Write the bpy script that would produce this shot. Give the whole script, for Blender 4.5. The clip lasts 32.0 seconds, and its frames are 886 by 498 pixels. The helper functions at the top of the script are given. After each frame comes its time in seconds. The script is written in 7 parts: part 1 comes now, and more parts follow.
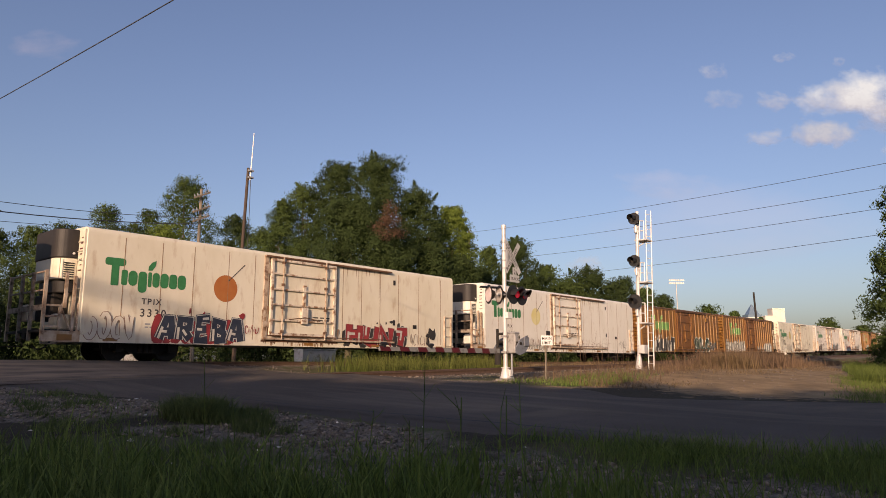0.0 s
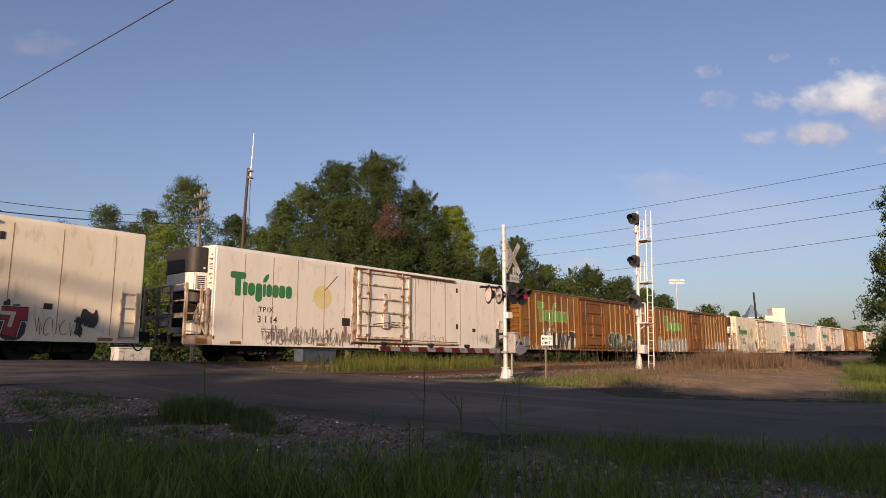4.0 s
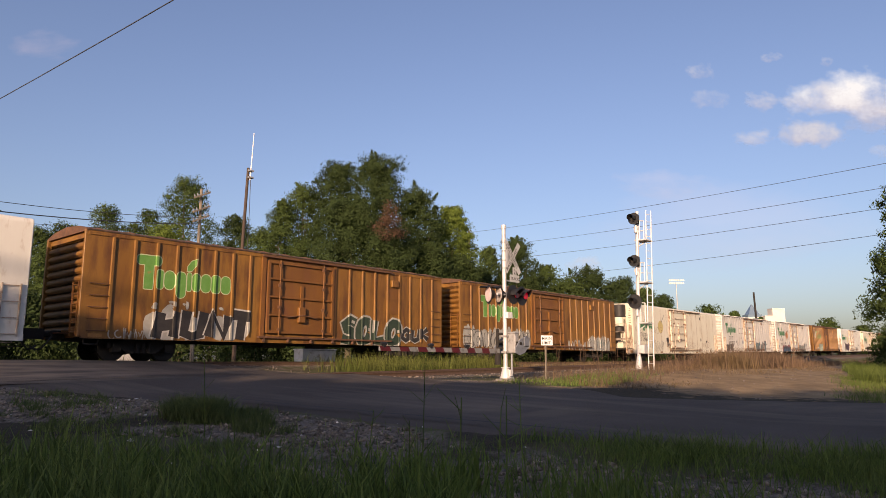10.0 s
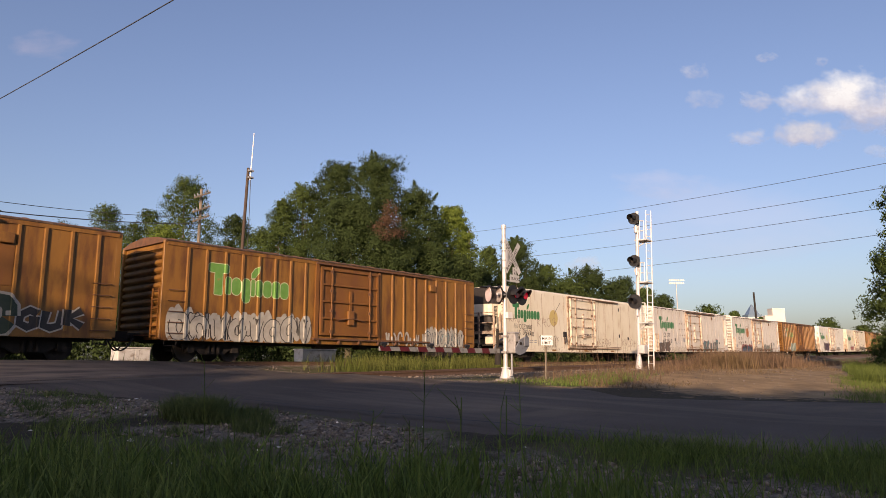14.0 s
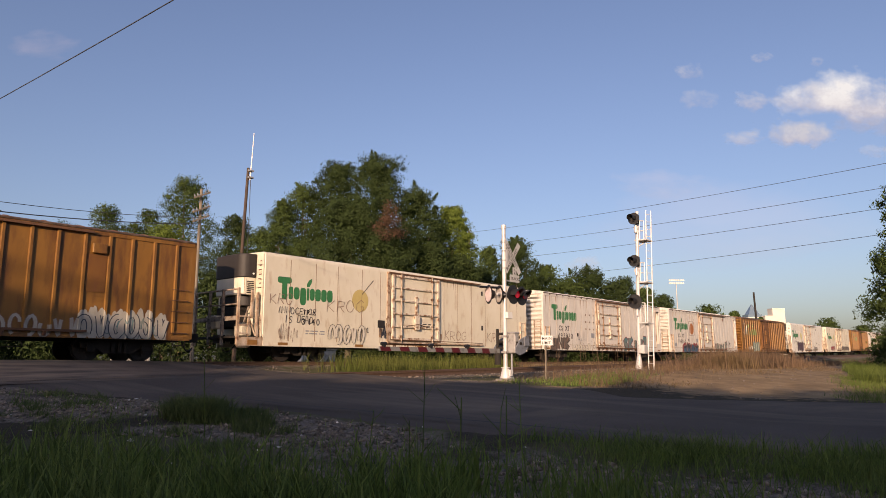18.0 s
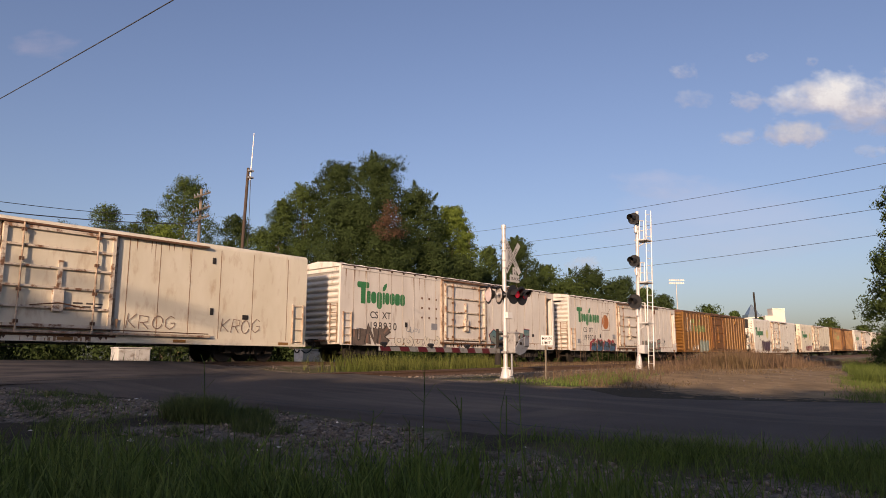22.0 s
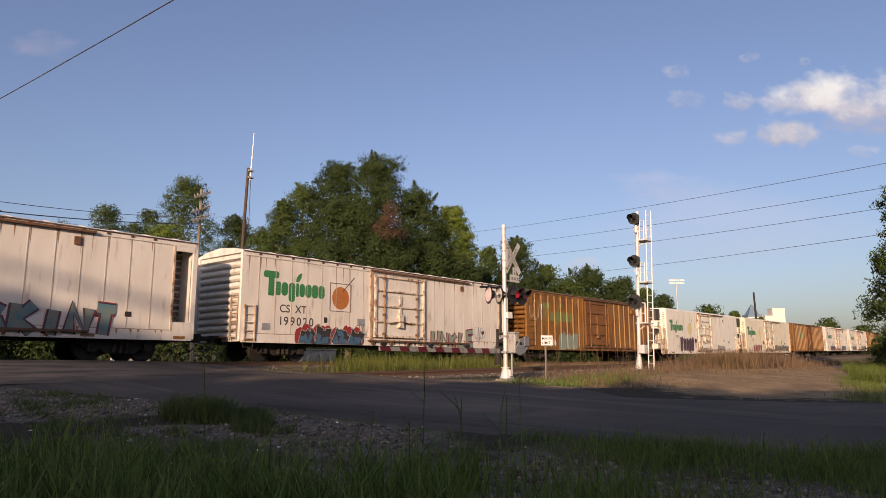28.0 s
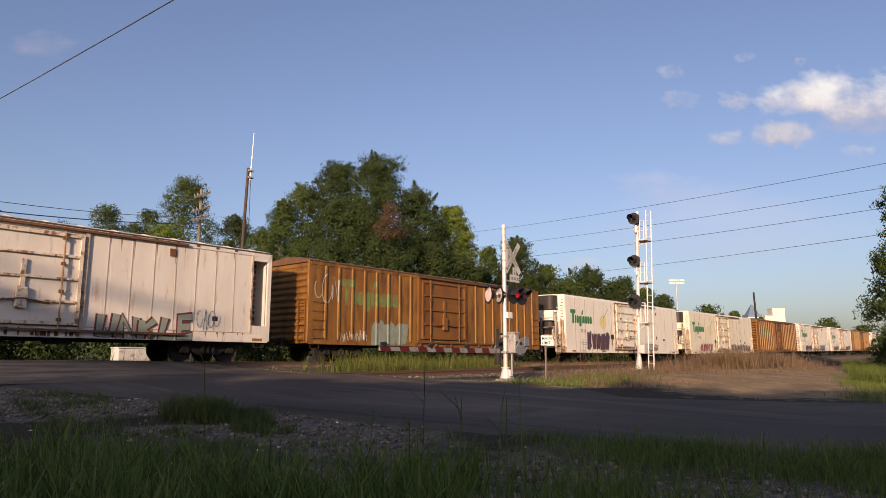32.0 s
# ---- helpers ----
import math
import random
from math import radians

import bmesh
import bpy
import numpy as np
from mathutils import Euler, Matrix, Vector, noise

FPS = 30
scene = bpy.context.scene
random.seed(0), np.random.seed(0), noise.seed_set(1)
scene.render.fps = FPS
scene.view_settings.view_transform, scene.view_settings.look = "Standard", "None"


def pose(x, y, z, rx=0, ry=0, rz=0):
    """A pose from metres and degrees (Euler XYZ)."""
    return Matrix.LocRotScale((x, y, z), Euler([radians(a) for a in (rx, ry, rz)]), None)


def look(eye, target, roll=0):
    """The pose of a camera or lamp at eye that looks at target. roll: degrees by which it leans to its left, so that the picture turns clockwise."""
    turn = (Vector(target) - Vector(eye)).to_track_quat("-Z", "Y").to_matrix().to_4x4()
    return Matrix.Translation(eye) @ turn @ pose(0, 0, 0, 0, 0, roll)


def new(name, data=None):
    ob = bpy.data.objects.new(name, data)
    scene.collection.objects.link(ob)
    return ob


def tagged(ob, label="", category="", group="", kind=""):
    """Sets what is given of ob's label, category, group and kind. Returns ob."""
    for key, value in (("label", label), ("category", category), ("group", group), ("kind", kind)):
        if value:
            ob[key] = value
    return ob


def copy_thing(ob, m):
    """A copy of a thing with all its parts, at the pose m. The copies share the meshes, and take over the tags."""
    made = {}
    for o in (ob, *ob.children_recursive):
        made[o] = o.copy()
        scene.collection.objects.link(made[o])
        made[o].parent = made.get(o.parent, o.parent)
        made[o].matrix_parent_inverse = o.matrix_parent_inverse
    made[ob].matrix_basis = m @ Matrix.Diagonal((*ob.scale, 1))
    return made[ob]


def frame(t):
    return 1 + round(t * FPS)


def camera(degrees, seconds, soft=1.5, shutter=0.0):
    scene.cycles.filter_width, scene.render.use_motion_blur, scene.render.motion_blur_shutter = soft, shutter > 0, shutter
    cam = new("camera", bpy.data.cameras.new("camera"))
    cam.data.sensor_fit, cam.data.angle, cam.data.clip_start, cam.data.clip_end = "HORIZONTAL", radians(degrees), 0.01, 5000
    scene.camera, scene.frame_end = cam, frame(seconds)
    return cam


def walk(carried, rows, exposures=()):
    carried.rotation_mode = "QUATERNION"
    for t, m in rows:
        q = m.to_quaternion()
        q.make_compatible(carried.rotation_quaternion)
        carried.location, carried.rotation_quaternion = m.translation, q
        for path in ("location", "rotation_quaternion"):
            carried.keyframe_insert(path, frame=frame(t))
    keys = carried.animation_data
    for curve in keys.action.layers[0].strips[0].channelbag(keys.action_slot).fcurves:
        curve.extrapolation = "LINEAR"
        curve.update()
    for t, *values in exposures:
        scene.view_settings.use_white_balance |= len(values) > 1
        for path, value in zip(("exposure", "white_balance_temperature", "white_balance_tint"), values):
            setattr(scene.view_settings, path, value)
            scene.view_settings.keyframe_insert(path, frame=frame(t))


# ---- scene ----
# ---- camera: on a low tripod beside the road, standing still ----
cam = camera(65.45, 32.0, soft=0.85)
EYE = (0.0, 0.0, 1.0)
AIM = (7.4668, 6.4486, 2.6318)
walk(cam, [(0, look(EYE, AIM)), (32, look(EYE, AIM))], exposures=[(0, -0.02, 8800, 33), (6, -0.01, 8800, 33), (9, 0.2, 8800, 33), (13, 0.21, 8800, 33), (17, 0.13, 8800, 33), (20, -0.02, 8800, 33), (23, -0.03, 8800, 33), (28, 0.05, 8800, 33), (32, 0.11, 8800, 33)])

# ---- daylight: low evening sun from behind the camera ----
SUN_AZ, SUN_EL = 25.8, 13.0          # the light travels towards this azimuth from +x
world = bpy.data.worlds.new("world")
scene.world = world
world.use_nodes = True
wn = world.node_tree
wn.nodes.clear()
w_out = wn.nodes.new("ShaderNodeOutputWorld")
w_bg = wn.nodes.new("ShaderNodeBackground")
w_sky = wn.nodes.new("ShaderNodeTexSky")
w_sky.sky_type, w_sky.sun_disc = "NISHITA", False
w_sky.sun_elevation, w_sky.sun_rotation = radians(SUN_EL), radians(270 - SUN_AZ)
w_sky.air_density, w_sky.dust_density, w_sky.ozone_density = 1.0, 2.35, 4.6
w_bg.inputs[1].default_value = 0.19
wn.links.new(w_sky.outputs[0], w_bg.inputs[0])
wn.links.new(w_bg.outputs[0], w_out.inputs[0])

sun_data = bpy.data.lights.new("sun", "SUN")
sun_data.energy, sun_data.angle, sun_data.color = 4.8, radians(0.55), (1.0, 0.912, 0.725)
sun = new("sun", sun_data)
sun_way = Vector((math.cos(radians(SUN_AZ)) * math.cos(radians(SUN_EL)), math.sin(radians(SUN_AZ)) * math.cos(radians(SUN_EL)), -math.sin(radians(SUN_EL))))
sun.matrix_world = look((-30, -15, 20), Vector((-30, -15, 20)) + sun_way)
# ---- building tools ----
class Shape:
    """Collects corners and faces of one mesh."""

    def __init__(self):
        self.v, self.f = [], []

    def add(self, verts, faces):
        n = len(self.v)
        self.v += [tuple(p) for p in verts]
        self.f += [tuple(i + n for i in q) for q in faces]
        return self

    def box(self, x0, x1, y0, y1, z0, z1):
        p = [(x, y, z) for z in (z0, z1) for y in (y0, y1) for x in (x0, x1)]
        return self.add(p, [(0, 2, 3, 1), (4, 5, 7, 6), (0, 1, 5, 4), (2, 6, 7, 3), (0, 4, 6, 2), (1, 3, 7, 5)])

    def cyl(self, a, b, r0, r1=None, n=10, caps=True):
        a, b = Vector(a), Vector(b)
        r1 = r0 if r1 is None else r1
        d = (b - a).normalized()
        u = d.orthogonal().normalized()
        w = d.cross(u)
        ring = [u * math.cos(2 * math.pi * i / n) + w * math.sin(2 * math.pi * i / n) for i in range(n)]
        p = [a + q * r0 for q in ring] + [b + q * r1 for q in ring]
        f = [(i, (i + 1) % n, n + (i + 1) % n, n + i) for i in range(n)]
        if caps:
            f += [tuple(reversed(range(n))), tuple(range(n, 2 * n))]
        return self.add(p, f)

    def tube(self, pts, r, n=6):
        for a, b in zip(pts, pts[1:]):
            self.cyl(a, b, r, n=n)
        return self

    def hose(self, pts, r, n=6):
        """One unbroken round sweep through the points."""
        pts = [Vector(q) for q in pts]
        v = []
        for i, q in enumerate(pts):
            d = (pts[min(i + 1, len(pts) - 1)] - pts[max(i - 1, 0)]).normalized()
            u = d.cross(Vector((0.3, 0.2, 1))).normalized()
            w = d.cross(u)
            v += [q + (u * math.cos(2 * math.pi * k / n) + w * math.sin(2 * math.pi * k / n)) * r for k in range(n)]
        f = [(i * n + k, i * n + (k + 1) % n, (i + 1) * n + (k + 1) % n, (i + 1) * n + k) for i in range(len(pts) - 1) for k in range(n)]
        f += [tuple(reversed(range(n))), tuple(range(len(v) - n, len(v)))]
        return self.add(v, f)

    def prism(self, poly, axis, lo, hi):
        """A flat outline (in the two other axes, in order) drawn out along axis from lo to hi."""
        def lift(p, h):
            q = list(p)
            q.insert(axis, h)
            return q
        n = len(poly)
        f = [(i, (i + 1) % n, n + (i + 1) % n, n + i) for i in range(n)]
        f += [tuple(reversed(range(n))), tuple(range(n, 2 * n))]
        return self.add([lift(p, lo) for p in poly] + [lift(p, hi) for p in poly], f)

    def mesh(self, name, material, bevel=0.0, smooth=False):
        me = bpy.data.meshes.new(name)
        me.from_pydata(self.v, [], self.f)
        bm = bmesh.new()
        bm.from_mesh(me)
        bmesh.ops.recalc_face_normals(bm, faces=bm.faces)
        if bevel:
            bmesh.ops.bevel(bm, geom=bm.edges, offset=bevel, segments=1, affect="EDGES", clamp_overlap=True)
        bm.to_mesh(me)
        bm.free()
        if smooth:
            me.shade_smooth()
        me.materials.append(material)
        return me


def part(name, shape, material, parent, label="", bevel=0.0, smooth=False, at=None):
    ob = new(name, shape.mesh(name, material, bevel, smooth) if isinstance(shape, Shape) else shape)
    ob.parent = parent
    if at is not None:
        ob.matrix_basis = at
    return tagged(ob, label) if label else ob


def thing(name, label, category, at=None, group="", kind=""):
    ob = new(name)
    if at is not None:
        ob.matrix_basis = at
    return tagged(ob, label, category, group, kind)


def solid(name, shape, material, label, category, bevel=0.0, smooth=False, at=None, group="", kind=""):
    ob = new(name, shape.mesh(name, material, bevel, smooth))
    if at is not None:
        ob.matrix_basis = at
    return tagged(ob, label, category, group, kind)


def soup(name, verts, faces, material, smooth=False):
    """One mesh from arrays."""
    me = bpy.data.meshes.new(name)
    v, f = np.asarray(verts, np.float32), np.asarray(faces, np.int32)
    k = f.shape[1]
    me.vertices.add(len(v))
    me.vertices.foreach_set("co", v.ravel())
    me.loops.add(f.size)
    me.loops.foreach_set("vertex_index", f.ravel())
    me.polygons.add(len(f))
    me.polygons.foreach_set("loop_start", np.arange(0, f.size, k, dtype=np.int32))
    me.update(calc_edges=True)
    me.validate()
    if smooth:
        me.shade_smooth()
    me.materials.append(material)
    return me


# ---- materials ----
def mat(name, a, b=None, scale=3.0, stretch=(1, 1, 1), rough=0.7, metal=0.0, bump=0.0, grain=60.0, stain=None, stain_scale=1.0, stain_stretch=(1, 1, 1),
        stain_at=(0.55, 0.7), island=0.0, each=0.0, through_light=0.0, glow=None, soft=(0.3, 0.7), gloss=0.5):
    """Two tones mixed by coarse noise, fine grain as relief, and stains of a third tone."""
    m = bpy.data.materials.new(name)
    m.use_nodes = True
    t = m.node_tree
    N, L = t.nodes, t.links
    bs = N["Principled BSDF"]
    bs.inputs["Roughness"].default_value = rough
    bs.inputs["Metallic"].default_value = metal
    bs.inputs["Specular IOR Level"].default_value = gloss
    co = N.new("ShaderNodeTexCoord")

    def noisy(sc, st, detail=5.0):
        mp = N.new("ShaderNodeMapping")
        mp.inputs["Scale"].default_value = st
        L.new(co.outputs["Object"], mp.inputs["Vector"])
        no = N.new("ShaderNodeTexNoise")
        no.inputs["Scale"].default_value, no.inputs["Detail"].default_value, no.inputs["Roughness"].default_value = sc, detail, 0.6
        L.new(mp.outputs[0], no.inputs["Vector"])
        return no.outputs["Fac"]

    def ramp(src, lo, hi):
        r = N.new("ShaderNodeMapRange")
        r.inputs["From Min"].default_value, r.inputs["From Max"].default_value = lo, hi
        L.new(src, r.inputs["Value"])
        return r.outputs[0]

    def blend(fac, p, q):
        x = N.new("ShaderNodeMix")
        x.data_type = "RGBA"
        if fac is not None:
            L.new(fac, x.inputs["Factor"])
        for val, sock in ((p, x.inputs["A"]), (q, x.inputs["B"])):
            if hasattr(val, "is_output"):
                L.new(val, sock)
            else:
                sock.default_value = (*val, 1)
        return x.outputs["Result"]

    b = b or tuple(c * 0.8 for c in a)
    col = blend(ramp(noisy(scale, stretch), *soft), a, b)
    if stain:
        col = blend(ramp(noisy(stain_scale, stain_stretch, 7), *stain_at), col, stain)
    if island or each:
        if island:
            g = N.new("ShaderNodeNewGeometry")
            rnd = g.outputs["Random Per Island"]
        else:
            g = N.new("ShaderNodeObjectInfo")
            rnd = g.outputs["Random"]
        amount = island or each
        h = N.new("ShaderNodeHueSaturation")
        L.new(ramp(rnd, 0, 1), h.inputs["Fac"])
        r = N.new("ShaderNodeMapRange")
        r.inputs["To Min"].default_value, r.inputs["To Max"].default_value = 1 - amount, 1 + amount
        L.new(rnd, r.inputs["Value"])
        L.new(r.outputs[0], h.inputs["Value"])
        h.inputs["Fac"].default_value = 1
        for link in list(h.inputs["Fac"].links):
            L.remove(link)
        L.new(col, h.inputs["Color"])
        col = h.outputs[0]
    L.new(col, bs.inputs["Base Color"])
    if bump:
        bp = N.new("ShaderNodeBump")
        bp.inputs["Strength"].default_value, bp.inputs["Distance"].default_value = bump, 0.02
        L.new(noisy(grain, (1, 1, 1)), bp.inputs["Height"])
        L.new(bp.outputs[0], bs.inputs["Normal"])
    if glow:
        bs.inputs["Emission Color"].default_value = (*glow[:3], 1)
        bs.inputs["Emission Strength"].default_value = glow[3]
    if through_light:
        tr = N.new("ShaderNodeBsdfTranslucent")
        L.new(col, tr.inputs["Color"])
        mx = N.new("ShaderNodeMixShader")
        mx.inputs[0].default_value = through_light
        L.new(bs.outputs[0], mx.inputs[1])
        L.new(tr.outputs[0], mx.inputs[2])
        L.new(mx.outputs[0], N["Material Output"].inputs[0])
    return m


M = {}
M["white"] = mat("white car paint", (0.74, 0.715, 0.65), (0.66, 0.63, 0.56), 1.2, (1, 1, 0.25), 0.45, bump=0.08, grain=9, stain=(0.40, 0.28, 0.18), stain_scale=2.6, stain_stretch=(1.6, 1, 0.5), stain_at=(0.57, 0.85))
M["white_aged"] = mat("yellowed white car paint", (0.72, 0.675, 0.56), (0.63, 0.575, 0.45), 1.0, (1, 1, 0.4), 0.5, bump=0.08, grain=9, stain=(0.40, 0.25, 0.14), stain_scale=2.0, stain_stretch=(1.5, 1, 0.5), stain_at=(0.55, 0.85))
M["cream"] = mat("older white car paint", (0.67, 0.64, 0.59), (0.58, 0.54, 0.49), 1.2, (1.2, 1, 0.4), 0.5, bump=0.08, grain=9, stain=(0.28, 0.17, 0.10), stain_scale=2.4, stain_stretch=(2.0, 1, 0.35), stain_at=(0.58, 0.82))
M["orange"] = mat("weathered orange car paint", (0.275, 0.128, 0.026), (0.190, 0.080, 0.016), 1.0, (1.2, 1, 0.3), 0.55, bump=0.1, grain=10, stain=(0.080, 0.027, 0.013), stain_scale=1.7, stain_stretch=(1.8, 1, 0.4), stain_at=(0.47, 0.74))
M["orange_door"] = mat("orange door paint", (0.215, 0.090, 0.020), (0.155, 0.060, 0.015), 1.2, (1, 1, 0.4), 0.55, bump=0.1, grain=10, stain=(0.17, 0.06, 0.025), stain_scale=2.0, stain_stretch=(2, 1, 0.4), stain_at=(0.52, 0.75))
M["streak"] = mat("rust streak", (0.24, 0.13, 0.07), (0.34, 0.22, 0.14), 8, (3, 1, 0.5), 0.8)
M["eave"] = mat("sooty roof edge", (0.050, 0.030, 0.020), (0.085, 0.050, 0.032), 6, (2, 1, 1), 0.85, bump=0.2, stain=(0.20, 0.13, 0.09), stain_scale=3, stain_at=(0.55, 0.7))
M["seam"] = mat("grimy side seam", (0.36, 0.30, 0.25), (0.48, 0.42, 0.36), 8, (3, 1, 0.5), 0.8)
M["stencil"] = mat("faded stencil paint", (0.13, 0.12, 0.11), (0.20, 0.18, 0.16), 9, rough=0.6)
M["rust"] = mat("rusted steel", (0.16, 0.07, 0.035), (0.09, 0.045, 0.028), 4, rough=0.85, bump=0.3)
M["rustwhite"] = mat("white paint gone rusty", (0.55, 0.46, 0.37), (0.32, 0.20, 0.12), 5, (1, 1, 0.6), 0.6, bump=0.15, stain=(0.17, 0.08, 0.045), stain_scale=4, stain_at=(0.52, 0.66))
M["dark"] = mat("dark running gear", (0.013, 0.011, 0.010), (0.024, 0.019, 0.015), 5, rough=0.85, bump=0.25)
M["black"] = mat("black paint", (0.011, 0.011, 0.012), (0.018, 0.018, 0.019), 6, rough=0.55)
M["wheel"] = mat("worn wheel steel", (0.018, 0.015, 0.013), (0.028, 0.022, 0.018), 7, rough=0.7, metal=0.1)
# white boards greyed: the shade on their near face is in the colour
M["arm"] = mat("weathered white arm board greyed for shade", (0.24, 0.24, 0.235), (0.18, 0.18, 0.175), 4, rough=0.6, stain=(0.09, 0.08, 0.07), stain_scale=5)
M["rail"] = mat("rail steel", (0.14, 0.085, 0.055), (0.09, 0.055, 0.04), 6, rough=0.6, metal=0.2)
M["tie"] = mat("creosoted tie", (0.075, 0.058, 0.046), (0.12, 0.10, 0.085), 6, (0.5, 4, 4), 0.9, bump=0.4, gloss=0.12)
M["unit"] = mat("dark grey cooling unit", (0.018, 0.015, 0.014), (0.028, 0.023, 0.021), 3, rough=0.6)
M["green"] = mat("green lettering paint", (0.015, 0.16, 0.055), (0.02, 0.20, 0.075), 6, rough=0.5)
M["lime"] = mat("bright green lettering paint", (0.085, 0.25, 0.045), (0.12, 0.30, 0.08), 5, rough=0.55, stain=(0.36, 0.15, 0.05), stain_scale=5, stain_at=(0.62, 0.75))
M["lime_faded"] = mat("faded green lettering paint", (0.11, 0.19, 0.06), (0.16, 0.20, 0.07), 5, rough=0.6, stain=(0.24, 0.11, 0.035), stain_scale=3, stain_at=(0.48, 0.62))
M["pale"] = mat("pale outline paint", (0.50, 0.56, 0.35), (0.42, 0.46, 0.26), 5, rough=0.6)
M["ink"] = mat("black stencil paint", (0.045, 0.04, 0.04), (0.07, 0.06, 0.055), 8, rough=0.6)
M["fruit"] = mat("painted orange fruit", (0.38, 0.11, 0.028), (0.44, 0.16, 0.045), 2.5, rough=0.5)
M["lemon"] = mat("painted pale grapefruit", (0.62, 0.52, 0.20), (0.66, 0.60, 0.34), 2, rough=0.5)
M["lemon2"] = mat("painted yellow grapefruit", (0.50, 0.38, 0.13), (0.57, 0.46, 0.21), 2, rough=0.5)
M["tape"] = mat("amber side reflector", (0.30, 0.14, 0.035), (0.22, 0.10, 0.03), 8, rough=0.4)
M["silver"] = mat("aluminium paint", (0.62, 0.61, 0.60), (0.50, 0.49, 0.48), 6, rough=0.45, metal=0.15, bump=0.05)
M["machine"] = mat("dull aluminium paint, oil stained", (0.40, 0.39, 0.38), (0.30, 0.29, 0.28), 7, rough=0.5, metal=0.2, bump=0.1, stain=(0.12, 0.10, 0.085), stain_scale=6, stain_at=(0.55, 0.7))
M["doorwhite"] = mat("rusty cream door steel", (0.66, 0.60, 0.51), (0.54, 0.45, 0.35), 5, (1, 1, 0.7), 0.55, bump=0.12, stain=(0.22, 0.11, 0.06), stain_scale=5, stain_at=(0.50, 0.62))
M["dullwhite"] = mat("dull brownish white steel with stains", (0.34, 0.29, 0.24), (0.20, 0.15, 0.12), 5, rough=0.65, bump=0.15, stain=(0.10, 0.055, 0.035), stain_scale=5, stain_at=(0.5, 0.66))
M["cabinet"] = mat("faded white cabinet paint", (0.60, 0.60, 0.58), (0.50, 0.49, 0.47), 3, rough=0.6, stain=(0.30, 0.25, 0.20), stain_scale=3)
M["grey"] = mat("galvanised grey", (0.34, 0.35, 0.37), (0.26, 0.27, 0.29), 5, rough=0.5, metal=0.3)
M["slate"] = mat("blue-grey painted steel", (0.20, 0.22, 0.25), (0.15, 0.165, 0.19), 5, rough=0.55, stain=(0.08, 0.07, 0.06), stain_scale=6, stain_at=(0.55, 0.7))
M["signwhite"] = mat("white sign sheet", (0.78, 0.78, 0.76), (0.70, 0.69, 0.67), 5, rough=0.5)
# white sheet turned from the sun: its shade is put into this grey
M["signgrey"] = mat("white sign sheet with shade in its grey", (0.50, 0.50, 0.49), (0.40, 0.40, 0.39), 6, rough=0.5)
M["red"] = mat("red reflective stripe", (0.11, 0.010, 0.013), (0.085, 0.008, 0.011), 6, rough=0.4)
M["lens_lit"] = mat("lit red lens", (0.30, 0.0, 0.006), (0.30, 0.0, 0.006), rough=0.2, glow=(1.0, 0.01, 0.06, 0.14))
M["lens"] = mat("unlit red lens", (0.05, 0.002, 0.004), (0.06, 0.003, 0.004), rough=0.2)
M["asphalt"] = mat("worn asphalt", (0.114, 0.094, 0.080), (0.082, 0.068, 0.058), 0.5, rough=0.9, bump=0.5, grain=70, stain=(0.18, 0.145, 0.115), stain_scale=0.35, stain_stretch=(3, 0.5, 1), stain_at=(0.5, 0.75), gloss=0.12)
M["pole"] = mat("weathered pole wood", (0.25, 0.21, 0.16), (0.17, 0.14, 0.11), 5, (3, 3, 0.3), 0.9, bump=0.3)
M["pole2"] = mat("creosoted pole wood", (0.075, 0.050, 0.038), (0.050, 0.036, 0.029), 5, (3, 3, 0.3), 0.9, bump=0.3)
M["bark"] = mat("bark", (0.09, 0.07, 0.055), (0.14, 0.11, 0.09), 5, (1, 1, 0.3), 0.95, bump=0.6, grain=14, gloss=0.12)
M["wire"] = mat("cable", (0.035, 0.036, 0.042), (0.05, 0.05, 0.058), rough=0.6)
M["stone"] = mat("crushed limestone", (0.30, 0.25, 0.20), (0.12, 0.10, 0.08), 9, rough=0.95, island=0.5, gloss=0.12)
M["ballast"] = mat("track ballast", (0.24, 0.19, 0.16), (0.15, 0.12, 0.10), 9, rough=0.95, island=0.5, gloss=0.12)
M["concrete"] = mat("grimy concrete", (0.27, 0.24, 0.20), (0.20, 0.175, 0.15), 4, rough=0.9, bump=0.3)
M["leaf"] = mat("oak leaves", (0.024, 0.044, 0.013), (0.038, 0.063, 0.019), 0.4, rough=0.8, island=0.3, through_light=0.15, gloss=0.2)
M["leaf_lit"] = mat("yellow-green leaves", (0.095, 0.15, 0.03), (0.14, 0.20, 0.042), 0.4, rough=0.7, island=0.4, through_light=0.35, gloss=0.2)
M["leaf_mid"] = mat("mid-green leaves", (0.040, 0.072, 0.019), (0.062, 0.096, 0.027), 0.4, rough=0.8, island=0.32, through_light=0.2, gloss=0.2)
# the shade that lies on the undergrowth is put into this dark green
M["leaf_shaded"] = mat("undergrowth leaves with shade in their green", (0.026, 0.046, 0.014), (0.040, 0.066, 0.020), 0.4, rough=0.8, island=0.4, through_light=0.2, gloss=0.2)
M["leaf_dead"] = mat("dead brown leaves", (0.095, 0.052, 0.032), (0.062, 0.038, 0.024), 0.8, rough=0.8, island=0.4, gloss=0.2)
M["blade"] = mat("green grass blades", (0.092, 0.155, 0.032), (0.14, 0.19, 0.052), 0.8, rough=0.6, island=0.45, through_light=0.3, gloss=0.2)
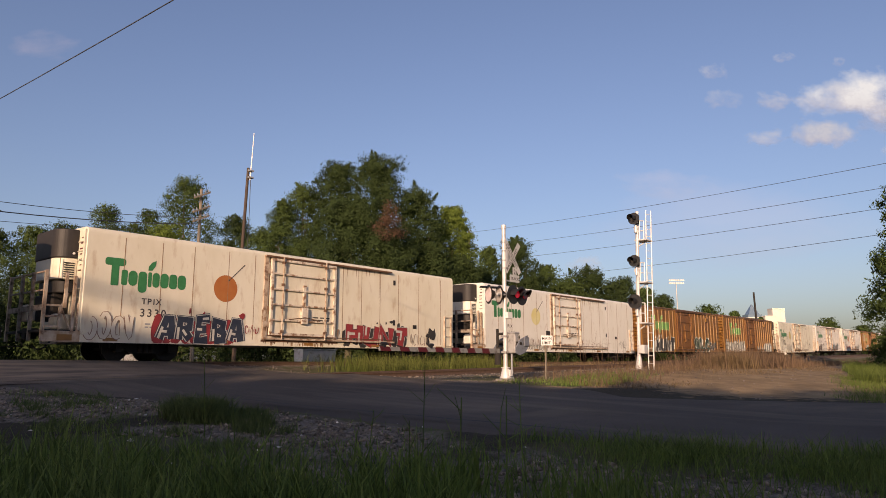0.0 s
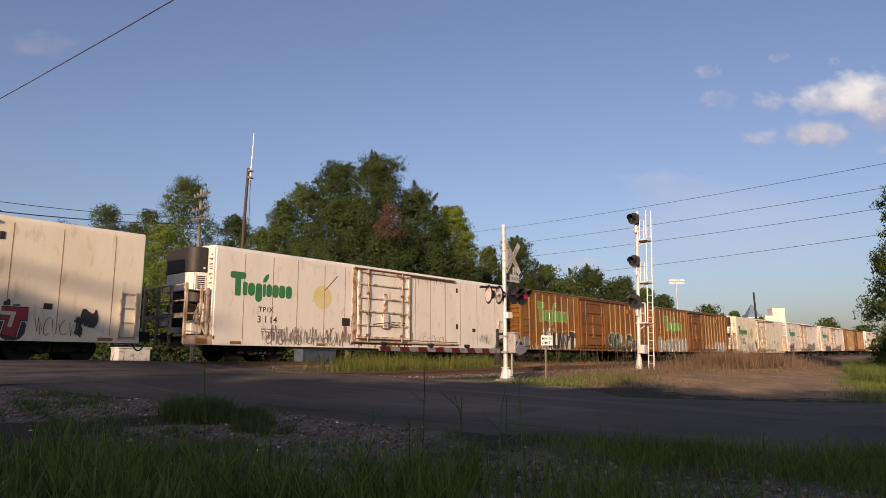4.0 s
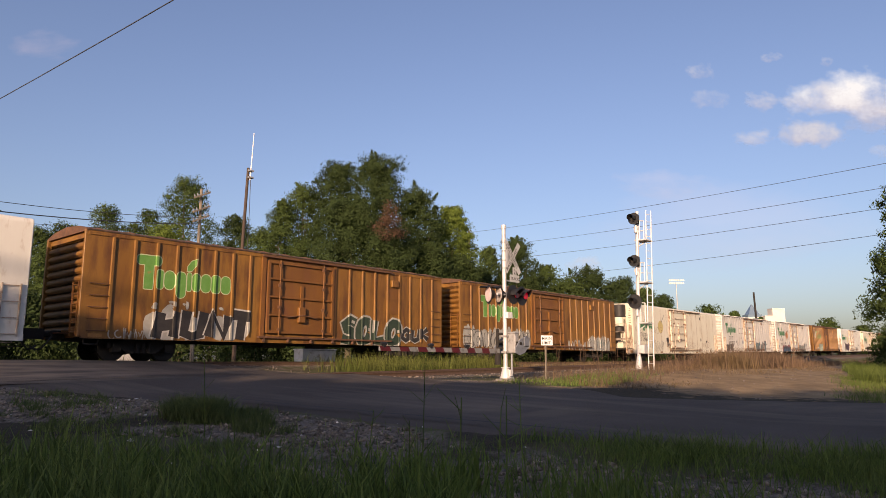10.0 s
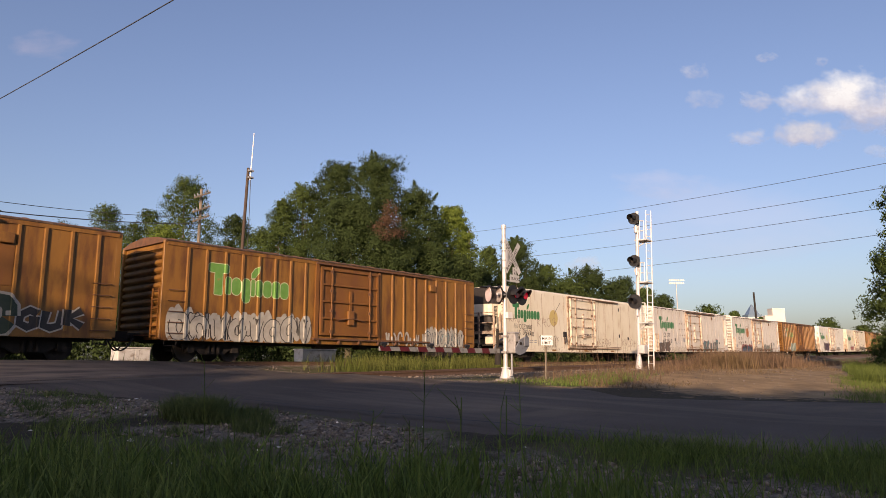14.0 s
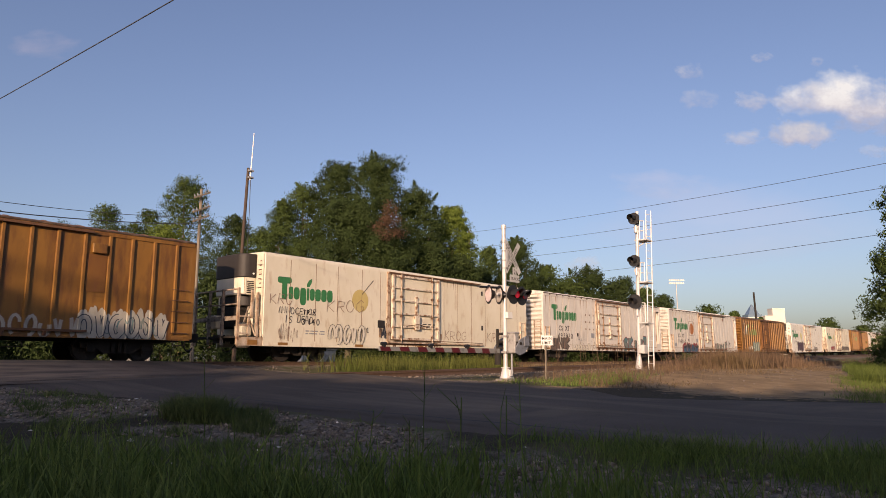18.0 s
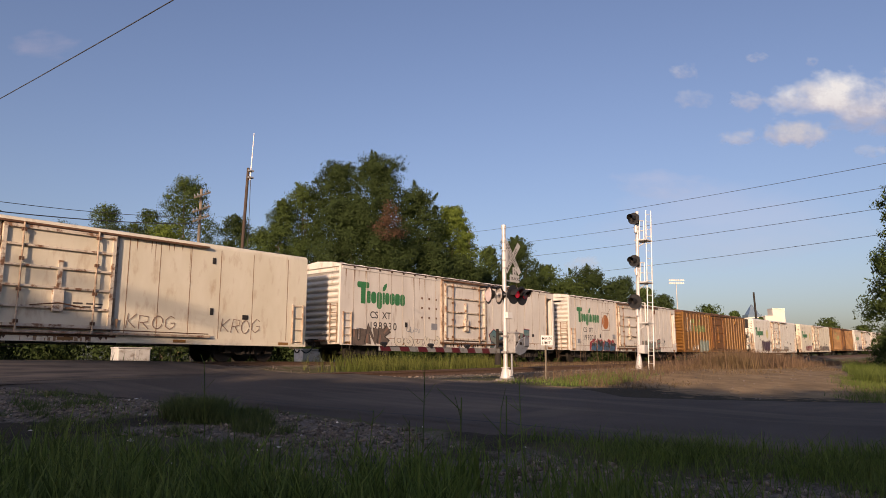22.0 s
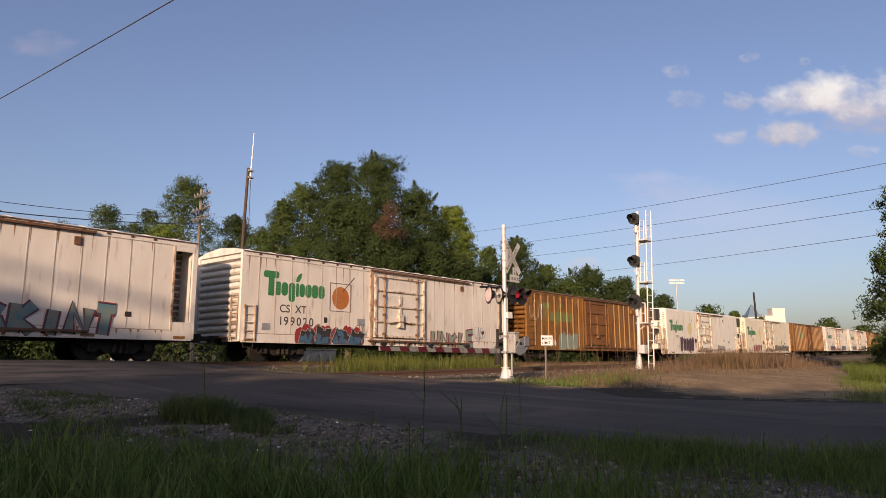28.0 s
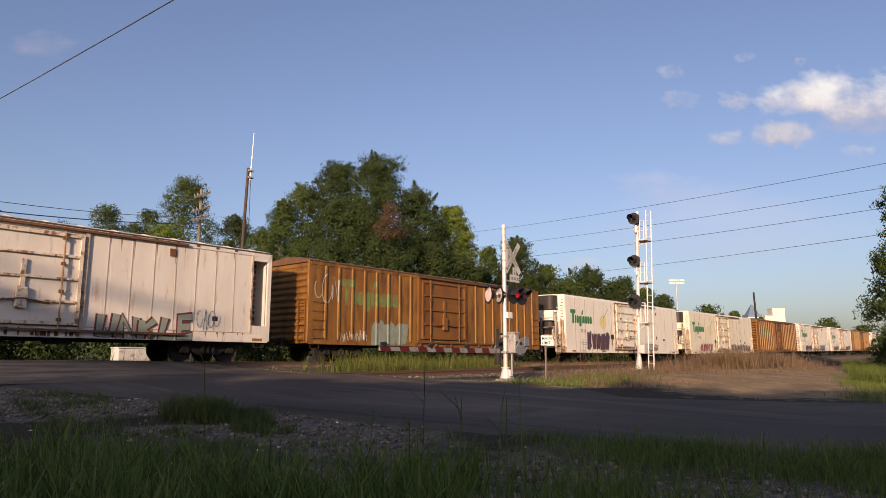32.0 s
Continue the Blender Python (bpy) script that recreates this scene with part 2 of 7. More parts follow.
M["blade_dark"] = mat("dark fine grass", (0.072, 0.108, 0.034), (0.105, 0.135, 0.048), 0.8, rough=0.7, island=0.4, through_light=0.2, gloss=0.2)
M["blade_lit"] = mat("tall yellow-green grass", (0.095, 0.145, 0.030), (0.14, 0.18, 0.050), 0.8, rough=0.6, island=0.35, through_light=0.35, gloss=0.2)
M["blade_strip"] = mat("tall ripening grass", (0.085, 0.118, 0.025), (0.135, 0.142, 0.042), 0.7, rough=0.7, island=0.45, through_light=0.3, gloss=0.2)
M["straw"] = mat("dry straw grass", (0.19, 0.13, 0.07), (0.125, 0.085, 0.048), 0.6, rough=0.8, island=0.4, through_light=0.2, gloss=0.2)
M["weed"] = mat("dry reddish weeds", (0.155, 0.100, 0.066), (0.100, 0.066, 0.044), 0.8, rough=0.9, island=0.4, gloss=0.2)
# ---- the plan: x runs along the tracks, y away across them ----
MAIN_Y, MAIN_Z = 23.45, 1.05
SIDE_Y = 16.6
ROAD_L, ROAD_R = 6.3, 16.7


def soft(u):
    return np.log1p(np.exp(np.clip(u, -40, 40)))


def bend(x):
    """How far the main track swings away at x."""
    return 0.024 * 8 * soft((np.asarray(x, float) - 48) / 8)


def climb(x):
    return 0.0155 * 8 * soft((np.minimum(np.asarray(x, float), 260) - 50) / 8)


def side_z(x):
    return 0.52 + 0.012 * np.clip(x, -20, 60)


def road_left(y):
    return ROAD_L - 0.25 * np.maximum(0, y - 9) + 0.38 * np.clip(5.7 - y, 0, 7)


def road_right(y):
    return np.interp(y, [-60, 0.5, 2.7, 4.2, 5.1, 6.0, 7.0, 8.8, 11.5, 15.9, 23, 30, 60], [20.0, 19.6, 17.9, 16.4, 15.6, 14.9, 14.4, 16.2, 16.7, 14.2, 12.2, 11.6, 11.6])


def road_z(x, y):
    s = side_z(x)
    a = np.interp(y, [-60, 3, 8, 12.7], [0.12, 0.16, 0.30, 0.45])
    w1 = np.clip((y - 12.7) / 2.9, 0, 1)
    w2 = np.clip((y - 17.6) / 4.6, 0, 1)
    z = a * (1 - w1) + s * w1
    z = z * (1 - w2) + MAIN_Z * w2
    return z - np.interp(y, [25.5, 34], [0, 0.25])


def wave(x, y, k, seed):
    """Smooth uneven ground from a few sines."""
    r = np.random.RandomState(seed)
    out = 0
    for i in range(5):
        a, ph = r.uniform(0, 6.28, 2)
        f = k * (1.4 ** i)
        out = out + np.sin((x * np.cos(a) + y * np.sin(a)) * f + ph) / (1.35 ** i)
    return out / 3


def ground_z(x, y):
    x, y = np.asarray(x, float), np.asarray(y, float)
    lift = climb(x)
    base = np.interp(y, [-40, 0, 4, 9, 12.5, 14.6], [0.0, 0.02, 0.06, 0.28, 0.43, 0.48])
    right = np.clip((x - 20) / 6, 0, 1)
    base = base + right * np.interp(y, [2, 6, 10, 15], [0.05, 0.2, 0.38, 0.22])
    s = side_z(x) - 0.17
    near_side = np.clip(1 - (np.abs(y - SIDE_Y) - 1.7) / 0.9, 0, 1)
    yy = y - bend(x)
    m = MAIN_Z - 0.17
    near_main = np.clip(1 - (np.abs(yy - MAIN_Y) - 1.8) / 1.0, 0, 1)
    beyond = np.clip((yy - 18.5) / 2.0, 0, 1)
    z = base * (1 - beyond) + 0.72 * beyond
    z = np.where(y > 14.6, np.maximum(z, 0.50 * (1 - beyond) + 0.72 * beyond), z)
    z = z * (1 - near_side) + s * near_side
    z = z * (1 - near_main) + m * near_main
    z = z + lift * np.clip((y - 6) / 10, 0, 1)
    z = z + 0.035 * wave(x, y, 1.1, 3) * (1 - near_main) * (1 - near_side)
    verge = np.clip((7.5 - x) / 2, 0, 1) * np.clip((13 - y) / 2, 0, 1) * np.clip((np.hypot(x, y) - 3) / 2, 0, 1)
    z = z + 0.055 * wave(x, y, 2.3, 19) * verge
    lo, hi = road_left(y), road_right(y)
    edge = np.clip(np.minimum(x - lo, hi - x) / 0.8 + 1, 0, 1)
    inside = np.clip(np.minimum(x - lo, hi - x) / 0.3, 0, 1)
    return z * (1 - edge) + (road_z(x, y) - 0.015 - 0.03 * inside) * edge


def axis(lo, fine_lo, fine_hi, hi, step, grow=1.22):
    mid = list(np.arange(fine_lo, fine_hi, step))
    out, d, v = [], step, fine_lo
    while v > lo:
        d *= grow
        v -= d
        out.append(v)
    up, d, v = [], step, mid[-1]
    while v < hi:
        d *= grow
        v += d
        up.append(v)
    return np.array(out[::-1] + mid + up)


def sheet(xs, ys, height):
    X, Y = np.meshgrid(xs, ys)
    Z = height(X, Y)
    v = np.stack([X, Y, Z], -1).reshape(-1, 3)
    n, k = len(xs), len(ys)
    i = (np.arange(k - 1)[:, None] * n + np.arange(n - 1)[None]).ravel()
    return v, np.stack([i, i + 1, i + n + 1, i + n], 1)


def ground_material():
    m = bpy.data.materials.new("roadside ground")
    m.use_nodes = True
    t = m.node_tree
    N, L = t.nodes, t.links
    bs = N["Principled BSDF"]
    bs.inputs["Roughness"].default_value = 0.95
    bs.inputs["Specular IOR Level"].default_value = 0.12
    co = N.new("ShaderNodeTexCoord")
    at = N.new("ShaderNodeAttribute")
    at.attribute_name = "cover"
    sep = N.new("ShaderNodeSeparateColor")
    L.new(at.outputs["Color"], sep.inputs[0])

    def noisy(sc, detail=6.0):
        no = N.new("ShaderNodeTexNoise")
        no.inputs["Scale"].default_value, no.inputs["Detail"].default_value, no.inputs["Roughness"].default_value = sc, detail, 0.65
        L.new(co.outputs["Object"], no.inputs["Vector"])
        return no.outputs["Fac"]

    def two(a, b, sc):
        x = N.new("ShaderNodeMix")
        x.data_type = "RGBA"
        r = N.new("ShaderNodeMapRange")
        r.inputs["From Min"].default_value, r.inputs["From Max"].default_value = 0.35, 0.65
        L.new(noisy(sc), r.inputs["Value"])
        L.new(r.outputs[0], x.inputs["Factor"])
        x.inputs["A"].default_value, x.inputs["B"].default_value = (*a, 1), (*b, 1)
        return x.outputs["Result"]

    def over(col, new_col, weight, k):
        """Laid over by a weight with a ragged rim."""
        ad = N.new("ShaderNodeMath")
        ad.operation = "ADD"
        L.new(weight, ad.inputs[0])
        su = N.new("ShaderNodeMath")
        su.operation = "MULTIPLY_ADD"
        su.inputs[1].default_value, su.inputs[2].default_value = 1.1, -0.55
        L.new(noisy(k), su.inputs[0])
        L.new(su.outputs[0], ad.inputs[1])
        r = N.new("ShaderNodeMapRange")
        r.inputs["From Min"].default_value, r.inputs["From Max"].default_value = 0.4, 0.6
        L.new(ad.outputs[0], r.inputs["Value"])
        x = N.new("ShaderNodeMix")
        x.data_type = "RGBA"
        L.new(r.outputs[0], x.inputs["Factor"])
        L.new(col, x.inputs["A"])
        L.new(new_col, x.inputs["B"])
        return x.outputs["Result"]

    col = two((0.085, 0.095, 0.040), (0.105, 0.085, 0.055), 1.6)
    col = over(col, two((0.27, 0.19, 0.115), (0.18, 0.12, 0.075), 2.2), sep.outputs["Green"], 1.2)
    col = over(col, two((0.36, 0.25, 0.145), (0.21, 0.145, 0.085), 0.8), sep.outputs["Blue"], 1.0)
    col = over(col, two((0.27, 0.225, 0.185), (0.085, 0.068, 0.054), 26.0), sep.outputs["Red"], 2.5)
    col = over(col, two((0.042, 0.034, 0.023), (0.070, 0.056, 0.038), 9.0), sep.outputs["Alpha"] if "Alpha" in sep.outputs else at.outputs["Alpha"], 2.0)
    L.new(col, bs.inputs["Base Color"])
    bp = N.new("ShaderNodeBump")
    bp.inputs["Strength"].default_value, bp.inputs["Distance"].default_value = 0.8, 0.03
    L.new(noisy(28), bp.inputs["Height"])
    L.new(bp.outputs[0], bs.inputs["Normal"])
    return m


def spot(x, y, cx, cy, rx, ry):
    return np.exp(-(((x - cx) / rx) ** 2 + ((y - cy) / ry) ** 2))


def gravel_at(x, y):
    """Where crushed stone lies."""
    g = spot(x, y, 5.4, 6.0, 1.0, 3.4) + 0.9 * spot(x, y, 3.4, 10.8, 2.6, 1.6) + 0.8 * spot(x, y, 5.6, 1.2, 1.6, 0.9) + 0.9 * spot(x, y, 4.4, 8.0, 1.1, 0.7) + 0.9 * spot(x, y, 5.0, 3.3, 0.8, 0.6) + 0.5 * spot(x, y, 4.2, 13.0, 1.8, 2.4) + 0.6 * spot(x, y, 3.4, 4.6, 1.0, 1.6)
    g = g + np.clip(1.3 - np.abs(y - SIDE_Y) / 2.0, 0, 1) + np.clip(1.3 - np.abs(y - bend(x) - MAIN_Y) / 2.4, 0, 1)
    g = g + 0.75 * spot(x, y, 16, 13.2, 3.5, 1.2) + 0.9 * spot(x, y, 12.5, 19.5, 3.5, 1.4)
    return np.clip(g, 0, 1)


gv, gf = sheet(axis(-900, -8, 62, 2500, 0.4), axis(-700, -6, 44, 2200, 0.35), ground_z)
ground_me = soup("ground", gv, gf, ground_material(), True)
gx, gy = gv[:, 0], gv[:, 1]
cover = np.zeros((len(gv), 4), np.float32)
cover[:, 0] = gravel_at(gx, gy)
cover[:, 1] = np.clip((gx - 17) / 6, 0, 1) * np.clip((gy - 8) / 2, 0, 1) * np.clip((19 - gy) / 1.5, 0, 1) * np.clip((75 - gx) / 20, 0, 1)
cover[:, 2] = np.clip((gx - 13.5) / 1.0, 0, 1) * np.clip((gy - 0.5) / 1.5, 0, 1) * np.clip((12 - gy) / 3, 0, 1) * np.clip((60 - gx) / 15, 0, 1)
# dark bare soil in patches on the near verge
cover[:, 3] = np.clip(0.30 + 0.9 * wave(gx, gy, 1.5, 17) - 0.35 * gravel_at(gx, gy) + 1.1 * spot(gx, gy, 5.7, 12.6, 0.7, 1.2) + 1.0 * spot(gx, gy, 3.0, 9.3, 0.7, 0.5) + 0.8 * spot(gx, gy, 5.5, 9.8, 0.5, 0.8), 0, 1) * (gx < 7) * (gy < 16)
# the same dark tone fades out over six metres past the right road edge
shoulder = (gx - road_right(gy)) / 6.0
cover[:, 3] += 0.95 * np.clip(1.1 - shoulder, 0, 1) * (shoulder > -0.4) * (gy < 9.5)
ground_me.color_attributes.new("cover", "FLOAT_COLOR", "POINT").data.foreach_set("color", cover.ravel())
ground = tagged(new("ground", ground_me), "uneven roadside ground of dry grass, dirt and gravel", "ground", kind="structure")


def road_sheet():
    ys = np.arange(-60, 62, 0.35)
    us = np.linspace(0, 1, 34)
    v, n = [], len(us)
    for y in ys:
        lo = road_left(y) + 0.12 * wave(y, 0, 1.7, 5) + 0.05 * wave(y, 2, 6, 6)
        hi = road_right(y) + 0.10 * wave(y, 9, 1.5, 8) + 0.04 * wave(y, 2, 7, 9)
        x = lo + (hi - lo) * us
        z = road_z(x, y) + 0.012 - 0.05 * np.minimum(1, np.minimum(us, 1 - us) * 40 - 1).clip(-1, 0) * -1
        z = z + 0.05 * np.sin(us * math.pi) - 0.02
        rail_dip = np.exp(-((np.abs(y - SIDE_Y) - 0.80) / 0.14) ** 2) + np.exp(-((np.abs(y - MAIN_Y) - 0.80) / 0.14) ** 2)
        z = z - 0.05 * rail_dip
        v.append(np.stack([x, np.full(n, y), z], 1))
    v = np.concatenate(v)
    i = (np.arange(len(ys) - 1)[:, None] * n + np.arange(n - 1)[None]).ravel()
    return v, np.stack([i, i + 1, i + n + 1, i + n], 1)


def sun_washed(m):
    """Paints sunlight on the road: a pale tone by the mesh attribute's weight, broken into streaks."""
    N, L = m.node_tree.nodes, m.node_tree.links
    bs = N["Principled BSDF"]
    worn = bs.inputs["Base Color"].links[0].from_socket
    at, no, co, mp = N.new("ShaderNodeAttribute"), N.new("ShaderNodeTexNoise"), N.new("ShaderNodeTexCoord"), N.new("ShaderNodeMapping")
    at.attribute_name = "sun_wash"
    mp.inputs["Scale"].default_value = (0.5, 1.6, 1)
    no.inputs["Scale"].default_value, no.inputs["Detail"].default_value = 1.2, 6.0
    L.new(co.outputs["Object"], mp.inputs["Vector"])
    L.new(mp.outputs[0], no.inputs["Vector"])
    mul, sm, x = N.new("ShaderNodeMath"), N.new("ShaderNodeMapRange"), N.new("ShaderNodeMix")
    mul.operation, x.data_type = "MULTIPLY", "RGBA"
    sm.inputs["From Min"].default_value, sm.inputs["From Max"].default_value = 0.30, 0.62
    L.new(no.outputs["Fac"], sm.inputs["Value"])
    L.new(sm.outputs[0], mul.inputs[0])
    L.new(at.outputs["Fac"], mul.inputs[1])
    L.new(mul.outputs[0], x.inputs["Factor"])
    L.new(worn, x.inputs["A"])
    x.inputs["B"].default_value = (0.36, 0.265, 0.19, 1)
    L.new(x.outputs["Result"], bs.inputs["Base Color"])


rv, rf = road_sheet()
sun_washed(M["asphalt"])
road_me = soup("road", rv, rf, M["asphalt"], True)
# where the painted sun lies: left end of the crossing, two faint spots
sun_wash = np.clip((rv[:, 1] - 15.6) / 1.6, 0, 1) * np.clip((10.5 - rv[:, 0]) / 4, 0, 1) + 0.35 * spot(rv[:, 0], rv[:, 1], 9.0, 6.5, 1.2, 1.6) + 0.25 * spot(rv[:, 0], rv[:, 1], 14.0, 3.0, 1.5, 1.5)
road_me.attributes.new("sun_wash", "FLOAT", "POINT").data.foreach_set("value", np.clip(sun_wash, 0, 1).astype(np.float32))
road = tagged(new("road", road_me), "worn dark asphalt road rising over the railway crossing", "road", kind="structure")
crack = Shape()
for x0, y0, x1, y1 in ((7.2, 3.5, 6.5, 10.5), (14.0, 15.72, 1.5, 15.72), (13.6, 17.5, 1.5, 17.5), (12.2, 22.55, 0.5, 22.55), (12.0, 24.35, 0.5, 24.35)):
    n = 40
    for i in range(n):
        a, b = i / n, (i + 1) / n
        p = [(x0 + (x1 - x0) * u + 0.07 * wave(u * 30, x0, 1, 4), y0 + (y1 - y0) * u + 0.05 * wave(u * 30, y0, 1, 5)) for u in (a, b)]
        w = 0.035 if y0 < 12 else 0.09
        q = [(p[0][0] - w, p[0][1] - w), (p[1][0] - w, p[1][1] - w), (p[1][0] + w, p[1][1] + w), (p[0][0] + w, p[0][1] + w)]
        crack.add([(x, y, float(road_z(x, y)) + 0.056) for x, y in q], [(0, 1, 2, 3)])
part("road_seam", crack, M["dark"], road, "dark tar seam in the asphalt")


# ---- two tracks ----
def rail_run(y_of, z_of, xs):
    """One rail: head, web and foot swept along the track."""
    prof = [(-0.036, 0), (-0.036, -0.035), (-0.009, -0.05), (-0.009, -0.13), (-0.07, -0.15), (0.07, -0.15), (0.009, -0.13), (0.009, -0.05), (0.036, -0.035), (0.036, 0)]
    n = len(prof)
    v = [(x, y_of(x) + a, z_of(x) + b) for x in xs for a, b in prof]
    f = [(k * n + i, k * n + (i + 1) % n, (k + 1) * n + (i + 1) % n, (k + 1) * n + i) for k in range(len(xs) - 1) for i in range(n)]
    return soup("rail", v, f, M["rail"])


def track(label, cy, z_of, off, lo, hi):
    t = thing("railway_track", label, "track", kind="structure")
    xs = np.concatenate([np.arange(lo, 60, 4.0), np.arange(60, hi, 8.0)])
    for s in (-0.7525, 0.7525):
        part("rail", rail_run(lambda x: cy + s + float(off(x)), lambda x: float(z_of(x)), xs), None, t)
    tie_me = Shape().box(-0.115, 0.115, -1.3, 1.3, -0.33, -0.155).mesh("tie", M["tie"], bevel=0.012)
    rnd = random.Random(4)
    for x in np.arange(13.6 if cy < 20 else 12.2, 95, 0.55):
        part("tie", tie_me, None, t, at=pose(x, cy + float(off(x)) + rnd.uniform(-0.05, 0.05), float(z_of(x)) + rnd.uniform(-0.01, 0), 0, 0, rnd.uniform(-1.5, 1.5)))
    for x in np.arange(2.5, -16, -0.55):
        part("tie", tie_me, None, t, at=pose(x, cy + rnd.uniform(-0.05, 0.05), float(z_of(x))))
    return t


main_track = track("main railway track on brown ballast", MAIN_Y, lambda x: MAIN_Z + climb(x), bend, -60, 300)
side_track = track("rusty second railway track beside the road", SIDE_Y, lambda x: side_z(x) + climb(x), lambda x: 0.0, -60, 110)
# ---- freight cars: local x runs from the leading end (0) to the trailing end, z is above the rail head ----
SIDE = -1.55
DROP = 0.25          # painted marks sit this much lower than the sill rule gives
RND = random.Random(11)


def text_mesh(words, size, material, spacing=1.0):
    cu = bpy.data.curves.new("stencil", "FONT")
    cu.body, cu.size, cu.extrude, cu.space_character, cu.offset = words, size, 0.001, spacing, size * 0.012
    ob = new("stencil", cu)
    me = bpy.data.meshes.new_from_object(ob.evaluated_get(bpy.context.evaluated_depsgraph_get()))
    bpy.data.objects.remove(ob)
    me.materials.clear()
    me.materials.append(material)
    return me


def on_side(x, z, out=0.005):
    """The pose of a flat sign that lies on the near side."""
    return pose(x, SIDE - out, z, 90, 0, 0)


def stroke(sh, a, b, w, y):
    (ax, az), (bx, bz) = a, b
    dx, dz = bx - ax, bz - az
    l = math.hypot(dx, dz) or 1e-6
    ux, uz = dx / l, dz / l
    nx, nz = -uz, ux
    pts = []
    for k in range(5):
        g = -math.pi / 2 + math.pi * k / 4
        pts.append((bx + w * (ux * math.cos(g) + nx * math.sin(g)), bz + w * (uz * math.cos(g) + nz * math.sin(g))))
    for k in range(5):
        g = math.pi / 2 + math.pi * k / 4
        pts.append((ax + w * (ux * math.cos(g) + nx * math.sin(g)), az + w * (uz * math.cos(g) + nz * math.sin(g))))
    n = len(pts)
    sh.add([(x, y, z) for x, z in pts], [tuple(range(n))])


def ribbon(sh, pts, w, y):
    """One unbroken flat band through the points, with squared ends."""
    n = len(pts)
    v = []
    for i, (x, z) in enumerate(pts):
        d = [(q[0] - p[0], q[1] - p[1]) for p, q in ((pts[max(i - 1, 0)], (x, z)), ((x, z), pts[min(i + 1, n - 1)])) if p != q]
        d = [(u / math.hypot(u, t), t / math.hypot(u, t)) for u, t in d]
        nx, nz = -sum(t for u, t in d), sum(u for u, t in d)
        l = math.hypot(nx, nz)
        if l < 0.25:
            nx, nz, l = -d[0][1], d[0][0], 1.0
        v += [(x + nx / l * w, y - 0.00002 * i, z + nz / l * w), (x - nx / l * w, y - 0.00002 * i, z - nz / l * w)]
    sh.add(v, [(2 * i, 2 * i + 1, 2 * i + 3, 2 * i + 2) for i in range(n - 1)])


def trim_paint(sh, car):
    """Paint ends at the lower edge of the car's side."""
    low = 0.585 if car["skin"] == "white" else 0.70
    sh.v = [(x, y, max(z, low)) for x, y, z in sh.v]
    return hug_ribs(sh, car)


RIB_X = [0.88, 1.58, 2.33, 3.03, 3.74, 4.46, 5.18, 5.9, 10.76, 11.5, 12.23, 13.0, 13.75, 14.46, 15.2, 15.98]


def band(poly, lo, hi):
    """The part of a flat outline between two uprights."""
    for edge, keep in ((lo, 1), (hi, -1)):
        out = []
        for (ax, ay, az), (bx, by, bz) in zip(poly, poly[1:] + poly[:1]):
            ina, inb = (ax - edge) * keep >= 0, (bx - edge) * keep >= 0
            if ina:
                out.append((ax, ay, az))
            if ina != inb:
                u = (edge - ax) / (bx - ax)
                out.append((edge, ay + (by - ay) * u, az + (bz - az) * u))
        poly = out
    return poly


def hug_ribs(sh, car):
    """Paint on an outside-rib car also covers the three faces of each rib."""
    if car["skin"] != "orange":
        return sh
    v, faces = list(sh.v), list(sh.f)
    for rib in RIB_X:
        c = rib - 16.7 / 2
        for lo, hi in ((-0.055, -0.035), (-0.035, 0.035), (0.035, 0.055)):
            for f in faces:
                xs = [v[i][0] for i in f]
                if max(xs) <= c + lo or min(xs) >= c + hi:
                    continue
                poly = band([v[i] for i in f], c + lo, c + hi)
                if len(poly) > 2:
                    # the rib stands 6 cm proud; keep each layer's own lift, squeezed
                    sh.add([(x, y * 1.0 - 0.06 * min(1, max(0, (0.055 - abs(x - c)) / 0.02)) + 0.75 * (SIDE - y), z) for x, y, z in poly], [tuple(range(len(poly)))])
    return sh


def slab(sh, a, b, w0, w1, grow, cut, y):
    """An angular bar with slanting ends, wider at one end."""
    (ax, az), (bx, bz) = a, b
    l = math.hypot(bx - ax, bz - az) or 1e-6
    ux, uz = (bx - ax) / l, (bz - az) / l
    nx, nz = -uz, ux
    e = 0.5 * (w0 + w1) * 0.6 + grow
    w0, w1 = w0 + grow, w1 + grow
    pts = [(ax - ux * (e + cut * w0) + nx * w0, az - uz * (e + cut * w0) + nz * w0), (ax - ux * (e - cut * w0) - nx * w0, az - uz * (e - cut * w0) - nz * w0),
           (bx + ux * (e + cut * w1) - nx * w1, bz + uz * (e + cut * w1) - nz * w1), (bx + ux * (e - cut * w1) + nx * w1, bz + uz * (e - cut * w1) + nz * w1)]
    sh.add([(x, y, z) for x, z in pts], [(0, 1, 2, 3)])


def blob(sh, cx, cz, rx, rz, y, n=18, rnd=None, rough=0.0):
    pts = []
    for i in range(n):
        g = 2 * math.pi * i / n
        k = 1 + (rnd.uniform(-rough, rough) if rnd else 0)
        pts.append((cx + rx * k * math.cos(g), y, cz + rz * k * math.sin(g)))
    sh.add(pts, [tuple(range(n))])


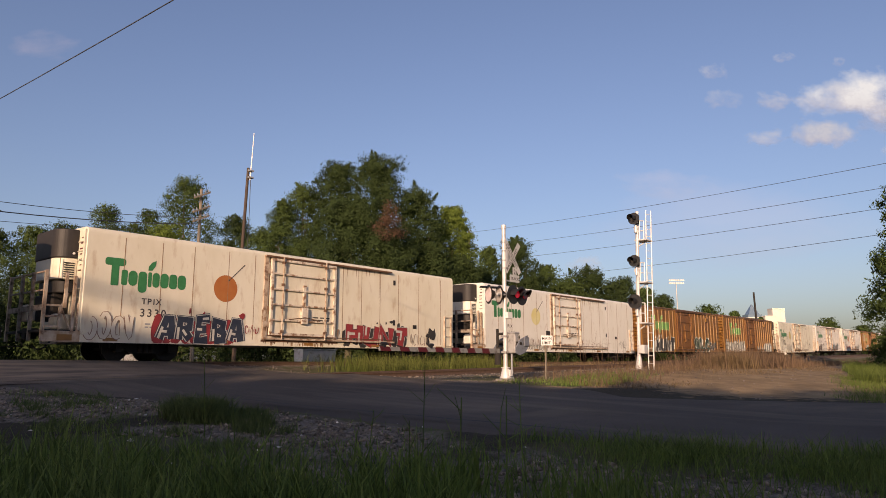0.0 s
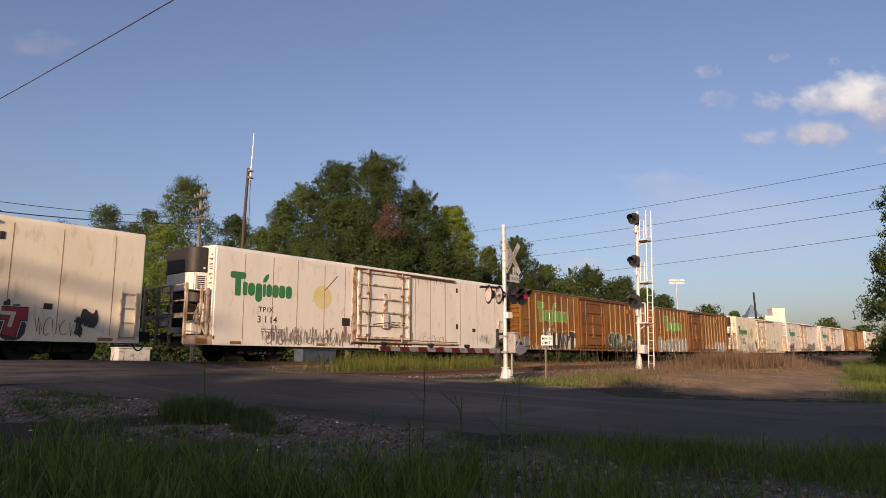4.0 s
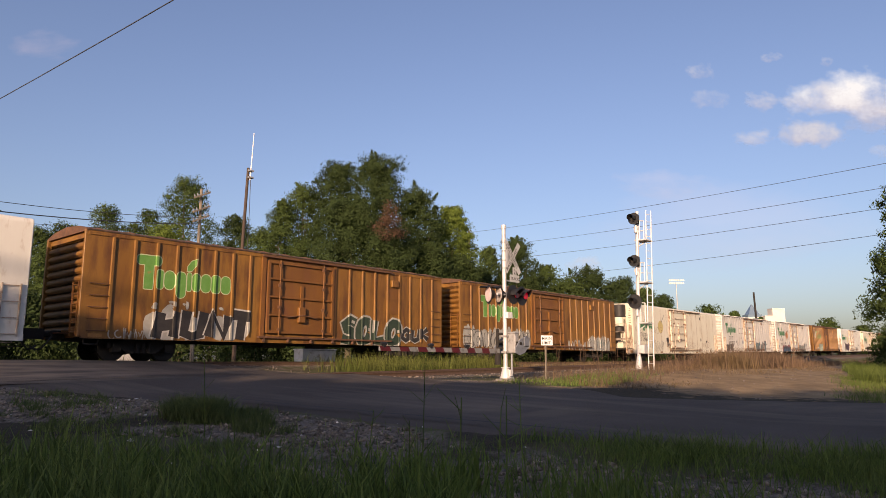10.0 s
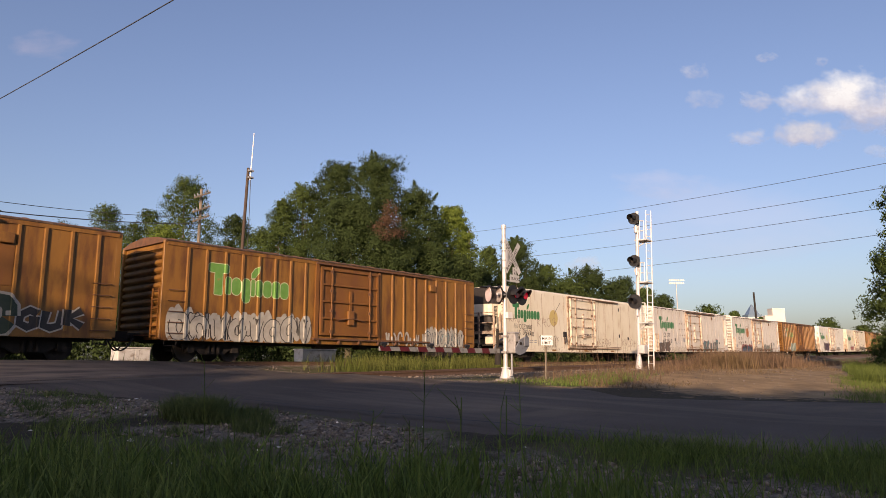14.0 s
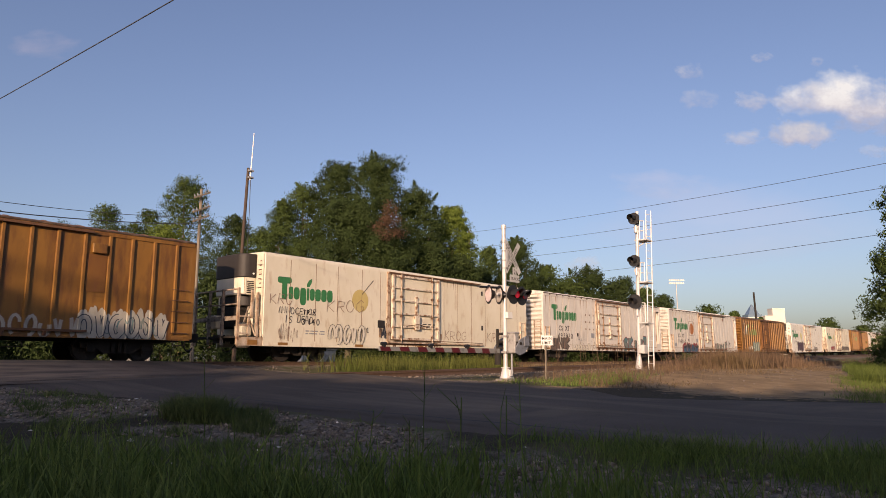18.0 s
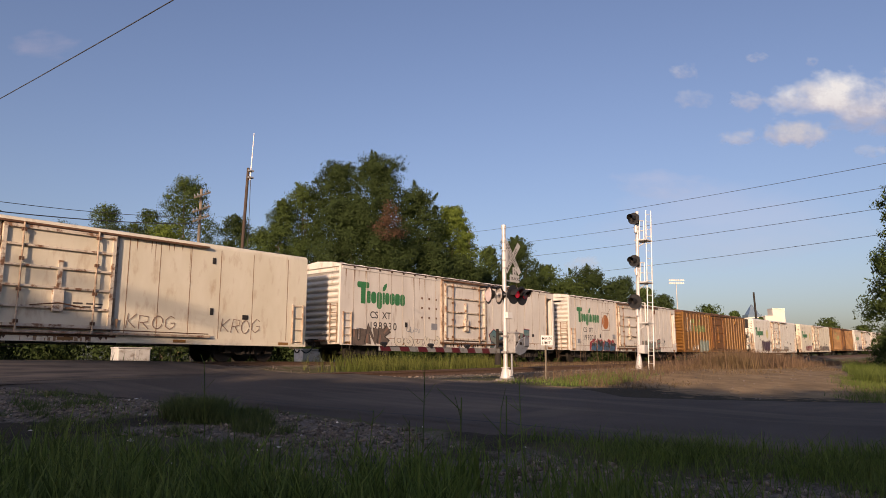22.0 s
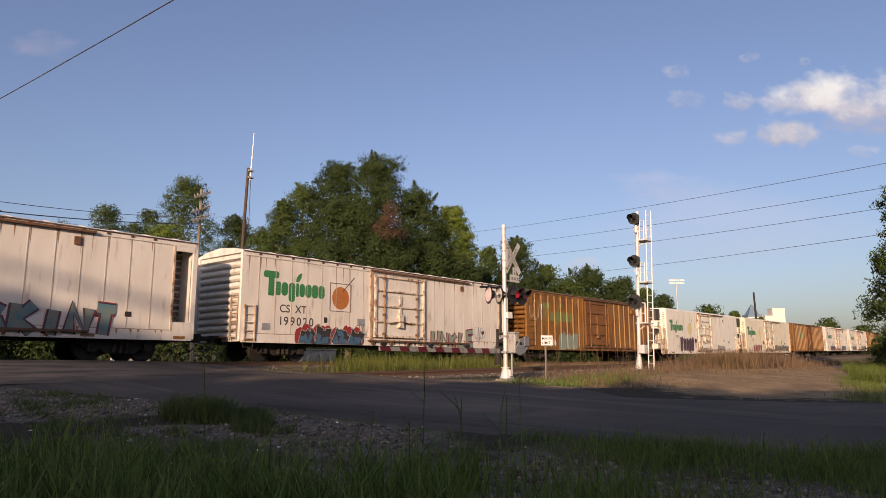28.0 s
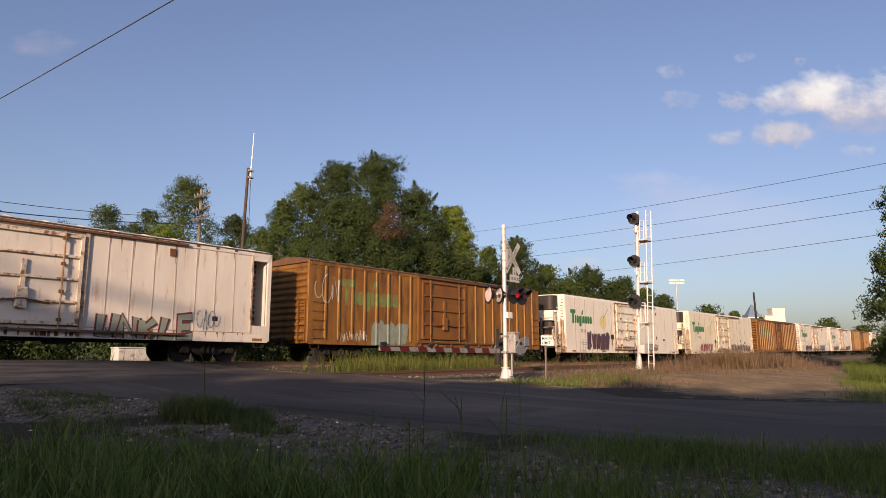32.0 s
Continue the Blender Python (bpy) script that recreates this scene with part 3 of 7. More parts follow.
# slanting bars, wedges and lightning strokes
GLYPHS = [
    [(0.05, 0, 0.30, 0.95), (0.38, 0.05, 0.62, 1.0), (0.70, 0, 0.92, 0.85)],
    [(0.10, 0, 0.35, 1), (0.35, 1, 0.50, 0.30), (0.50, 0.30, 0.75, 0.95), (0.72, 0.0, 0.95, 0.75)],
    [(0.02, 0.95, 0.40, 0.05), (0.40, 0.05, 0.60, 0.95), (0.75, 0.05, 0.95, 0.95)],
    [(0.10, 0.05, 0.25, 0.95), (0.30, 0.30, 0.60, 0.90), (0.45, 0.05, 0.90, 0.25), (0.72, 0.35, 0.90, 1.0)],
    [(0.00, 0.05, 0.90, 0.12), (0.12, 0.10, 0.35, 1.0), (0.45, 0.10, 0.65, 0.8), (0.70, 0.1, 0.95, 0.95)],
    [(0.05, 0.10, 0.25, 0.95), (0.25, 0.95, 0.85, 0.75), (0.50, 0.05, 0.70, 0.8), (0.80, 0.0, 0.98, 0.6)],
]
TAGS = {
    "navy": mat("navy spray paint", (0.016, 0.022, 0.04), (0.03, 0.04, 0.06), 4, rough=0.5),
    "white": mat("white spray paint", (0.52, 0.50, 0.46), (0.40, 0.38, 0.34), 5, rough=0.6),
    "red": mat("red spray paint", (0.30, 0.03, 0.035), (0.24, 0.03, 0.03), 5, rough=0.55),
    "black": mat("black spray paint", (0.022, 0.02, 0.02), (0.04, 0.035, 0.032), 5, rough=0.55),
    "brown": mat("brown spray paint", (0.10, 0.075, 0.06), (0.16, 0.12, 0.10), 5, rough=0.6),
    "forest": mat("dark green spray paint", (0.02, 0.04, 0.026), (0.04, 0.06, 0.038), 4, rough=0.6),
    "teal": mat("teal spray paint", (0.05, 0.17, 0.20), (0.22, 0.20, 0.15), 2, rough=0.6),
    "silver": mat("silver spray paint", (0.40, 0.39, 0.35), (0.30, 0.28, 0.24), 4, rough=0.5),
    "buff": mat("grey-green cover paint", (0.22, 0.27, 0.24), (0.18, 0.21, 0.17), 4, rough=0.7),
    "plum": mat("plum spray paint", (0.09, 0.045, 0.075), (0.06, 0.03, 0.05), 4, rough=0.6),
    "blue": mat("blue spray paint", (0.03, 0.09, 0.16), (0.05, 0.12, 0.2), 4, rough=0.6),
    "bare": mat("thin white spray paint", (0.66, 0.61, 0.52), (0.58, 0.53, 0.44), 3, rough=0.55),
    "sepia": mat("thin brown marker", (0.20, 0.11, 0.08), (0.26, 0.16, 0.12), 4, rough=0.6),
}


def piece(car, o, x0, x1, z0, z1, n, fill, rim, seed, halo=None, weight=0.13, rim_w=0.045, shade=None, curvy=False):
    """A block-letter spray painting that spells nothing: fat angular strokes with a rim, a ragged cloud behind and streaks of a second tone."""
    z0, z1 = z0 - DROP, z1 - DROP
    rnd = random.Random(seed)
    w = (x1 - x0) / n
    marks = []
    for i in range(n):
        g = GLYPHS[rnd.randrange(len(GLYPHS))]
        if curvy:
            # part of a ring, or an S-bend, in short pieces
            a0, turn = rnd.uniform(0, 6.28), rnd.choice((4.2, 5.4, -4.6))
            ring = [(0.5 + 0.42 * math.cos(a0 + turn * k / 10), 0.48 + 0.45 * math.sin(a0 + turn * k / 10)) for k in range(11)]
            bend_ = [(0.2 + 0.6 * k / 8, 0.5 + 0.45 * math.cos(math.pi * k / 8 * 1.9)) for k in range(9)]
            pts = ring if rnd.random() < 0.65 else bend_
            g = [(*p, *q) for p, q in zip(pts, pts[1:])]
        lean, dz, tall = rnd.uniform(-0.12, 0.16), rnd.uniform(0, 0.10), rnd.uniform(0.80, 1.0)
        for a, b, c, d in g:
            ks = weight * w * rnd.uniform(0.8, 1.15)
            hgt = (z1 - z0) * tall - 2 * ks
            p = [(o + x0 + (i + 0.10 + 0.82 * u + lean * v) * w, z0 + ks + (v + dz * (1 - v)) * hgt) for u, v in ((a, b), (c, d))]
            marks.append((p[0], p[1], ks * rnd.uniform(0.65, 1.0), ks * rnd.uniform(0.9, 1.35), rnd.uniform(-0.5, 0.5), i))
    if halo:
        for i in range(n * 3):
            sh = Shape()
            blob(sh, o + x0 + (x1 - x0) * (i + 0.5) / (n * 3) + rnd.uniform(-0.1, 0.1), (z0 + z1) / 2 + rnd.uniform(-0.04, 0.06), w * 0.30, (z1 - z0) * rnd.uniform(0.36, 0.56), SIDE - 0.0220 - 0.00005 * i, 16, rnd, 0.07)
            part("paint_halo", trim_paint(sh, car), TAGS[halo], car)
    if curvy:
        for g in range(n):
            own = [m_ for m_ in marks if m_[5] == g]
            line, wide = [m_[0] for m_ in own] + [own[-1][1]], sum(m_[2] for m_ in own) / len(own)
            for name, grow, colour, out in (("paint_rim", rim_w, rim, 0.0260), ("painted_shape", 0.0, fill, 0.0290)):
                sh = Shape()
                ribbon(sh, line, wide + grow, SIDE - out - 0.0003 * (g % 6))
                part(name, trim_paint(sh, car), TAGS[colour], car)
        return
    for i, (a, b, w0, w1, cut, owner) in enumerate(marks):
        sh = Shape()
        slab(sh, a, b, w0, w1, rim_w, cut, SIDE - 0.0260 - 0.00004 * i)
        part("paint_rim", trim_paint(sh, car), TAGS[rim], car)
    for g in range(n):
        sh, tone = Shape(), Shape()
        for i, (a, b, w0, w1, cut, owner) in enumerate(marks):
            if owner == g:
                slab(sh, a, b, w0, w1, 0.0, cut, SIDE - 0.0290 - 0.00004 * i)
                if shade:
                    mid = tuple(p + (q - p) * rnd.uniform(0.3, 0.6) for p, q in zip(a, b))
                    slab(tone, a, mid, w0 * 0.8, w1 * 0.6, 0.0, cut, SIDE - 0.0312 - 0.00004 * i)
        part("painted_shape", trim_paint(sh, car), TAGS[fill], car)
        if shade:
            part("painted_shading", trim_paint(tone, car), TAGS[shade], car)


LETTERS = {
    "A": [[(0, 0), (0.30, 1), (0.68, 1), (1, 0)], [(0.2, 0.36), (0.82, 0.36)]],
    "B": [[(0.1, 0), (0.1, 1), (0.85, 0.9), (0.78, 0.58), (0.25, 0.52), (0.92, 0.44), (0.9, 0.1), (0.1, 0.03)]],
    "C": [[(0.95, 0.82), (0.5, 1), (0.06, 0.7), (0.08, 0.25), (0.5, 0), (0.95, 0.2)]],
    "D": [[(0.08, 0.02), (0.08, 1), (0.75, 0.9), (0.95, 0.5), (0.75, 0.08), (0.08, 0.02)]],
    "E": [[(0.95, 0.96), (0.08, 0.96), (0.08, 0.04), (0.98, 0.04)], [(0.08, 0.5), (0.78, 0.5)]],
    "G": [[(0.92, 0.84), (0.5, 1), (0.06, 0.68), (0.1, 0.2), (0.55, 0), (0.95, 0.22), (0.95, 0.5), (0.55, 0.46)]],
    "H": [[(0.05, 0), (0.08, 1)], [(0.92, 0), (0.98, 1)], [(0.06, 0.46), (0.95, 0.54)]],
    "I": [[(0.45, 0), (0.55, 1)]],
    "K": [[(0.1, 0), (0.1, 1)], [(0.9, 1), (0.2, 0.48), (0.98, 0)]],
    "L": [[(0.12, 1), (0.1, 0.04), (0.98, 0.04)]],
    "N": [[(0.05, 0), (0.08, 1), (0.88, 0.02), (0.95, 1)]],
    "O": [[(0.5 + 0.46 * math.cos(0.6 * k), 0.5 + 0.5 * math.sin(0.6 * k)) for k in range(11)]],
    "R": [[(0.06, 0), (0.06, 1), (0.85, 0.94), (0.85, 0.56), (0.12, 0.45)], [(0.4, 0.46), (0.98, 0)]],
    "S": [[(0.95, 0.82), (0.52, 1), (0.10, 0.80), (0.28, 0.56), (0.74, 0.44), (0.94, 0.2), (0.5, 0), (0.03, 0.14)]],
    "T": [[(0, 0.95), (1, 0.95)], [(0.52, 0.95), (0.45, 0)]],
    "U": [[(0.05, 1), (0.08, 0.15), (0.5, 0.0), (0.92, 0.15), (0.96, 1)]],
    "V": [[(0.02, 1), (0.5, 0.02), (0.98, 1)]],
}


def word_piece(car, o, x0, x1, z0, z1, word, fill, rim, seed, halo=None, fat=0.2, rim_w=0.045, shade=None, edge=None, crowd=1.12):
    """A sprayed word: fat crowded letters, each with its own rim over the one before, a cloud and splashes behind, and highlights of a second tone."""
    z0, z1 = z0 - DROP, z1 - DROP
    rnd = random.Random(seed)
    w = (x1 - x0) / len(word)
    ks = fat * w
    if halo:
        for i in range(len(word) * 4):
            sh = Shape()
            if i % 2:
                blob(sh, o + rnd.uniform(x0 - 0.1, x1 + 0.15), rnd.choice((z0 + rnd.uniform(0.0, 0.3), z1 + rnd.uniform(-0.1, 0.08))), rnd.uniform(0.04, 0.13), rnd.uniform(0.04, 0.13), SIDE - 0.0200 - 0.00005 * i, 9, rnd, 0.35)
            else:
                blob(sh, o + x0 + (x1 - x0) * (i + 0.5) / (len(word) * 4), (z0 + z1) / 2 - 0.08, w * 0.34, (z1 - z0) * rnd.uniform(0.25, 0.50), SIDE - 0.0200 - 0.00005 * i, 15, rnd, 0.13)
            part("paint_splash", trim_paint(sh, car), TAGS[halo], car)
    for i, ch in enumerate(word):
        wide, tall = w * crowd - 2 * ks, (z1 - z0) * rnd.uniform(0.86, 1.0) - 2 * ks
        lift, lean, turn = rnd.uniform(0, 0.08), rnd.uniform(-0.02, 0.20), rnd.uniform(-0.08, 0.08)
        lines = [[(o + x0 + i * w + ks + p * wide + lean * q * tall, z0 + ks + lift + q * tall + turn * (p - 0.5) * wide) for p, q in line] for line in LETTERS[ch]]
        base = 0.0225 + 0.0012 * i
        if edge:
            sh = Shape()
            for k, line in enumerate(lines):
                ribbon(sh, line, ks + rim_w * 1.9, SIDE - base - 0.00012 * k)
            part("letter_edge", trim_paint(sh, car), TAGS[edge], car)
        for name, wid, colour, out in (("letter_rim", ks + rim_w, rim, 0.0004), ("painted_letter", ks, fill, 0.0008)):
            sh = Shape()
            for k, line in enumerate(lines):
                ribbon(sh, line, wid, SIDE - base - out - 0.00012 * k)
            part(name, trim_paint(sh, car), TAGS[colour], car)
        if shade:
            sh = Shape()
            for k, line in enumerate(lines):
                (ax, az), (bx, bz) = line[0], line[1]
                ribbon(sh, [(ax - 0.25 * ks, az + 0.1 * ks), (ax + (bx - ax) * 0.6 - 0.25 * ks, az + (bz - az) * 0.6)], ks * 0.3, SIDE - base - 0.0012 - 0.00005 * k)
            part("painted_shading", trim_paint(sh, car), TAGS[shade], car)


def hand_lettered(car, o, x0, x1, z0, z1, word, colour, seed, w=0.012):
    """Thin hand-sprayed capitals."""
    z0, z1 = z0 - DROP, z1 - DROP
    rnd = random.Random(seed)
    step = (x1 - x0) / len(word)
    for i, ch in enumerate(word):
        if ch == " ":
            continue
        tall, lean, lift = (z1 - z0) * rnd.uniform(0.8, 1.0), rnd.uniform(0.0, 0.2), rnd.uniform(0, 0.06)
        sh = Shape()
        for k, line in enumerate(LETTERS[ch]):
            ribbon(sh, [(o + x0 + i * step + p * step * 0.82 + lean * q * tall + rnd.uniform(-0.01, 0.01), z0 + lift + q * tall) for p, q in line], w, SIDE - 0.0212 - 0.0001 * k)
        part("spray_letter", trim_paint(sh, car), TAGS[colour], car)


def scrawl(car, o, x0, x1, z0, z1, colour, seed, loops=7, w=0.012):
    """Thin looping spray lines."""
    z0, z1 = z0 - DROP, z1 - DROP
    rnd = random.Random(seed)
    wide = (x1 - x0) / loops
    for i in range(loops):
        sh = Shape()
        cx = o + x0 + wide * (i + 0.5)
        if rnd.random() < 0.4:
            rx, rz = wide * rnd.uniform(0.35, 0.6), (z1 - z0) / 2 * rnd.uniform(0.5, 1)
            a0, a1 = rnd.uniform(0, 3), rnd.uniform(5, 7.5)
            tilt = rnd.uniform(-0.4, 0.4)
            pts = [(cx + rx * math.cos(a0 + (a1 - a0) * k / 12) + tilt * rz * math.sin(a0 + (a1 - a0) * k / 12) * 0.5, (z0 + z1) / 2 + rz * math.sin(a0 + (a1 - a0) * k / 12)) for k in range(13)]
        else:
            # a jagged down-and-up stroke
            m = rnd.randint(3, 5)
            pts = [(cx + wide * (-0.45 + 0.9 * k / m + rnd.uniform(-0.15, 0.15)), (z0 + (z1 - z0) * rnd.uniform(0.0, 0.35)) if (k + i) % 2 else (z0 + (z1 - z0) * rnd.uniform(0.6, 1.0))) for k in range(m + 1)]
        ribbon(sh, pts, w * rnd.uniform(0.85, 1.25), SIDE - 0.0215 - 0.0003 * (i % 12))
        part("spray_scrawl", trim_paint(sh, car), TAGS[colour], car)


def wordmark(car, o, x, z, k, fill, rim=None):
    """The maker's green mark as plain rounded blocks with a leaf over them; k is its length."""
    z -= DROP

    def rounded(x0, x1, z0, z1, r):
        pts = []
        for cx, cz, g in ((x1 - r, z1 - r, 0), (x0 + r, z1 - r, 90), (x0 + r, z0 + r, 180), (x1 - r, z0 + r, 270)):
            for s in (0, 30, 60, 90):
                pts.append((cx + r * math.cos(radians(g + s)), cz + r * math.sin(radians(g + s))))
        return pts
    u = k / 10.0
    blocks = [(0.0, 2.35, 1.95, 2.75, 0.3), (0.75, 1.62, -0.1, 2.2, 0.1), (1.92, 2.62, 0, 1.6, 0.2), (2.72, 3.78, 0, 1.6, 0.5), (3.88, 4.92, -0.65, 1.6, 0.42), (5.04, 5.48, 0, 1.6, 0.15),
              (5.58, 6.46, 0, 1.6, 0.42), (6.54, 7.58, 0, 1.6, 0.45), (7.66, 8.66, 0, 1.6, 0.35), (8.74, 9.8, 0, 1.6, 0.45)]
    for name, grow, m, lift, rows in (("mark_rim", 0.07, rim, 0.004, blocks), ("mark", 0.0, fill, 0.006, blocks)):
        if m is None:
            continue
        for i, (a, b, c, d, r) in enumerate(rows):
            y = SIDE - lift - 0.00006 * i
            block = Shape().add([(o + x + p * u, y, z + q * u * 1.1) for p, q in rounded(a - grow, b + grow, c - grow, d + grow, r + grow)], [tuple(range(16))])
            part("mark_block" if name == "mark" else name, hug_ribs(block, car), m, car)
        sh = Shape()
        y = SIDE - lift - 0.001
        leaf = [(5.0 - grow, 1.75 - grow), (5.5, 1.8 - grow), (5.85 + grow, 2.3), (5.95 + grow, 2.9 + grow), (5.4, 2.65 + grow), (5.05 - grow, 2.2)]
        sh.add([(o + x + p * u, y, z + q * u * 1.1) for p, q in leaf], [tuple(range(6))])
        part("mark_leaf" if name == "mark" else name, hug_ribs(sh, car), m, car)


def bars(car, o, x, z, widths, h, m, out=0.005):
    z -= DROP
    sh = Shape()
    for i, w in enumerate(widths):
        sh.box(o + x, o + x + w, SIDE - out, SIDE - 0.002, z, z + h)
        x += w * 1.35
    part("lettering", sh, m, car)


def straw_fruit(car, o, x, z, r, m):
    z -= DROP
    sh = Shape()
    blob(sh, o + x, z, r * 0.98, r, SIDE - 0.005, 32)
    part("painted_fruit", sh, m, car, "painted round fruit")
    sh = Shape()
    dx, dz = 0.62, 0.62
    for i in range(9):
        a, b = i / 9, (i + (0.55 if i < 8 else 1)) / 9
        stroke(sh, (o + x + 0.25 * r + dx * a, z + 0.62 * r + dz * a), (o + x + 0.25 * r + dx * b, z + 0.62 * r + dz * b), 0.022, SIDE - 0.0065 - 0.0001 * i)
    part("painted_straw", sh, M["ink"], car, "striped drinking straw")


# -- running gear --
def truck_mesh():
    sh = Shape()
    for s in (-1, 1):
        y0, y1 = (s * 1.02 - 0.07, s * 1.02 + 0.07)
        prof = [(-1.15, 0.42), (-1.15, 0.58), (-0.75, 0.62), (-0.35, 0.72), (0.35, 0.72), (0.75, 0.62), (1.15, 0.58), (1.15, 0.42), (0.72, 0.42), (0.42, 0.24), (-0.42, 0.24), (-0.72, 0.42)]
        sh.prism(prof, 1, y0, y1)
        for x in (-0.866, 0.866):
            sh.box(x - 0.13, x + 0.13, s * 1.05 - 0.12, s * 1.05 + 0.12, 0.30, 0.55)
        for x in (-0.2, 0, 0.2):
            sh.cyl((x, s * 1.12, 0.28), (x, s * 1.12, 0.60), 0.075, n=8)
    sh.box(-0.2, 0.2, -1.0, 1.0, 0.45, 0.80)
    return sh.mesh("truck", M["dark"])


def wheelset_mesh():
    sh = Shape()
    sh.cyl((0, -1.0, 0), (0, 1.0, 0), 0.08, n=8)
    for s in (-1, 1):
        sh.cyl((0, s * 0.70, 0), (0, s * 0.82, 0), 0.42, n=24)
        sh.cyl((0, s * 0.68, 0), (0, s * 0.71, 0), 0.45, n=24)
        sh.cyl((0, s * 0.82, 0), (0, s * 0.88, 0), 0.14, n=10)
        for i in range(5):
            g = 2 * math.pi * i / 5
            sh.cyl((0.24 * math.cos(g), s * 0.815, 0.24 * math.sin(g)), (0.24 * math.cos(g), s * 0.835, 0.24 * math.sin(g)), 0.05, n=6)
    return sh.mesh("wheelset", M["wheel"])


TRUCK, WHEELS = truck_mesh(), wheelset_mesh()


def running_gear(car, o, L, inset, low):
    for x in (inset, L - inset):
        t = part("truck", TRUCK, None, car, at=pose(o + x, 0, 0))
        for dx in (-0.866, 0.866):
            part("wheelset", WHEELS, None, t, at=pose(dx, 0, 0.42))
    sh = Shape().box(o + 0.2, o + L - 0.2, -0.2, 0.2, 0.62, 0.98)
    for x in np.arange(1.0, L, 1.9):
        sh.box(o + x - 0.05, o + x + 0.05, -1.45, 1.45, 0.90, 0.985)
    part("centre_sill", sh, M["dark"], car)
    sh = Shape().cyl((o + L * 0.42, -0.75, 0.72), (o + L * 0.42 + 1.1, -0.75, 0.72), 0.2, n=12)
    sh.box(o + L * 0.55, o + L * 0.55 + 0.7, -1.15, -0.7, 0.52, 0.9)
    sh.tube([(o + 3.6, -1.0, 0.75), (o + L * 0.42, -0.9, 0.7), (o + L - 3.6, -1.0, 0.75)], 0.025)
    part("brake_gear", sh, M["dark"], car)
    for x, s in ((0, -1), (L, 1)):
        sh = Shape().box(o + x - 0.25, o + x + 0.25, -0.16, 0.16, 0.68, 0.95).cyl((o + x + s * 0.2, 0, 0.84), (o + x + s * 0.75, 0, 0.84), 0.085, n=8)
        sh.box(o + x + s * 0.85 - 0.16, o + x + s * 0.85 + 0.16, -0.17, 0.13, 0.68, 1.0)
        part("coupler", sh, M["dark"], car)
        pts = [(o + x + s * (0.25 + 0.55 * k / 8), -0.35 + 0.2 * k / 8, 0.78 - 0.42 * math.sin(math.pi * k / 8 * 0.75)) for k in range(9)]
        part("air_hose", Shape().hose(pts, 0.028), M["black"], car)


def ladder(name, car, o, x0, x1, y, z0, z1, n, m, stand=0.07):
    sh = Shape()
    for x in (x0, x1):
        sh.box(o + x - 0.018, o + x + 0.018, y - stand, y, z0, z1)
    part(name, sh, m, car)
    for i in range(n):
        z = z0 + 0.06 + (z1 - z0 - 0.12) * i / (n - 1)
        part("rung", Shape().cyl((o + x0, y - stand * 0.8, z), (o + x1, y - stand * 0.8, z), 0.014, n=6), m, car)


def stirrup(car, o, x, m):
    part("stirrup_step", Shape().tube([(o + x, SIDE + 0.06, 1.0), (o + x, SIDE + 0.06, 0.52), (o + x + 0.42, SIDE + 0.06, 0.52), (o + x + 0.42, SIDE + 0.06, 1.0)], 0.018), m, car)


def plug_door(car, o, x0, x1, z0, z1, skin, frame_m, rows, rust):
    """Plug door: slab, frame, stiffeners and lock rods, on tracks above and below."""
    door = part("door", Shape().box(o + x0, o + x1, SIDE - 0.055, SIDE + 0.02, z0, z1), skin, car, bevel=0.012)
    part("door_gap", Shape().box(o + x0 - 0.035, o + x1 + 0.035, SIDE - 0.006, SIDE + 0.01, z0 - 0.03, z1 + 0.03), rust, car)
    w = x1 - x0
    rod_m = M["streak"] if skin is M["cream"] else (M["rustwhite"] if skin is M["white"] else frame_m)
    fr = Shape()
    for x in (x0, x1 - 0.10):
        fr.box(o + x, o + x + 0.10, SIDE - 0.13, SIDE - 0.053, z0, z1)
    for z in (z0, z1 - 0.10):
        fr.box(o + x0 + 0.10, o + x1 - 0.10, SIDE - 0.13, SIDE - 0.053, z, z + 0.10)
    part("door_frame", fr, frame_m, door)
    for i in range(1, rows + 1):
        z = z0 + (z1 - z0) * i / (rows + 1)
        part("door_stiffener", Shape().box(o + x0 + 0.1, o + x1 - 0.1, SIDE - 0.135, SIDE - 0.053, z - 0.035, z + 0.035), frame_m, door, bevel=0.008)
    for u in (0.16, 0.82):
        x = x0 + w * u
        part("lock_rod", Shape().cyl((o + x, SIDE - 0.17, z0 - 0.12), (o + x, SIDE - 0.17, z1 + 0.06), 0.028, n=8), rod_m, door)
        for z in (z0 + 0.15, z0 + (z1 - z0) * 0.36, z0 + (z1 - z0) * 0.66, z1 - 0.15):
            part("rod_bracket", Shape().box(o + x - 0.06, o + x + 0.06, SIDE - 0.195, SIDE - 0.12, z - 0.05, z + 0.05), rust, door)
    mid = x0 + w * 0.5
    part("lock_column", Shape().box(o + mid - 0.06, o + mid + 0.06, SIDE - 0.125, SIDE - 0.053, z0 + (z1 - z0) * 0.3, z0 + (z1 - z0) * 0.68), frame_m, door)
    part("lock_box", Shape().box(o + mid - 0.17, o + mid + 0.15, SIDE - 0.19, SIDE - 0.053, z0 + (z1 - z0) * 0.16, z0 + (z1 - z0) * 0.38), frame_m, door, bevel=0.02)
    part("lock_lever", Shape().tube([(o + mid - 0.75, SIDE - 0.14, z0 + 0.62), (o + mid, SIDE - 0.20, z0 + 0.72), (o + mid + 0.75, SIDE - 0.14, z0 + 0.62)], 0.02), rust, door)
    return door


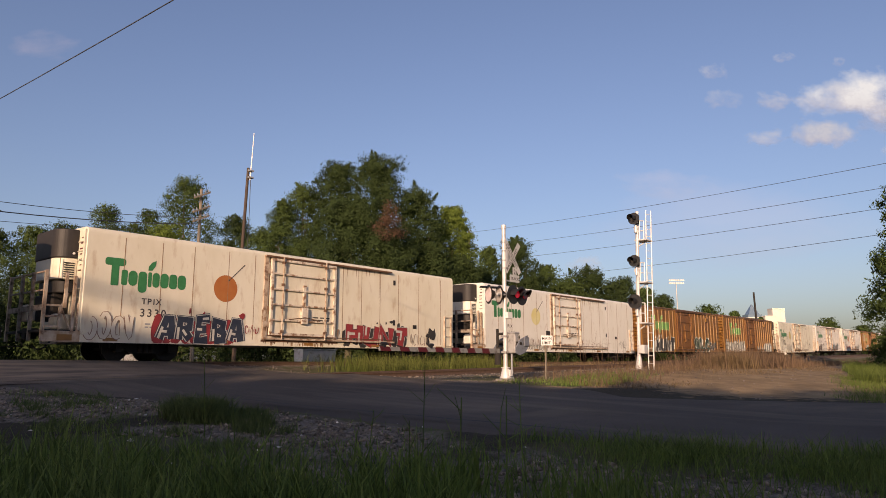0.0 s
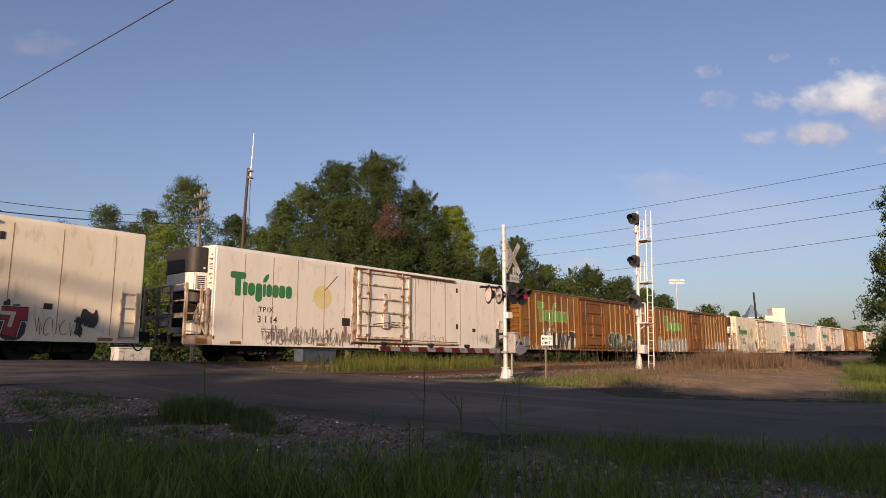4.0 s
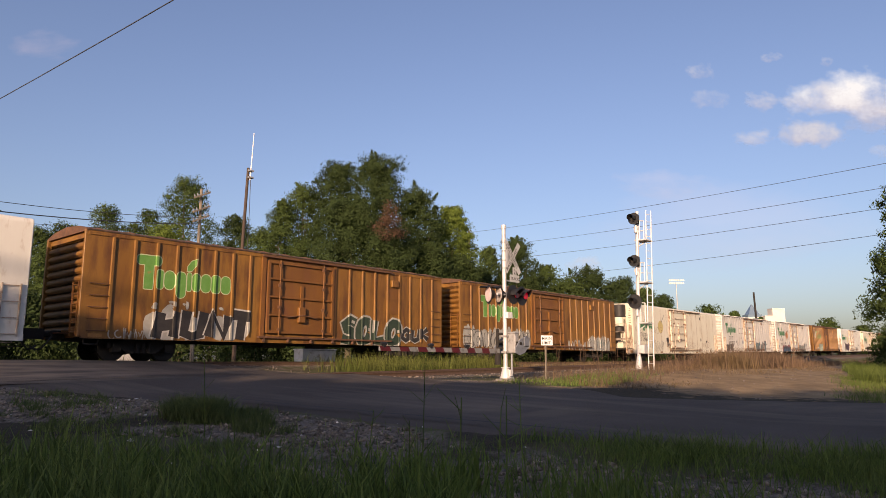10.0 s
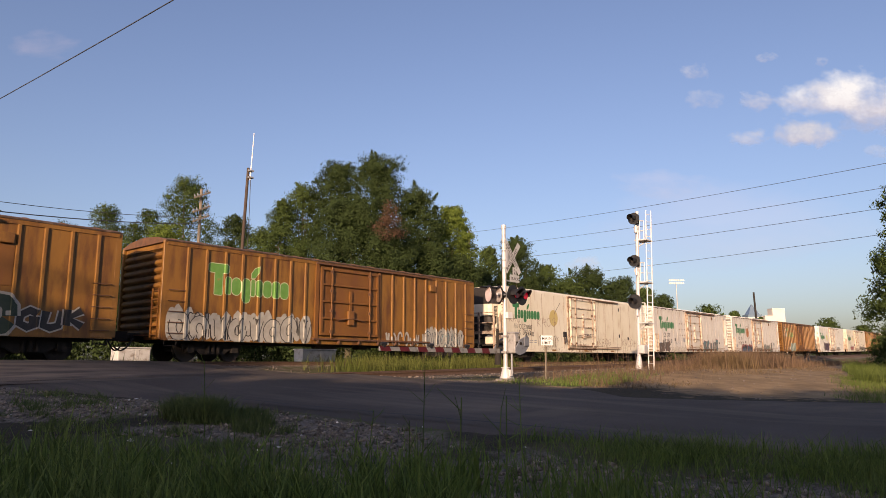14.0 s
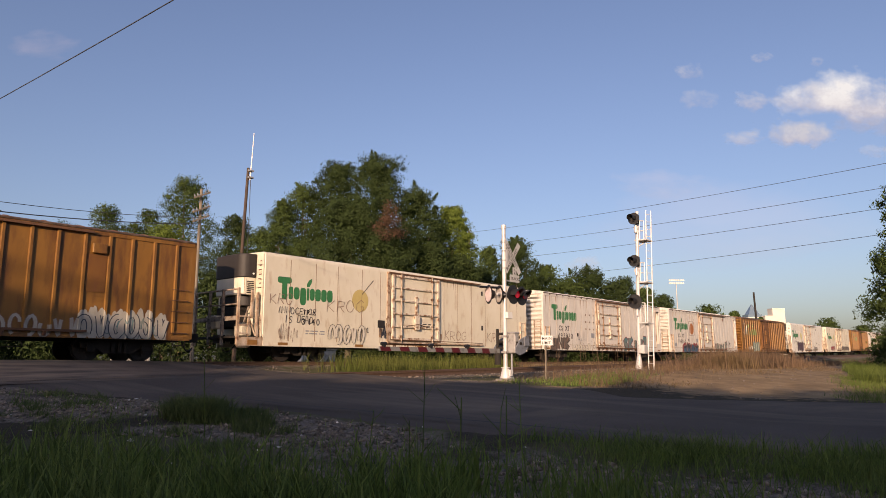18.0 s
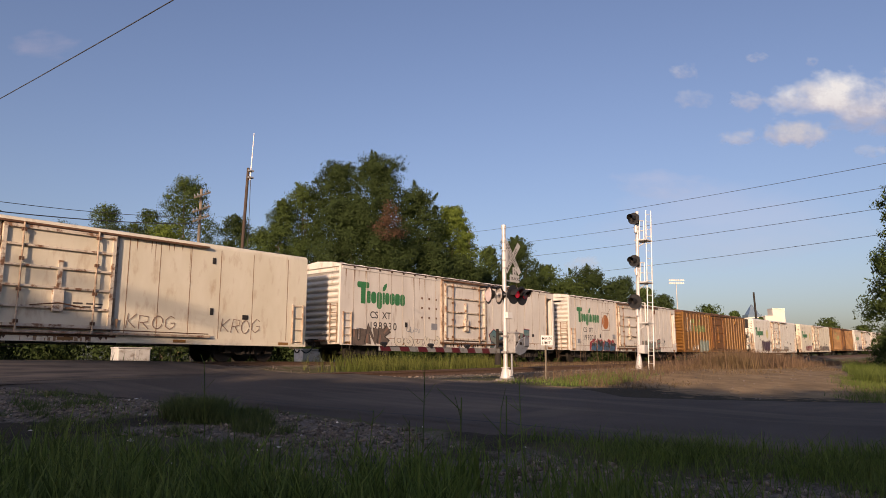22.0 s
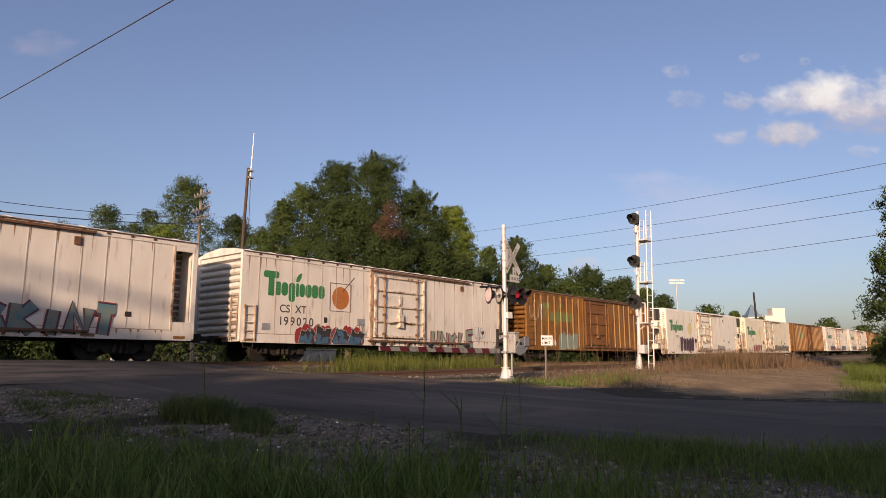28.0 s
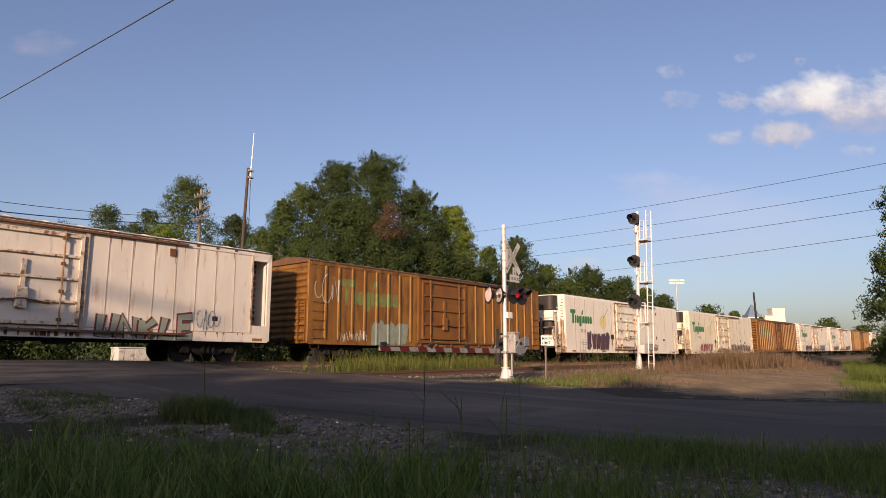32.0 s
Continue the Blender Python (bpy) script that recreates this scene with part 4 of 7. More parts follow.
def boxcar(kind):
    """A fifty-foot insulated box car; kind 'rib' has pressed outside posts, 'seam' has riveted seams."""
    L, W, low, eave = 16.7, 3.1, 0.73, 4.0
    o = -L / 2
    skin = M["orange"] if kind == "rib" else M["cream"]
    trim = M["orange_door"] if kind == "rib" else M["rustwhite"]
    car = thing("boxcar", "weathered orange-brown insulated boxcar with outside ribs, on the main track" if kind == "rib" else "stained off-white insulated boxcar with riveted side seams, on the main track", "railcar")
    car["skin"] = "orange" if kind == "rib" else "cream"
    if kind == "rib":
        part("body", Shape().box(o + 0.14, o + L - 0.14, SIDE, -SIDE, 0.99, eave), skin, car)
    else:
        part("body", Shape().box(o + 0.14, o + L - 0.86, SIDE, -SIDE, 0.99, eave), skin, car)
        part("body_tail", Shape().box(o + L - 0.86, o + L - 0.14, SIDE + 0.8, -SIDE, 0.99, eave), skin, car)
    roof = [(-1.57, eave - 0.02), (-1.57, eave + 0.05), (-1.0, eave + 0.19), (0, eave + 0.28), (1.0, eave + 0.19), (1.57, eave + 0.05), (1.57, eave - 0.02)]
    part("roof", Shape().prism(roof, 0, o + 0.02, o + L - 0.02), M["rust"] if kind == "rib" else skin, car)
    seam_roof = [(-1.58, eave + 0.06), (-1.0, eave + 0.21), (0, eave + 0.305), (1.0, eave + 0.21), (1.58, eave + 0.06), (1.0, eave + 0.18), (0, eave + 0.27), (-1.0, eave + 0.18)]
    cap = Shape().prism(seam_roof, 0, -0.04, 0.04).mesh("roof_rib", M["rust"] if kind == "rib" else M["cream"])
    for i in range(16):
        part("roof_rib", cap, None, car, at=pose(o + 0.6 + i * (L - 1.2) / 15, 0, 0))
    # pressed ends with horizontal ridges
    for e, s in ((0.14, -1), (L - 0.14, 1)):
        n, z0, z1 = 11, low + 0.1, eave - 0.28
        prof = [(o + e - s * 0.05, low)]
        for i in range(n):
            a, b = z0 + (z1 - z0) * i / n, z0 + (z1 - z0) * (i + 1) / n
            prof += [(o + e, a + (b - a) * 0.10), (o + e + s * 0.075, a + (b - a) * 0.32), (o + e + s * 0.085, a + (b - a) * 0.5), (o + e + s * 0.075, a + (b - a) * 0.68), (o + e, a + (b - a) * 0.90)]
        prof += [(o + e, eave - 0.2), (o + e, eave + 0.02), (o + e - s * 0.05, eave + 0.02)]
        part("end_wall", Shape().prism(prof, 1, SIDE + 0.06, -SIDE - 0.06), skin, car)
        top = [(-1.5, eave - 0.2), (-1.5, eave + 0.03), (-1.0, eave + 0.17), (0, eave + 0.26), (1.0, eave + 0.17), (1.5, eave + 0.03), (1.5, eave - 0.2)]
        lo_x, hi_x = sorted((o + e - s * 0.02, o + e + s * 0.03))
        part("end_gable", Shape().prism(top, 0, lo_x, hi_x), skin, car)
        for y in (SIDE, -SIDE - 0.11):
            lo_x, hi_x = sorted((o + e - s * 0.05, o + e + s * 0.14))
            part("corner_post", Shape().box(lo_x, hi_x, y - 0.002, y + 0.112, low, eave + 0.02), skin, car, bevel=0.015)
        # ladder on the end, near side
        for y in (SIDE + 0.18, SIDE + 0.62):
            part("end_ladder_rail", Shape().box(o + e + s * 0.13 - 0.02, o + e + s * 0.13 + 0.02, y - 0.02, y + 0.02, low + 0.05, low + 1.7), trim, car)
        for i in range(6):
            z = low + 0.15 + 0.29 * i
            part("end_rung", Shape().cyl((o + e + s * 0.14, SIDE + 0.18, z), (o + e + s * 0.14, SIDE + 0.62, z), 0.018, n=6), trim, car)
        part("brake_platform", Shape().box(min(o + e, o + e + s * 0.32), max(o + e, o + e + s * 0.32), -0.55, 0.6, low + 0.12, low + 0.16), M["rust"], car)
    part("side_sill", Shape().box(o + 0.1, o + L - 0.1, SIDE - 0.015, SIDE + 0.05, low - 0.04, low + 0.28), skin, car)
    part("far_sill", Shape().box(o + 0.1, o + L - 0.1, -SIDE - 0.05, -SIDE + 0.015, low - 0.04, low + 0.28), skin, car)
    part("top_chord", Shape().box(o + 0.1, o + L - 0.1, SIDE - 0.03, SIDE + 0.04, eave - 0.12, eave + 0.005), skin, car)
    part("roof_eave", Shape().box(o + 0.05, o + L - 0.05, SIDE - 0.05, SIDE + 0.02, eave + 0.008, eave + 0.05), M["eave"], car)
    if kind == "rib":
        rib = Shape().prism([(-0.055, 0.0), (-0.035, -0.06), (0.035, -0.06), (0.055, 0.0)], 2, low + 0.16, eave - 0.12).mesh("side_rib", M["orange"])
        for x in RIB_X:
            part("side_rib", rib, None, car, at=pose(o + x, SIDE, 0))
            part("side_rib", rib, None, car, at=pose(o + x, -SIDE, 0, 0, 0, 180))
        part("vent_box", Shape().box(o + 13.2, o + 13.62, SIDE - 0.12, SIDE, 3.30, 3.60), skin, car, bevel=0.015)
        part("vent_panel", Shape().box(o + 13.08, o + 13.67, SIDE - 0.018, SIDE, 2.10, 3.27), M["orange_door"], car)
    else:
        seam = Shape().box(-0.012, 0.012, -0.012, 0, low + 0.16, eave - 0.12).mesh("side_seam", M["seam"])
        rivets = Shape()
        for i in range(24):
            z = low + 0.25 + i * (eave - low - 0.5) / 23
            rivets.cyl((0.14, 0, z), (0.14, -0.012, z), 0.012, 0.006, n=5)
        rivet_me = rivets.mesh("rivet_row", M["cream"])
        for x in [0.75, 1.5, 2.25, 3.0, 3.75, 4.5, 5.25, 6.0, 10.6, 11.35, 12.1, 12.85, 13.6, 14.35, 15.1]:
            part("side_seam", seam, None, car, at=pose(o + x, SIDE, 0))
            part("rivet_row", rivet_me, None, car, at=pose(o + x, SIDE, 0))
        # the recess: ridged inner wall, floor, frame and a few grab irons
        for i in range(13):
            z = 1.10 + i * 0.22
            part("recess_ridge", Shape().prism([(SIDE + 0.8, z), (SIDE + 0.74, z + 0.05), (SIDE + 0.74, z + 0.11), (SIDE + 0.8, z + 0.16)], 0, o + L - 0.85, o + L - 0.2), M["dullwhite"], car)
        part("recess_floor", Shape().box(o + L - 0.86, o + L - 0.14, SIDE, SIDE + 0.8, 0.94, 0.99), M["rust"], car)
        part("recess_jamb", Shape().box(o + L - 0.90, o + L - 0.82, SIDE - 0.03, SIDE + 0.02, low + 0.28, eave - 0.12), trim, car, bevel=0.008)
        part("recess_head", Shape().box(o + L - 0.82, o + L - 0.14, SIDE - 0.02, SIDE + 0.04, eave - 0.30, eave - 0.12), skin, car)
        part("recess_apron", Shape().box(o + L - 0.82, o + L - 0.14, SIDE - 0.012, SIDE + 0.03, low + 0.28, 1.30), skin, car)
        for z in (1.5, 1.85, 2.2):
            part("grab_iron", Shape().hose([(o + L - 0.70, SIDE + 0.78, z), (o + L - 0.70, SIDE + 0.68, z), (o + L - 0.28, SIDE + 0.68, z), (o + L - 0.28, SIDE + 0.78, z)], 0.014), M["rust"], car)
        part("vent_box", Shape().box(o + 12.6, o + 12.78, SIDE - 0.06, SIDE, 3.50, 3.75), M["rust"], car)
        rs = random.Random(5)
        drips(car, o, [(x + rs.uniform(-0.06, 0.06), eave - 0.11, rs.uniform(0.15, 0.75), rs.uniform(0.012, 0.035)) for x in [0.3, 0.75, 1.5, 2.25, 3.0, 3.75, 4.5, 5.25, 6.0, 10.6, 11.35, 12.1, 12.85, 13.6, 14.35, 15.1, 1.1, 4.9, 11.0, 13.2]], M["streak"])
        drips(car, o, [(rs.choice((rs.uniform(0.3, 6.2), rs.uniform(10.2, 15.6))), 1.03, rs.uniform(0.1, 0.28), rs.uniform(0.02, 0.06)) for i in range(22)], M["streak"], 0.0165)
        for x in [0.75, 1.5, 2.25, 3.0, 3.75, 4.5, 5.25, 6.0, 10.6, 11.35, 12.1, 12.85, 13.6, 14.35, 15.1]:
            part("roof_bracket", Shape().box(o + x - 0.05, o + x + 0.05, SIDE - 0.055, SIDE - 0.02, eave - 0.06, eave + 0.03), M["eave"], car)
        part("sill_seam", Shape().box(o + 0.3, o + L - 0.9, SIDE - 0.018, SIDE - 0.01, low + 0.285, low + 0.305), M["streak"], car)
        for i in range(12):
            x = rs.uniform(6.6, 9.7)
            part("rust_streak", Shape().box(o + x, o + x + rs.uniform(0.03, 0.12), SIDE - 0.017, SIDE - 0.01, low + 0.0, low + rs.uniform(0.1, 0.26)), M["rust"], car)
        for x, z, w, h in ((0.95, 1.16, 0.36, 0.26), (3.9, 1.55, 0.16, 0.22), (5.7, 1.5, 0.42, 0.3), (13.3, 1.35, 0.22, 0.16), (14.3, 1.4, 0.2, 0.16)):
            part("placard", Shape().box(o + x, o + x + w, SIDE - 0.014, SIDE, z, z + h), M["grey"] if w > 0.3 else M["unit"], car)
        ladder("side_ladder", car, o, 0.18, 0.62, SIDE, low + 0.02, low + 1.35, 5, trim)
        ladder("side_ladder", car, o, L - 0.62, L - 0.2, -SIDE + 0.07, low + 0.02, low + 1.35, 5, trim)
    # grab irons at the leading corner
    if kind == "rib":
        for x0, x1 in ((0.25, 0.8), (L - 0.8, L - 0.25)):
            for i in range(5):
                z = low + 0.2 + 0.36 * i
                part("grab_iron", Shape().tube([(o + x0, SIDE, z), (o + x0, SIDE - 0.07, z), (o + x1, SIDE - 0.07, z), (o + x1, SIDE, z)], 0.014), M["rust"], car)
    plug_door(car, o, 6.62, 9.82, low + 0.32, eave - 0.22, M["orange_door"] if kind == "rib" else M["cream"], M["orange_door"] if kind == "rib" else M["doorwhite"], 3, M["rust"])
    part("door_post", Shape().box(o + 6.38, o + 6.55, SIDE - 0.07, SIDE + 0.01, low + 0.1, eave - 0.06), trim, car)
    part("door_post", Shape().box(o + 9.86, o + 9.98, SIDE - 0.07, SIDE + 0.01, low + 0.1, eave - 0.06), trim, car)
    part("upper_track", Shape().box(o + 6.38, o + 13.2, SIDE - 0.13, SIDE - 0.03, eave - 0.10, eave - 0.03), M["rust"], car)
    part("lower_track", Shape().box(o + 6.3, o + 13.2, SIDE - 0.13, SIDE - 0.016, low + 0.13, low + 0.2), M["rust"], car)
    for x in np.arange(6.5, 13, 1.1):
        part("track_bracket", Shape().box(o + x, o + x + 0.08, SIDE - 0.11, SIDE - 0.012, low + 0.0, low + 0.13), M["rust"], car)
    for x in (0.3, 3.4, 13.0, L - 0.75):
        part("reflector", Shape().box(o + x, o + x + 0.42, SIDE - 0.022, SIDE - 0.014, low + 0.01, low + 0.11), M["tape"], car)
    stirrup(car, o, 0.22, M["dark"])
    stirrup(car, o, L - 0.64, M["dark"])
    running_gear(car, o, L, 2.25, low)
    return car, o, L


def drips(car, o, rows, material, out=0.0035):
    """Tapering run-down stains: each row is x, top, length, half width."""
    for i, (x, top, long, w) in enumerate(rows):
        sh = Shape().add([(o + x - w, SIDE - out - 0.00004 * i, top), (o + x + w, SIDE - out - 0.00004 * i, top), (o + x + w * 0.5, SIDE - out - 0.00004 * i, top - long * 0.6), (o + x + w * 0.1, SIDE - out - 0.00004 * i, top - long), (o + x - w * 0.6, SIDE - out - 0.00004 * i, top - long * 0.5)], [(0, 1, 2, 3, 4)])
        part("rust_streak", sh, material, car)


def reefer():
    """A smooth-sided refrigerator car with a cooling unit on the leading platform."""
    L, low, eave = 17.5, 0.63, 4.13
    o = -L / 2
    m, trim = M["white"], M["rustwhite"]
    car = thing("refrigerator_car", "smooth white refrigerator car with plug door and end cooling unit", "railcar")
    car["skin"] = "white"
    body = [(-1.55, 0.99), (-1.55, eave - 0.14), (-1.50, eave - 0.04), (-1.40, eave), (0, eave + 0.04), (1.40, eave), (1.50, eave - 0.04), (1.55, eave - 0.14), (1.55, 0.99)]
    part("body", Shape().prism(body, 0, o, o + L), m, car, bevel=0.03)
    part("side_skirt", Shape().box(o + 0.03, o + L - 0.03, SIDE, SIDE + 0.05, low + 0.1, 1.02), m, car)
    part("side_sill", Shape().box(o + 0.02, o + L - 0.02, SIDE - 0.018, SIDE + 0.03, low - 0.06, low + 0.14), m, car)
    part("far_sill", Shape().box(o + 0.02, o + L - 0.02, -SIDE - 0.03, -SIDE + 0.018, low - 0.06, 1.02), m, car)
    seam = Shape().box(-0.011, 0.011, -0.006, 0, low + 0.16, eave - 0.22).mesh("side_seam", M["streak"])
    for x in (1.2, 2.45, 3.6, 4.95, 6.05, 10.35, 11.4, 12.5, 13.65, 15.0, 16.55):
        part("side_seam", seam, None, car, at=pose(o + x, SIDE, 0))
        part("side_seam", seam, None, car, at=pose(o + x, -SIDE, 0, 0, 0, 180))
    plug_door(car, o, 6.72, 9.88, low + 0.34, eave - 0.24, m, M["doorwhite"], 4, M["rust"])
    part("door_post", Shape().box(o + 6.45, o + 6.6, SIDE - 0.05, SIDE, low + 0.15, eave - 0.2), trim, car)
    part("door_post", Shape().box(o + 9.9, o + 10.0, SIDE - 0.05, SIDE, low + 0.15, eave - 0.2), trim, car)
    for z in (low + 0.75, eave - 0.75):
        part("hinge_plate", Shape().box(o + 6.42, o + 6.68, SIDE - 0.075, SIDE - 0.05, z - 0.12, z + 0.12), trim, car)
    part("upper_track", Shape().box(o + 6.45, o + 13.1, SIDE - 0.12, SIDE, eave - 0.21, eave - 0.15), trim, car)
    part("upper_track_shelf", Shape().box(o + 6.45, o + 13.1, SIDE - 0.15, SIDE - 0.12, eave - 0.215, eave - 0.16), M["rust"], car)
    part("lower_track", Shape().box(o + 6.45, o + 13.3, SIDE - 0.13, SIDE, low + 0.18, low + 0.25), trim, car)
    part("lower_track_rod", Shape().cyl((o + 6.6, SIDE - 0.15, low + 0.34), (o + 13.2, SIDE - 0.15, low + 0.30), 0.018, n=6), M["rust"], car)
    for x, z, w, h in ((13.3, 3.40, 0.13, 0.22), (13.3, 1.60, 0.13, 0.24), (14.6, 1.50, 0.24, 0.17)):
        part("hatch", Shape().box(o + x, o + x + w, SIDE - 0.025, SIDE, z, z + h), M["unit"], car, "dark small hatch", bevel=0.008)
    ladder("side_ladder", car, o, 16.82, 17.3, SIDE, low + 0.06, low + 1.55, 4, trim)
    ladder("side_ladder", car, o, 0.2, 0.62, -SIDE + 0.07, low + 0.06, low + 1.55, 4, trim)
    for x in (0.7, 4.6, 8.4, 12.0, 16.2):
        part("reflector", Shape().box(o + x, o + x + 0.45, SIDE - 0.026, SIDE - 0.017, low - 0.01, low + 0.09), M["tape"], car)
    rs = random.Random(6)
    for i in range(14):
        x = rs.uniform(6.5, 10.0)
        part("rust_streak", Shape().box(o + x, o + x + rs.uniform(0.02, 0.10), SIDE - 0.0195, SIDE - 0.012, low - 0.04, low + rs.uniform(0.02, 0.13)), M["streak"], car)
    drips(car, o, [(rs.uniform(10.2, 13.0), eave - 0.22, rs.uniform(0.2, 1.3), rs.uniform(0.01, 0.03)) for i in range(7)], M["streak"])
    drips(car, o, [(rs.choice((6.5, 9.95)) + rs.uniform(-0.15, 0.15), low + rs.uniform(0.4, 1.5), rs.uniform(0.2, 0.6), rs.uniform(0.02, 0.06)) for i in range(12)], M["streak"], 0.052)
    drips(car, o, [(rs.uniform(6.5, 10.0), low + 0.16, rs.uniform(0.08, 0.2), rs.uniform(0.03, 0.10)) for i in range(16)], M["rust"], 0.0195)
    part("sill_stain", Shape().box(o + 6.4, o + 10.1, SIDE - 0.030, SIDE - 0.0185, low + 0.10, low + 0.17), M["rust"], car)
    # ladder strip up the leading end
    part("end_strip", Shape().box(o - 0.05, o, SIDE + 0.02, SIDE + 0.42, low + 0.3, eave - 0.1), m, car)
    for i in range(10):
        z = low + 0.4 + 0.29 * i
        part("end_rung", Shape().cyl((o - 0.09, SIDE + 0.06, z), (o - 0.09, SIDE + 0.38, z), 0.014, n=6), m, car)
    # platform, cooling unit, railings and steps
    part("platform", Shape().box(o - 1.04, o, -1.5, 1.5, low + 0.22, low + 0.30), M["dark"], car)

    def nose(d):
        """Outline of the rounded unit, drawn in by d."""
        far, half = 0.64 - d, 1.06 - d
        return [(o - 0.02, -half)] + [(o - far + 0.42 - 0.42 * math.sin(math.pi / 2 * k / 5), -half + 0.42 - 0.42 * math.cos(math.pi / 2 * k / 5)) for k in range(6)] + [(o - far + 0.42 - 0.42 * math.cos(math.pi / 2 * k / 5), half - 0.42 + 0.42 * math.sin(math.pi / 2 * k / 5)) for k in range(6)] + [(o - 0.02, half)]
    unit = part("cooling_unit", Shape().prism(nose(0.0), 2, low + 2.52, eave - 0.08), M["unit"], car, "dark grey rounded cooling unit", bevel=0.025)
    part("unit_body", Shape().prism(nose(0.03), 2, low + 1.86, low + 2.51), m, car, bevel=0.015)
    part("panel_seam", Shape().box(o - 0.52, o - 0.505, -1.036, -1.02, low + 1.87, low + 2.5), M["streak"], unit)
    for i in range(7):
        part("grille_slat", Shape().box(o - 0.40, o - 0.10, -1.045, -1.02, low + 1.92 + i * 0.07, low + 1.955 + i * 0.07), M["unit"], unit)
    part("unit_lamp", Shape().cyl((o - 0.16, -1.10, low + 2.66), (o - 0.16, -1.0, low + 2.66), 0.035, n=10), M["signwhite"], unit)
    part("compressor", Shape().prism(nose(0.14), 2, low + 1.45, low + 1.85), M["unit"], car, bevel=0.03)
    part("engine", Shape().box(o - 0.5, o - 0.05, -0.62, 0.85, low + 0.62, low + 1.44), M["dark"], car, bevel=0.05)
    part("engine_pipe", Shape().tube([(o - 0.3, -0.7, low + 0.5), (o - 0.3, -0.85, low + 1.0), (o - 0.1, -0.8, low + 1.5)], 0.04), M["dullwhite"], car)
    part("fuel_tank", Shape().box(o - 0.50, o - 0.05, -0.95, -0.45, low + 0.32, low + 0.80), m, car, bevel=0.04)
    part("battery_box", Shape().box(o - 0.94, o - 0.68, 0.1, 0.8, low + 0.60, low + 1.10), m, car, bevel=0.02)
    rail_m = M["rustwhite"]
    for y in (-1.46, -0.45, 0.45, 1.46):
        part("rail_post", Shape().box(o - 1.05, o - 0.96, y - 0.045, y + 0.045, low - 0.02, low + 2.04), rail_m if abs(y) > 1 else M["dullwhite"], car)
    for x, a, b in ((-0.56, 0.30, 1.0), (-0.44, 0.95, 2.0), (-0.20, 0.26, 1.92), (-0.05, 0.26, 1.1)):
        part("rail_post", Shape().box(o + x - 0.04, o + x + 0.04, -1.51, -1.43, low + a, low + b), rail_m, car)
    for z in (1.45, 2.0):
        part("handrail", Shape().cyl((o - 1.005, -1.46, low + z), (o - 1.005, 1.46, low + z), 0.03, n=6), rail_m if z > 1.9 else M["dullwhite"], car)
    part("end_board", Shape().box(o - 1.03, o - 0.98, -1.46, 1.46, low + 0.86, low + 1.02), M["dullwhite"], car)
    for z in (0.36, 0.66, 0.98):
        part("side_step", Shape().box(o - 0.96, o - 0.56, -1.53, -1.40, low + z, low + z + 0.05), rail_m, car)
    part("brace", Shape().cyl((o - 0.54, -1.47, low + 0.95), (o - 0.24, -1.47, low + 0.30), 0.03, n=6), rail_m, car)
    part("platform_sill", Shape().box(o - 1.06, o + 0.1, SIDE, SIDE + 0.06, low - 0.06, low + 0.26), rail_m, car)
    part("reflector", Shape().box(o - 0.62, o - 0.2, SIDE - 0.012, SIDE - 0.001, low - 0.02, low + 0.16), M["tape"], car)
    for i, wd in enumerate((0.10, 0.14, 0.20, 0.17, 0.20, 0.12, 0.18)):
        part("lettering", Shape().box(o - 0.058, o - 0.051, SIDE + 0.12, SIDE + 0.12 + wd, low + 3.12 - i * 0.17, low + 3.16 - i * 0.17), M["red"], car)
    for a in (-1.0, L - 0.7):
        stirrup(car, o, a, M["dullwhite"])
    bars(car, o, 2.0, 1.42, [0.18, 0.05, 0.3, 0.05, 0.18], 0.045, M["grey"])
    bars(car, o, 2.0, 1.32, [0.12, 0.05, 0.34, 0.05, 0.2], 0.045, M["grey"])
    bars(car, o, 8.75, 1.95, [0.28, 0.2, 0.22], 0.05, M["ink"], 0.06)
    bars(car, o, 8.75, 1.85, [0.2, 0.25, 0.22], 0.05, M["ink"], 0.06)
    running_gear(car, o, L, 2.3, low)
    return car, o, L


proto = {"rib": boxcar("rib"), "seam": boxcar("seam"), "reefer": reefer()}
TRAIN = []          # (car, place of its middle along the track at 0 s)


def coach(kind, front, first=[]):
    """Puts a copy of a car into the train; front: where its leading corner stands at 16 s."""
    car, o, L = proto[kind]
    if kind in first:
        car = copy_thing(car, pose(0, 0, 0))
    first.append(kind)
    TRAIN.append((car, front + L / 2))
    return car, o


def number(car, o, x, z, digits, size=0.36):
    for i, d in enumerate(digits):
        part("car_number", text_mesh(d, size, M["ink"]), None, car, at=on_side(o + x + i * size * 0.66 + (0.12 * size if d == "1" else 0), z - DROP))


def reporting(car, o, x, z, letters, size, material):
    """The owner's stencilled letters, one by one."""
    for ch in letters:
        if ch != " ":
            part("stencil_letter", text_mesh(ch, size, material), None, car, at=on_side(o + x, z - DROP))
        x += size * {"I": 0.36, " ": 0.34}.get(ch, 0.70)


plan = [("rib", -73.1), ("reefer", -53.75), ("reefer", -33.68), ("rib", -14.75), ("rib", 3.35), ("reefer", 22.85), ("seam", 42.05), ("seam", 60.5), ("rib", 78.95), ("reefer", 98.6),
        ("reefer", 118.9), ("rib", 138.3), ("seam", 157.0), ("seam", 175.4), ("rib", 193.8), ("reefer", 213.5), ("rib", 232.8)]
